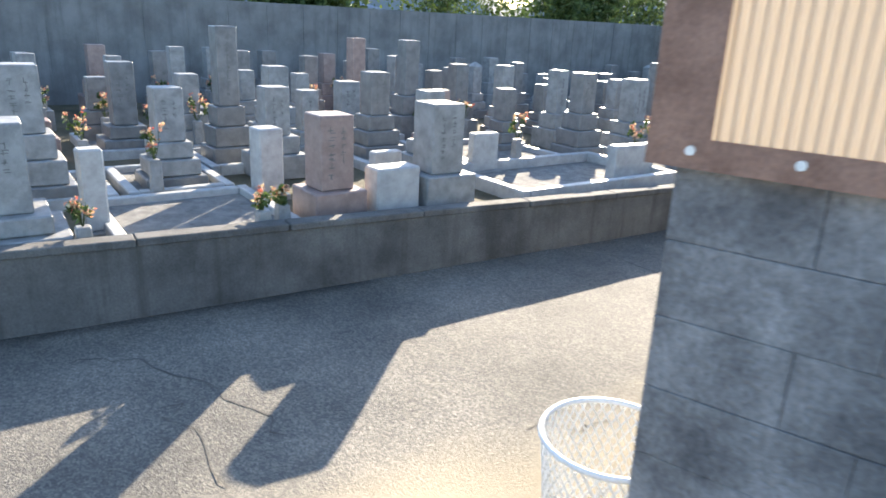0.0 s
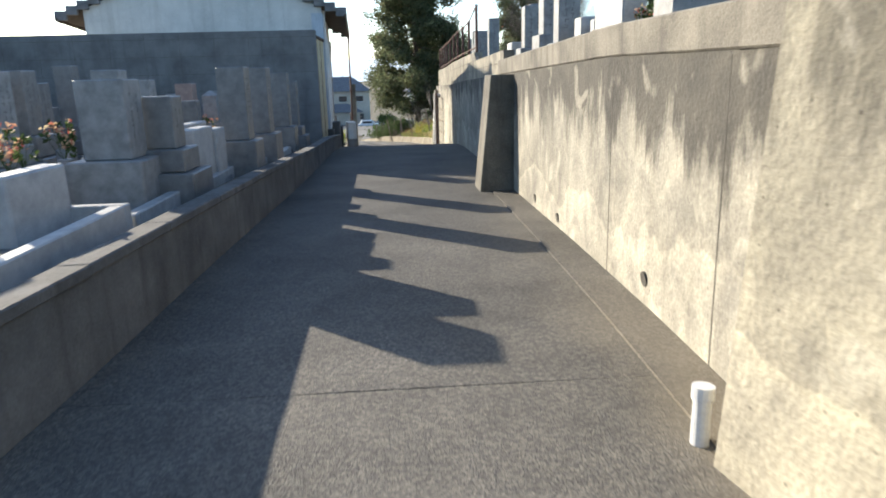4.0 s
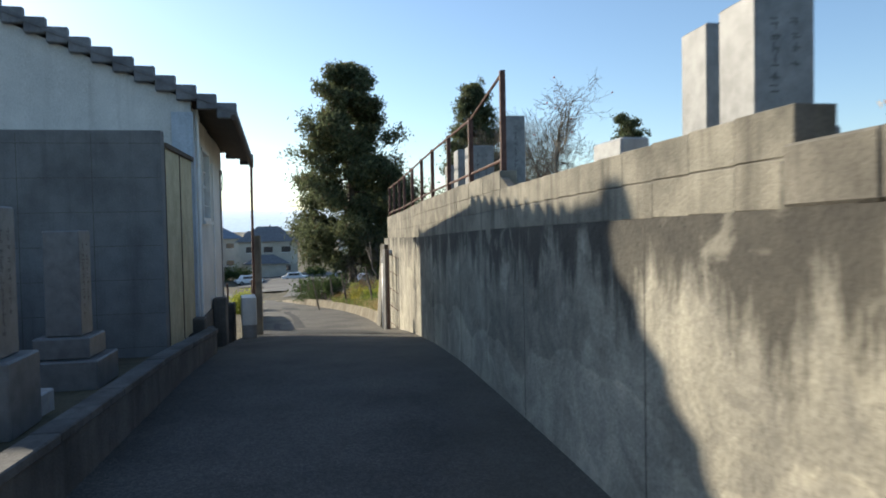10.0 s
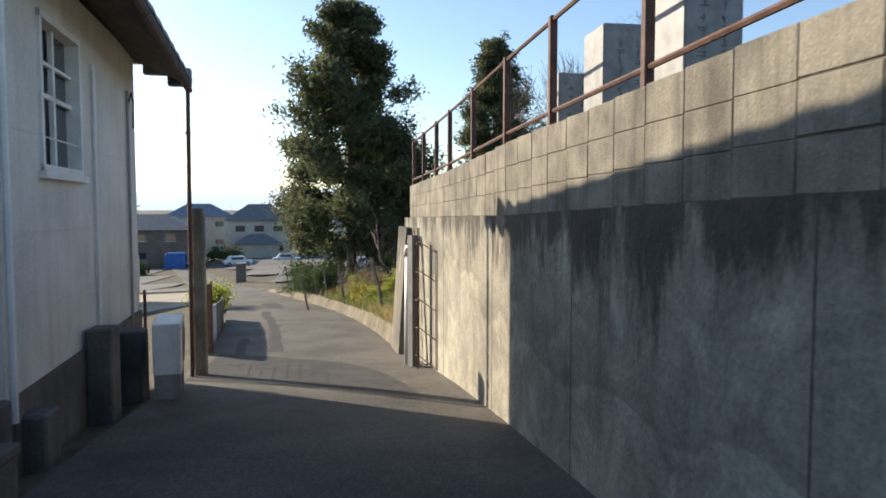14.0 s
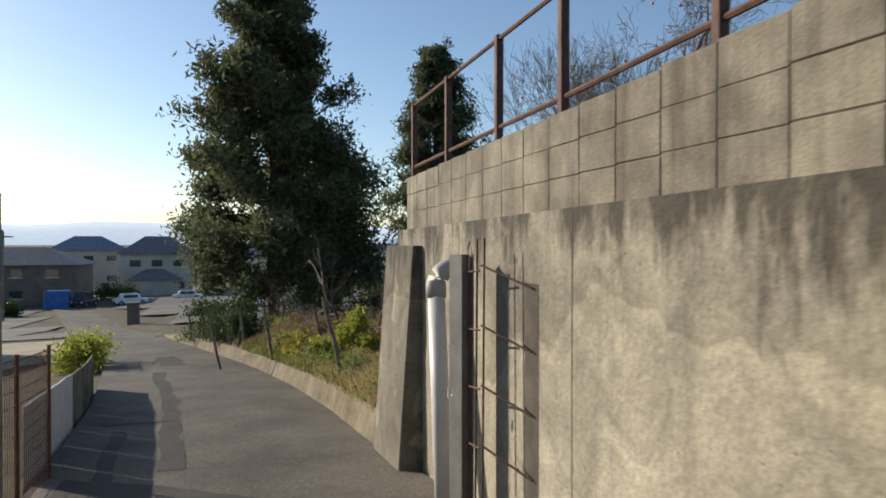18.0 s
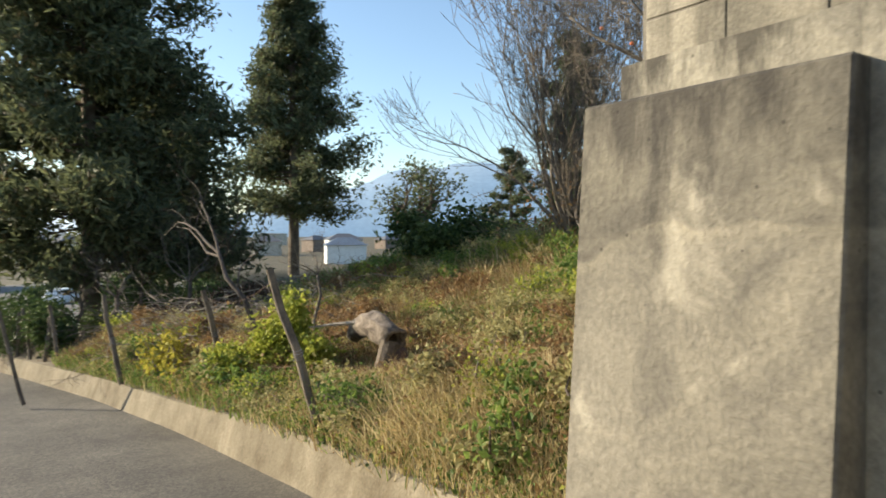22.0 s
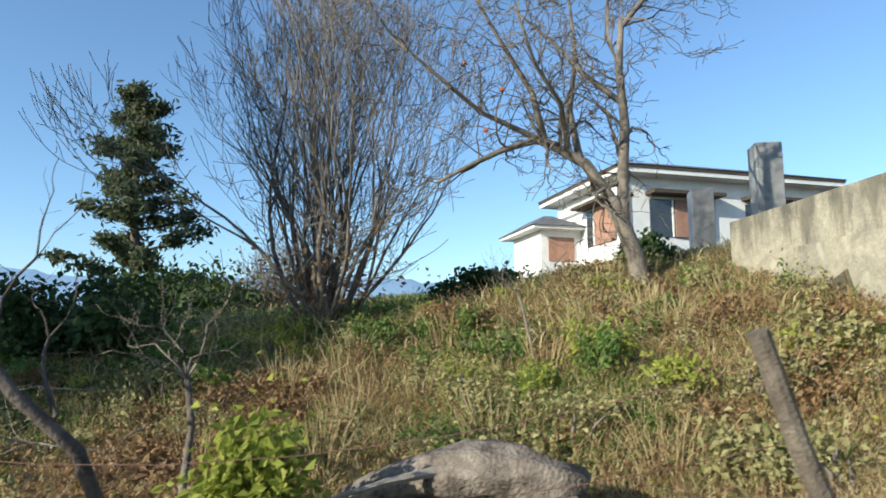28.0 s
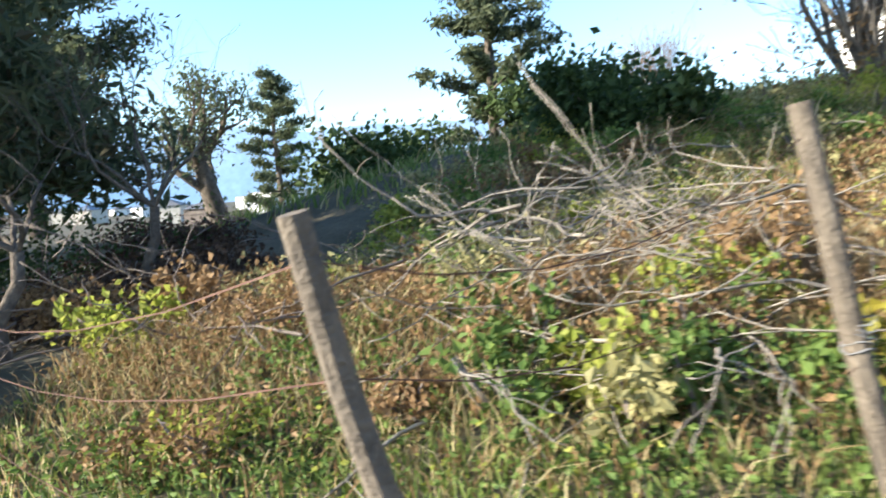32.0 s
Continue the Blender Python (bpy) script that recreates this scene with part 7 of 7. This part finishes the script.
for k, (x, y, sx, sy, sz) in enumerate(((0.4, 48.2, 1.4, 1.4, 0.9), (-1.6, 44.3, 0.5, 1.2, 0.7))):
    leafy_clump(x, y, hill_z(x, y), (sx, sy, sz), 4200, M_leaf, 160 + k, "dark green undergrowth below the cypress trees", leaf=0.085)

# bramble coloured dark to stand for the tree shade on the slope here
for k, (x, y, sx, sy, sz) in enumerate(((0.85, 45.1, 0.8, 0.6, 0.5), (0.75, 44.3, 0.6, 0.5, 0.42), (1.5, 44.3, 0.7, 0.6, 0.45), (2.4, 45.4, 0.9, 0.8, 0.5), (3.3, 47.2, 1.2, 1.0, 0.6))):
    leafy_clump(x, y, hill_z(x, y) - 0.03, (sx, sy, sz), 2400, M_bramble, 170 + k, "withered bramble coloured dark for tree shade, behind the cut branches", leaf=0.06, name="bramble_mound")


def gnarled_tree():
    x, y = 15.5, 57.6
    rng = random.Random(81)
    g = empty("gnarled_tree", pose(x, y, hill_z(x, y) - 0.3), "dark gnarled tree with ragged clumps of leaves", "tree")
    limbs, tips = Limbs(), []
    limbs.add([(0, 0, -0.3), (0.2, 0, 1.4), (-0.2, 0.1, 2.8), (-0.5, 0.2, 3.9)], [0.5, 0.42, 0.34, 0.24], 9)
    for a in (0.2, 1.4, 2.6, 3.7, 4.9, 5.7):
        grow(limbs, (-0.2, 0.1, 2.7) if a < 3 else (-0.5, 0.2, 3.8), (math.cos(a) * 0.75, math.sin(a) * 0.75, 1), 1.4, 0.2, 3, rng, tips, spread=0.75, lift=0.12)
    limbs.object("trunk", M_bark, g)
    pts = [(p.x + rng.gauss(0, 0.28), p.y + rng.gauss(0, 0.28), p.z + rng.gauss(0, 0.25)) for p in tips for _ in range(8)]
    ob = new("crown", leaf_mesh("crown", pts, M_needle, 0.17, rng))
    ob.parent = g


gnarled_tree()
clumped_pine(14.6, 46.4, hill_z(14.6, 46.4) - 0.3, 7.4, 91, "ragged dark pine on the crest of the slope", reach=2.1)
clumped_pine(24.5, 62, hill_z(24.5, 62) - 0.4, 8.8, 92, "small dark conifer at the edge of the slope", reach=2.6)


# ---- the house above the bank ----
def hill_house():
    """Local: the corner towards the lane is the origin, x runs along the bank side, y back along the garden side."""
    g = empty("hill_house", pose(27.9, 31.3, 0, 0, 0, 23.5), "white plastered house with a dark hipped roof above the bank", "house")
    w, d, z0, ze = 7.2, 10.6, 1.2, 7.75
    part("wall", boxed(0, w, -d, 0, z0, ze), M_white_house, g)
    part("soffit", boxed(-0.75, w + 0.75, -d - 0.75, 0.75, ze, ze + 0.2), M_white_house, g)
    part("fascia", boxed(-0.8, w + 0.8, -d - 0.8, 0.8, ze + 0.202, ze + 0.34), M_wood_dark, g, "dark weathered eave fascia")
    part("roof", boxed(-0.85, w + 0.85, -d - 0.85, 0.85, ze + 0.342, ze + 1.45, top=(3.4, 3.4)), M_rooftile, g, "dark tiled hipped roof")
    part("corner_post", boxed(-0.04, 0.14, -0.14, 0.04, z0, ze - 0.002), M_grey_metal, g)
    part("band", boxed(-0.06, w, 0.001, 0.05, 6.85, 7.0), M_grey_metal, g)
    part("canopy", boxed(-0.8, -0.002, -4.6, -0.9, 6.9, 7.05), M_wood_dark, g)
    part("canopy", boxed(-0.8, -0.002, -9.8, -6.0, 6.9, 7.05), M_wood_dark, g)
    part("canopy", boxed(0.7, 4.1, 0.052, 0.8, 6.86, 7.0), M_wood_dark, g)
    for y0, y1 in ((-4.4, -1.1), (-9.6, -6.2)):
        wn_ = part("window", boxed(-0.05, -0.001, y0, y1, 5.05, 6.75), M_glass, g)
        part("shutter", boxed(-0.12, -0.055, y0, y0 + (y1 - y0) * 0.62, 5.05, 6.75), M_shutter, wn_, "closed brown shutter")
        part("frame", boxed(-0.1, -0.052, y0 + (y1 - y0) * 0.64, y0 + (y1 - y0) * 0.64 + 0.08, 5.05, 6.75), M_white_house, wn_)
    wn_ = part("window", boxed(1.0, 3.8, 0.001, 0.05, 5.0, 6.75), M_glass, g)
    part("shutter", boxed(1.0, 2.9, 0.055, 0.12, 5.0, 6.75), M_shutter, wn_, "closed brown shutter")
    part("frame", boxed(3.0, 3.08, 0.052, 0.1, 5.0, 6.75), M_white_house, wn_)
    annex = part("annex_wall", boxed(4.6, 8.2, 0.002, 2.2, z0, 5.95), M_white_house, g)
    part("annex_soffit", boxed(4.0, 8.8, 0.003, 2.8, 5.952, 6.1), M_white_house, annex)
    part("annex_roof", boxed(3.9, 8.9, 0.004, 2.9, 6.102, 6.8, top=(1.4, 1.2)), M_rooftile, annex)
    part("annex_window", boxed(4.54, 4.599, 0.4, 1.8, 4.4, 5.6), M_shutter, annex, "brown shuttered window")


M_white_house = material("white_plaster", ((0.66, 0.65, 0.62), (0.78, 0.77, 0.74)), 0.9, scale=1.0, fine=30, bump=0.1)
M_shutter = material("brown_shutter", ((0.28, 0.15, 0.10), (0.38, 0.22, 0.15)), 0.7, scale=3, bump=0.1)
hill_house()
for x, y, h, mat_ in ((8.8, 31.5, 2.05, M_granite), (10.8, 32.1, 1.75, M_granite_dark)):
    gravestone(x, y, 1.45, 0.42, h, h * 0.75, mat_, tiers=1, label="rough dark memorial pillar behind the return wall", written="")


# ---- the valley: town, road end, hills ----
def town_house(x, y, z, w, d, h, rise, turn, wall, roof, storeys=2, label="two-storey house with a dark tiled roof", win=True):
    g = empty("town_house", pose(x, y, z, 0, 0, turn), label, "house", "town houses")
    part("wall", boxed(-w / 2, w / 2, -d / 2, d / 2, -0.6, h), wall, g)
    b = bmesh.new()
    o = 0.6
    v = [b.verts.new(p) for p in ((-w / 2 - o, -d / 2 - o, h - 0.1), (w / 2 + o, -d / 2 - o, h - 0.1), (w / 2 + o, d / 2 + o, h - 0.1), (-w / 2 - o, d / 2 + o, h - 0.1), (-w * 0.18, 0, h + rise), (w * 0.18, 0, h + rise))]
    for f in ((0, 1, 5, 4), (1, 2, 5), (2, 3, 4, 5), (3, 0, 4), (3, 2, 1, 0)):
        b.faces.new([v[i] for i in f])
    part("roof", b, roof, g)
    if win:
        for s in range(storeys):
            for k in (-0.3, 0.0, 0.3):
                zc = h * (s + 0.55) / storeys
                wdw = part("window", boxed(k * w - 0.75, k * w + 0.75, -d / 2 - 0.04, -d / 2 + 0.02, zc - 0.5, zc + 0.5), M_glass, g)
                part("sill", boxed(k * w - 0.85, k * w + 0.85, -d / 2 - 0.1, -d / 2 - 0.041, zc - 0.58, zc - 0.5), M_white_house, wdw)
    return g


M_beige = material("beige_render", ((0.40, 0.37, 0.31), (0.52, 0.48, 0.41)), 0.9, scale=0.6, fine=20, bump=0.1)
M_brown = material("brown_cladding", ((0.14, 0.11, 0.09), (0.21, 0.17, 0.14)), 0.85, scale=0.8, fine=20, bump=0.1)
M_roof_blue = material("blue_grey_tiles", ((0.10, 0.13, 0.17), (0.17, 0.21, 0.26)), 0.55, scale=2, fine=20, bump=0.15)
town_house(-11.6, 138, -7, 10, 8, 6.6, 2.6, 3, M_beige, M_rooftile, label="beige two-storey house with a dark roof at the road end")
part_house = town_house(-11.6, 132.5, -7, 6.5, 4, 2.9, 1.4, 3, M_beige, M_rooftile, 1, "low porch wing with a dark roof", win=False)
town_house(-27, 128, -7, 14, 9, 5.4, 2.2, -4, M_brown, M_rooftile, label="dark two-storey house with a low roof")
town_house(-42, 110, -6.8, 13, 9, 4.6, 2.0, 8, M_brown, M_rooftile, 1, "dark low house with a broad roof")
town_house(-25, 160, -7, 12, 9, 7.0, 2.4, 10, M_beige, M_roof_blue, label="two-storey house with a blue-grey roof")
town_house(-44, 150, -7, 16, 10, 6.4, 2.4, -8, M_beige, M_rooftile, label="pale two-storey house behind the yards")
town_house(-38, 84, -6, 11, 8, 4.2, 1.8, 15, M_beige, M_roof_blue, 1, "low store house with a blue-grey roof")
town_house(-30, 7, 0.2, 9, 14, 2.9, 2.2, 4, M_brown, M_roof_blue, 1, "house with a blue-grey tiled roof behind the graveyard")
trng = random.Random(101)
for k in range(70):
    ang = radians(trng.uniform(-12, 100))
    dist = trng.uniform(170, 620)
    x, y = math.sin(ang) * dist, 30 + math.cos(ang) * dist
    big = trng.random() < 0.12
    town_house(x, y, -7.4, trng.uniform(9, 15) * (1.7 if big else 1), trng.uniform(8, 10), (9 if big else trng.uniform(4.5, 6.5)), 0.3 if big else 2.0, trng.uniform(-40, 40), trng.choice([M_beige, M_white_house, M_white_house, M_brown]), trng.choice([M_rooftile, M_roof_blue, M_rooftile]), label="small house of the valley town", win=False)


def car(x, y, z, turn, paint, tall=1.45, long=4.0, label="white small car parked at the road end"):
    g = empty("parked_car", pose(x, y, z, 0, 0, turn), label, "car", "parked cars")
    b = bmesh.new()
    box(b, -long / 2, long / 2, -0.8, 0.8, 0.28, 0.85, bevel=0.08)
    part("body", b, paint, g)
    part("cabin", boxed(-long * 0.36, long * 0.3, -0.74, 0.74, 0.845, tall, bevel=0.06, top=(0.35, 0.1)), paint, g)
    for sy in (-1, 1):
        part("side_window", boxed(-long * 0.24, long * 0.18, sy * 0.70 - 0.03, sy * 0.70 + 0.03, 0.95, tall - 0.15), M_glass, g)
    part("windscreen", boxed(long * 0.2, long * 0.24, -0.6, 0.6, 0.95, tall - 0.18), M_glass, g)
    for sx in (-1, 1):
        part("bumper", boxed(sx * long / 2 - 0.06, sx * long / 2 + 0.06, -0.78, 0.78, 0.3, 0.5, bevel=0.02), M_black, g)
        for sy in (-1, 1):
            part("lamp", boxed(sx * long / 2 - 0.03, sx * long / 2 + 0.02, sy * 0.62 - 0.12, sy * 0.62 + 0.12, 0.6, 0.74), M_white_plastic, g)
            wh = part("wheel", tubed([(sx * long * 0.31, sy * 0.68, 0.3), (sx * long * 0.31, sy * 0.82, 0.3)], 0.3, sides=16), M_black, g)
            part("rim", tubed([(sx * long * 0.31, sy * 0.81, 0.3), (sx * long * 0.31, sy * 0.835, 0.3)], 0.18, sides=12), M_grey_metal, wh)


M_car_white = material("white_car_paint", ((0.66, 0.66, 0.66), (0.72, 0.72, 0.72)), 0.25, bump=0)
M_car_dark = material("dark_car_paint", ((0.03, 0.035, 0.04), (0.05, 0.055, 0.06)), 0.25, bump=0)
M_blue = material("blue_tarpaulin", ((0.02, 0.10, 0.34), (0.04, 0.15, 0.42)), 0.5, scale=2, bump=0.1)
car(-13.2, 118, road_z(118) + 0.02, 20, M_car_white)
car(-18.3, 117, road_z(117) + 0.02, 75, M_car_dark, tall=1.9, label="dark van parked at the road end")
car(-6.6, 124, road_z(124), 5, M_car_white)
car(2.5, 96, ground_z(2.5, 96), 60, M_car_white)
car(6, 98, ground_z(6, 98), 70, M_car_dark)
bb = empty("covered_stack", pose(-21, 116, road_z(116)), "stack covered with a blue tarpaulin", "stack")
part("tarpaulin", boxed(-1.4, 1.4, -1, 1, -0.2, 2.1, bevel=0.12, top=(0.15, 0.1)), M_blue, bb)


def pole(x, y, z, h):
    g = empty("utility_pole", pose(x, y, z), "slim concrete utility pole with a crossarm", "pole", "utility poles")
    part("mast", tubed([(0, 0, -0.5), (0, 0, h)], [0.17, 0.11], sides=8), M_block, g)
    part("crossarm", boxed(-0.9, 0.9, -0.05, 0.05, h - 0.7, h - 0.6), M_wood_dark, g)


for x, y, h in ((-21.5, 96, 8.5), (-33, 140, 10), (-14, 175, 10), (-46, 120, 10), (6, 190, 10), (-60, 170, 11)):
    pole(x, y, ground_z(x, y), h)
gp = empty("gate_pillar", pose(-8.6, 80, road_z(80)), "short brick gate pillar at the lane's bend", "pillar")
part("pillar", boxed(-0.4, 0.4, -0.4, 0.4, -0.3, 1.7, bevel=0.03), M_brown, gp)
part("cap", boxed(-0.48, 0.48, -0.48, 0.48, 1.701, 1.85, bevel=0.02), M_block, gp)
leafy_clump(-5.9, 43.5, ground_z(-5.9, 43.5), (0.8, 1.5, 0.9), 3000, M_leaf_lime, 111, "bright green hedge beside the lane", leaf=0.1)
lot = part("yard_wall", boxed(-10.4, -10.2, 33, 52, -2.6, -0.75), M_white_house)
tagged(lot, "low white wall across the sandy yard", "wall")
M_yard = material("sandy_yard", ((0.30, 0.26, 0.19), (0.42, 0.37, 0.28)), 0.95, scale=0.5, fine=30, bump=0.3)
verts = [(x, y, ground_z(x, y) + 0.03) for y in range(29, 60, 3) for x in range(-40, -4, 4)]
tagged(new("pavement_yard", mesh_from("pavement_yard", [(x if i % 9 != 8 else lerp(LEFT, verts[i][1]) - 0.3, y, z) for i, (x, y, z) in enumerate(verts)], [(j * 9 + i, j * 9 + i + 1, (j + 1) * 9 + i + 1, (j + 1) * 9 + i) for j in range(10) for i in range(8)], M_yard)), "bare sandy yard beyond the fence", "yard", kind="structure")


M_lot = material("dusty_asphalt_lot", ((0.10, 0.098, 0.092), (0.17, 0.165, 0.15)), 0.9, scale=0.25, fine=20, bump=0.2)
lot_y = [62, 70, 78, 84, 92, 100, 108, 116, 124, 132, 139]
lot_v = [(x, y, ground_z(x, y) + 0.06) for y in lot_y for x in range(-62, 27, 4)]
lot_n = len(range(-62, 27, 4))
tagged(new("pavement_lot", mesh_from("pavement_lot", lot_v, [(j * lot_n + i, j * lot_n + i + 1, (j + 1) * lot_n + i + 1, (j + 1) * lot_n + i) for j in range(len(lot_y) - 1) for i in range(lot_n - 1)
                                                             if not (lerp(LEFT, lot_y[j]) - 4.5 < -62 + 4 * i < lerp(RIGHT, lot_y[j]) + 1.5)], M_lot)), "grey dusty lot and yards below the lane", "yard", kind="structure")
hrng = random.Random(77)
for k, (x, y) in enumerate(((-30, 121), (-38, 118), (-46, 104), (-16, 128), (-3, 126), (5, 118), (12, 112), (-52, 96), (-24, 104), (9, 100), (16, 104), (22, 118), (2, 108), (-2, 88), (6, 86), (13, 90))):
    leafy_clump(x, y, ground_z(x, y), (hrng.uniform(1.8, 3.4), hrng.uniform(1.4, 2.6), hrng.uniform(1.2, 2.6)), 1800, M_leaf, 800 + k, "dark garden hedge among the houses", leaf=0.3, name="garden_hedge")


def ridge(name, radius, a0, a1, height, seed, mat, label, base=-12, n=120, rough_=0.35):
    verts, faces = [], []
    for i in range(n + 1):
        a = radians(a0 + (a1 - a0) * i / n)
        edge = min(1, 6 * min(i, n - i) / n)
        h = height(a0 + (a1 - a0) * i / n) * edge * (1 + rough_ * noise.noise(Vector((i * 0.09, seed, 0))) + 0.06 * noise.noise(Vector((i * 0.7, seed, 4))))
        x, y = math.sin(a), math.cos(a)
        verts += [(x * radius, 20 + y * radius, base), (x * radius * 1.05, 20 + y * radius * 1.05, base + h * 0.6), (x * radius * 1.16, 20 + y * radius * 1.16, base + h), (x * radius * 1.4, 20 + y * radius * 1.4, base - 5)]
    for i in range(n):
        for j in range(3):
            faces.append((4 * i + j, 4 * i + j + 1, 4 * i + 5 + j, 4 * i + 4 + j))
    tagged(new(name, mesh_from(name, verts, faces, mat, smooth=True)), label, "hills", kind="structure")


# distance haze is put into the hills as bluish colour and emission
def hazy(name, colour, haze_glow):
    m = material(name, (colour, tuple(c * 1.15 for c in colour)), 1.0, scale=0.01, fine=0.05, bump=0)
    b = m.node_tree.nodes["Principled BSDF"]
    b.inputs["Emission Color"].default_value = (*haze_glow, 1)
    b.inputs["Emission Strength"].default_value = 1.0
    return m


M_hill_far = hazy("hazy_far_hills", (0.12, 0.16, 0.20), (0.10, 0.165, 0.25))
M_hill_pale = hazy("pale_hazy_hills", (0.2, 0.24, 0.28), (0.42, 0.50, 0.58))
M_hill_near = hazy("hazy_wooded_hill", (0.035, 0.05, 0.05), (0.02, 0.03, 0.045))
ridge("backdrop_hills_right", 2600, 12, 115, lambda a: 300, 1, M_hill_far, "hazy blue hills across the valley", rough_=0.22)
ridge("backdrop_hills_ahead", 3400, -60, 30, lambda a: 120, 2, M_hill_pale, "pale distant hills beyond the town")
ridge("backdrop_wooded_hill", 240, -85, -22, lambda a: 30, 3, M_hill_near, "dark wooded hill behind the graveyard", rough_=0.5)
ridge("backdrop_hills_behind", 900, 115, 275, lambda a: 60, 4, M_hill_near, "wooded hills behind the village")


# ---- trees beyond the graveyard ----
for k, (x, y, sx, sy, sz) in enumerate(((-19.5, 3.5, 1.6, 2.2, 3.6), (-22, 9.5, 2.2, 2.6, 4.2), (-24, 24, 3, 4, 5.2), (-30, 32, 5, 5, 7.5), (-38, 27, 5, 5, 8.5), (-21, -3.5, 1.6, 2.0, 3.3))):
    leafy_clump(x, y, 0.2, (sx, sy, sz), 5200, M_leaf, 400 + k, "dark evergreen tree behind the graveyard wall", leaf=0.3, name="evergreen_tree")
wires2 = empty("power_line", pose(0, 0, 0), "thin overhead power lines between utility poles", "wires")
for k in range(4):
    part("cable", tubed([(-70, 18 + 6 * k, 8.6 + 0.5 * k), (-48, 12 + 10 * k, 7.7 + 0.5 * k), (-28, 8 + 13 * k, 7.9 + 0.5 * k)], 0.018, sides=4), M_black, wires2)
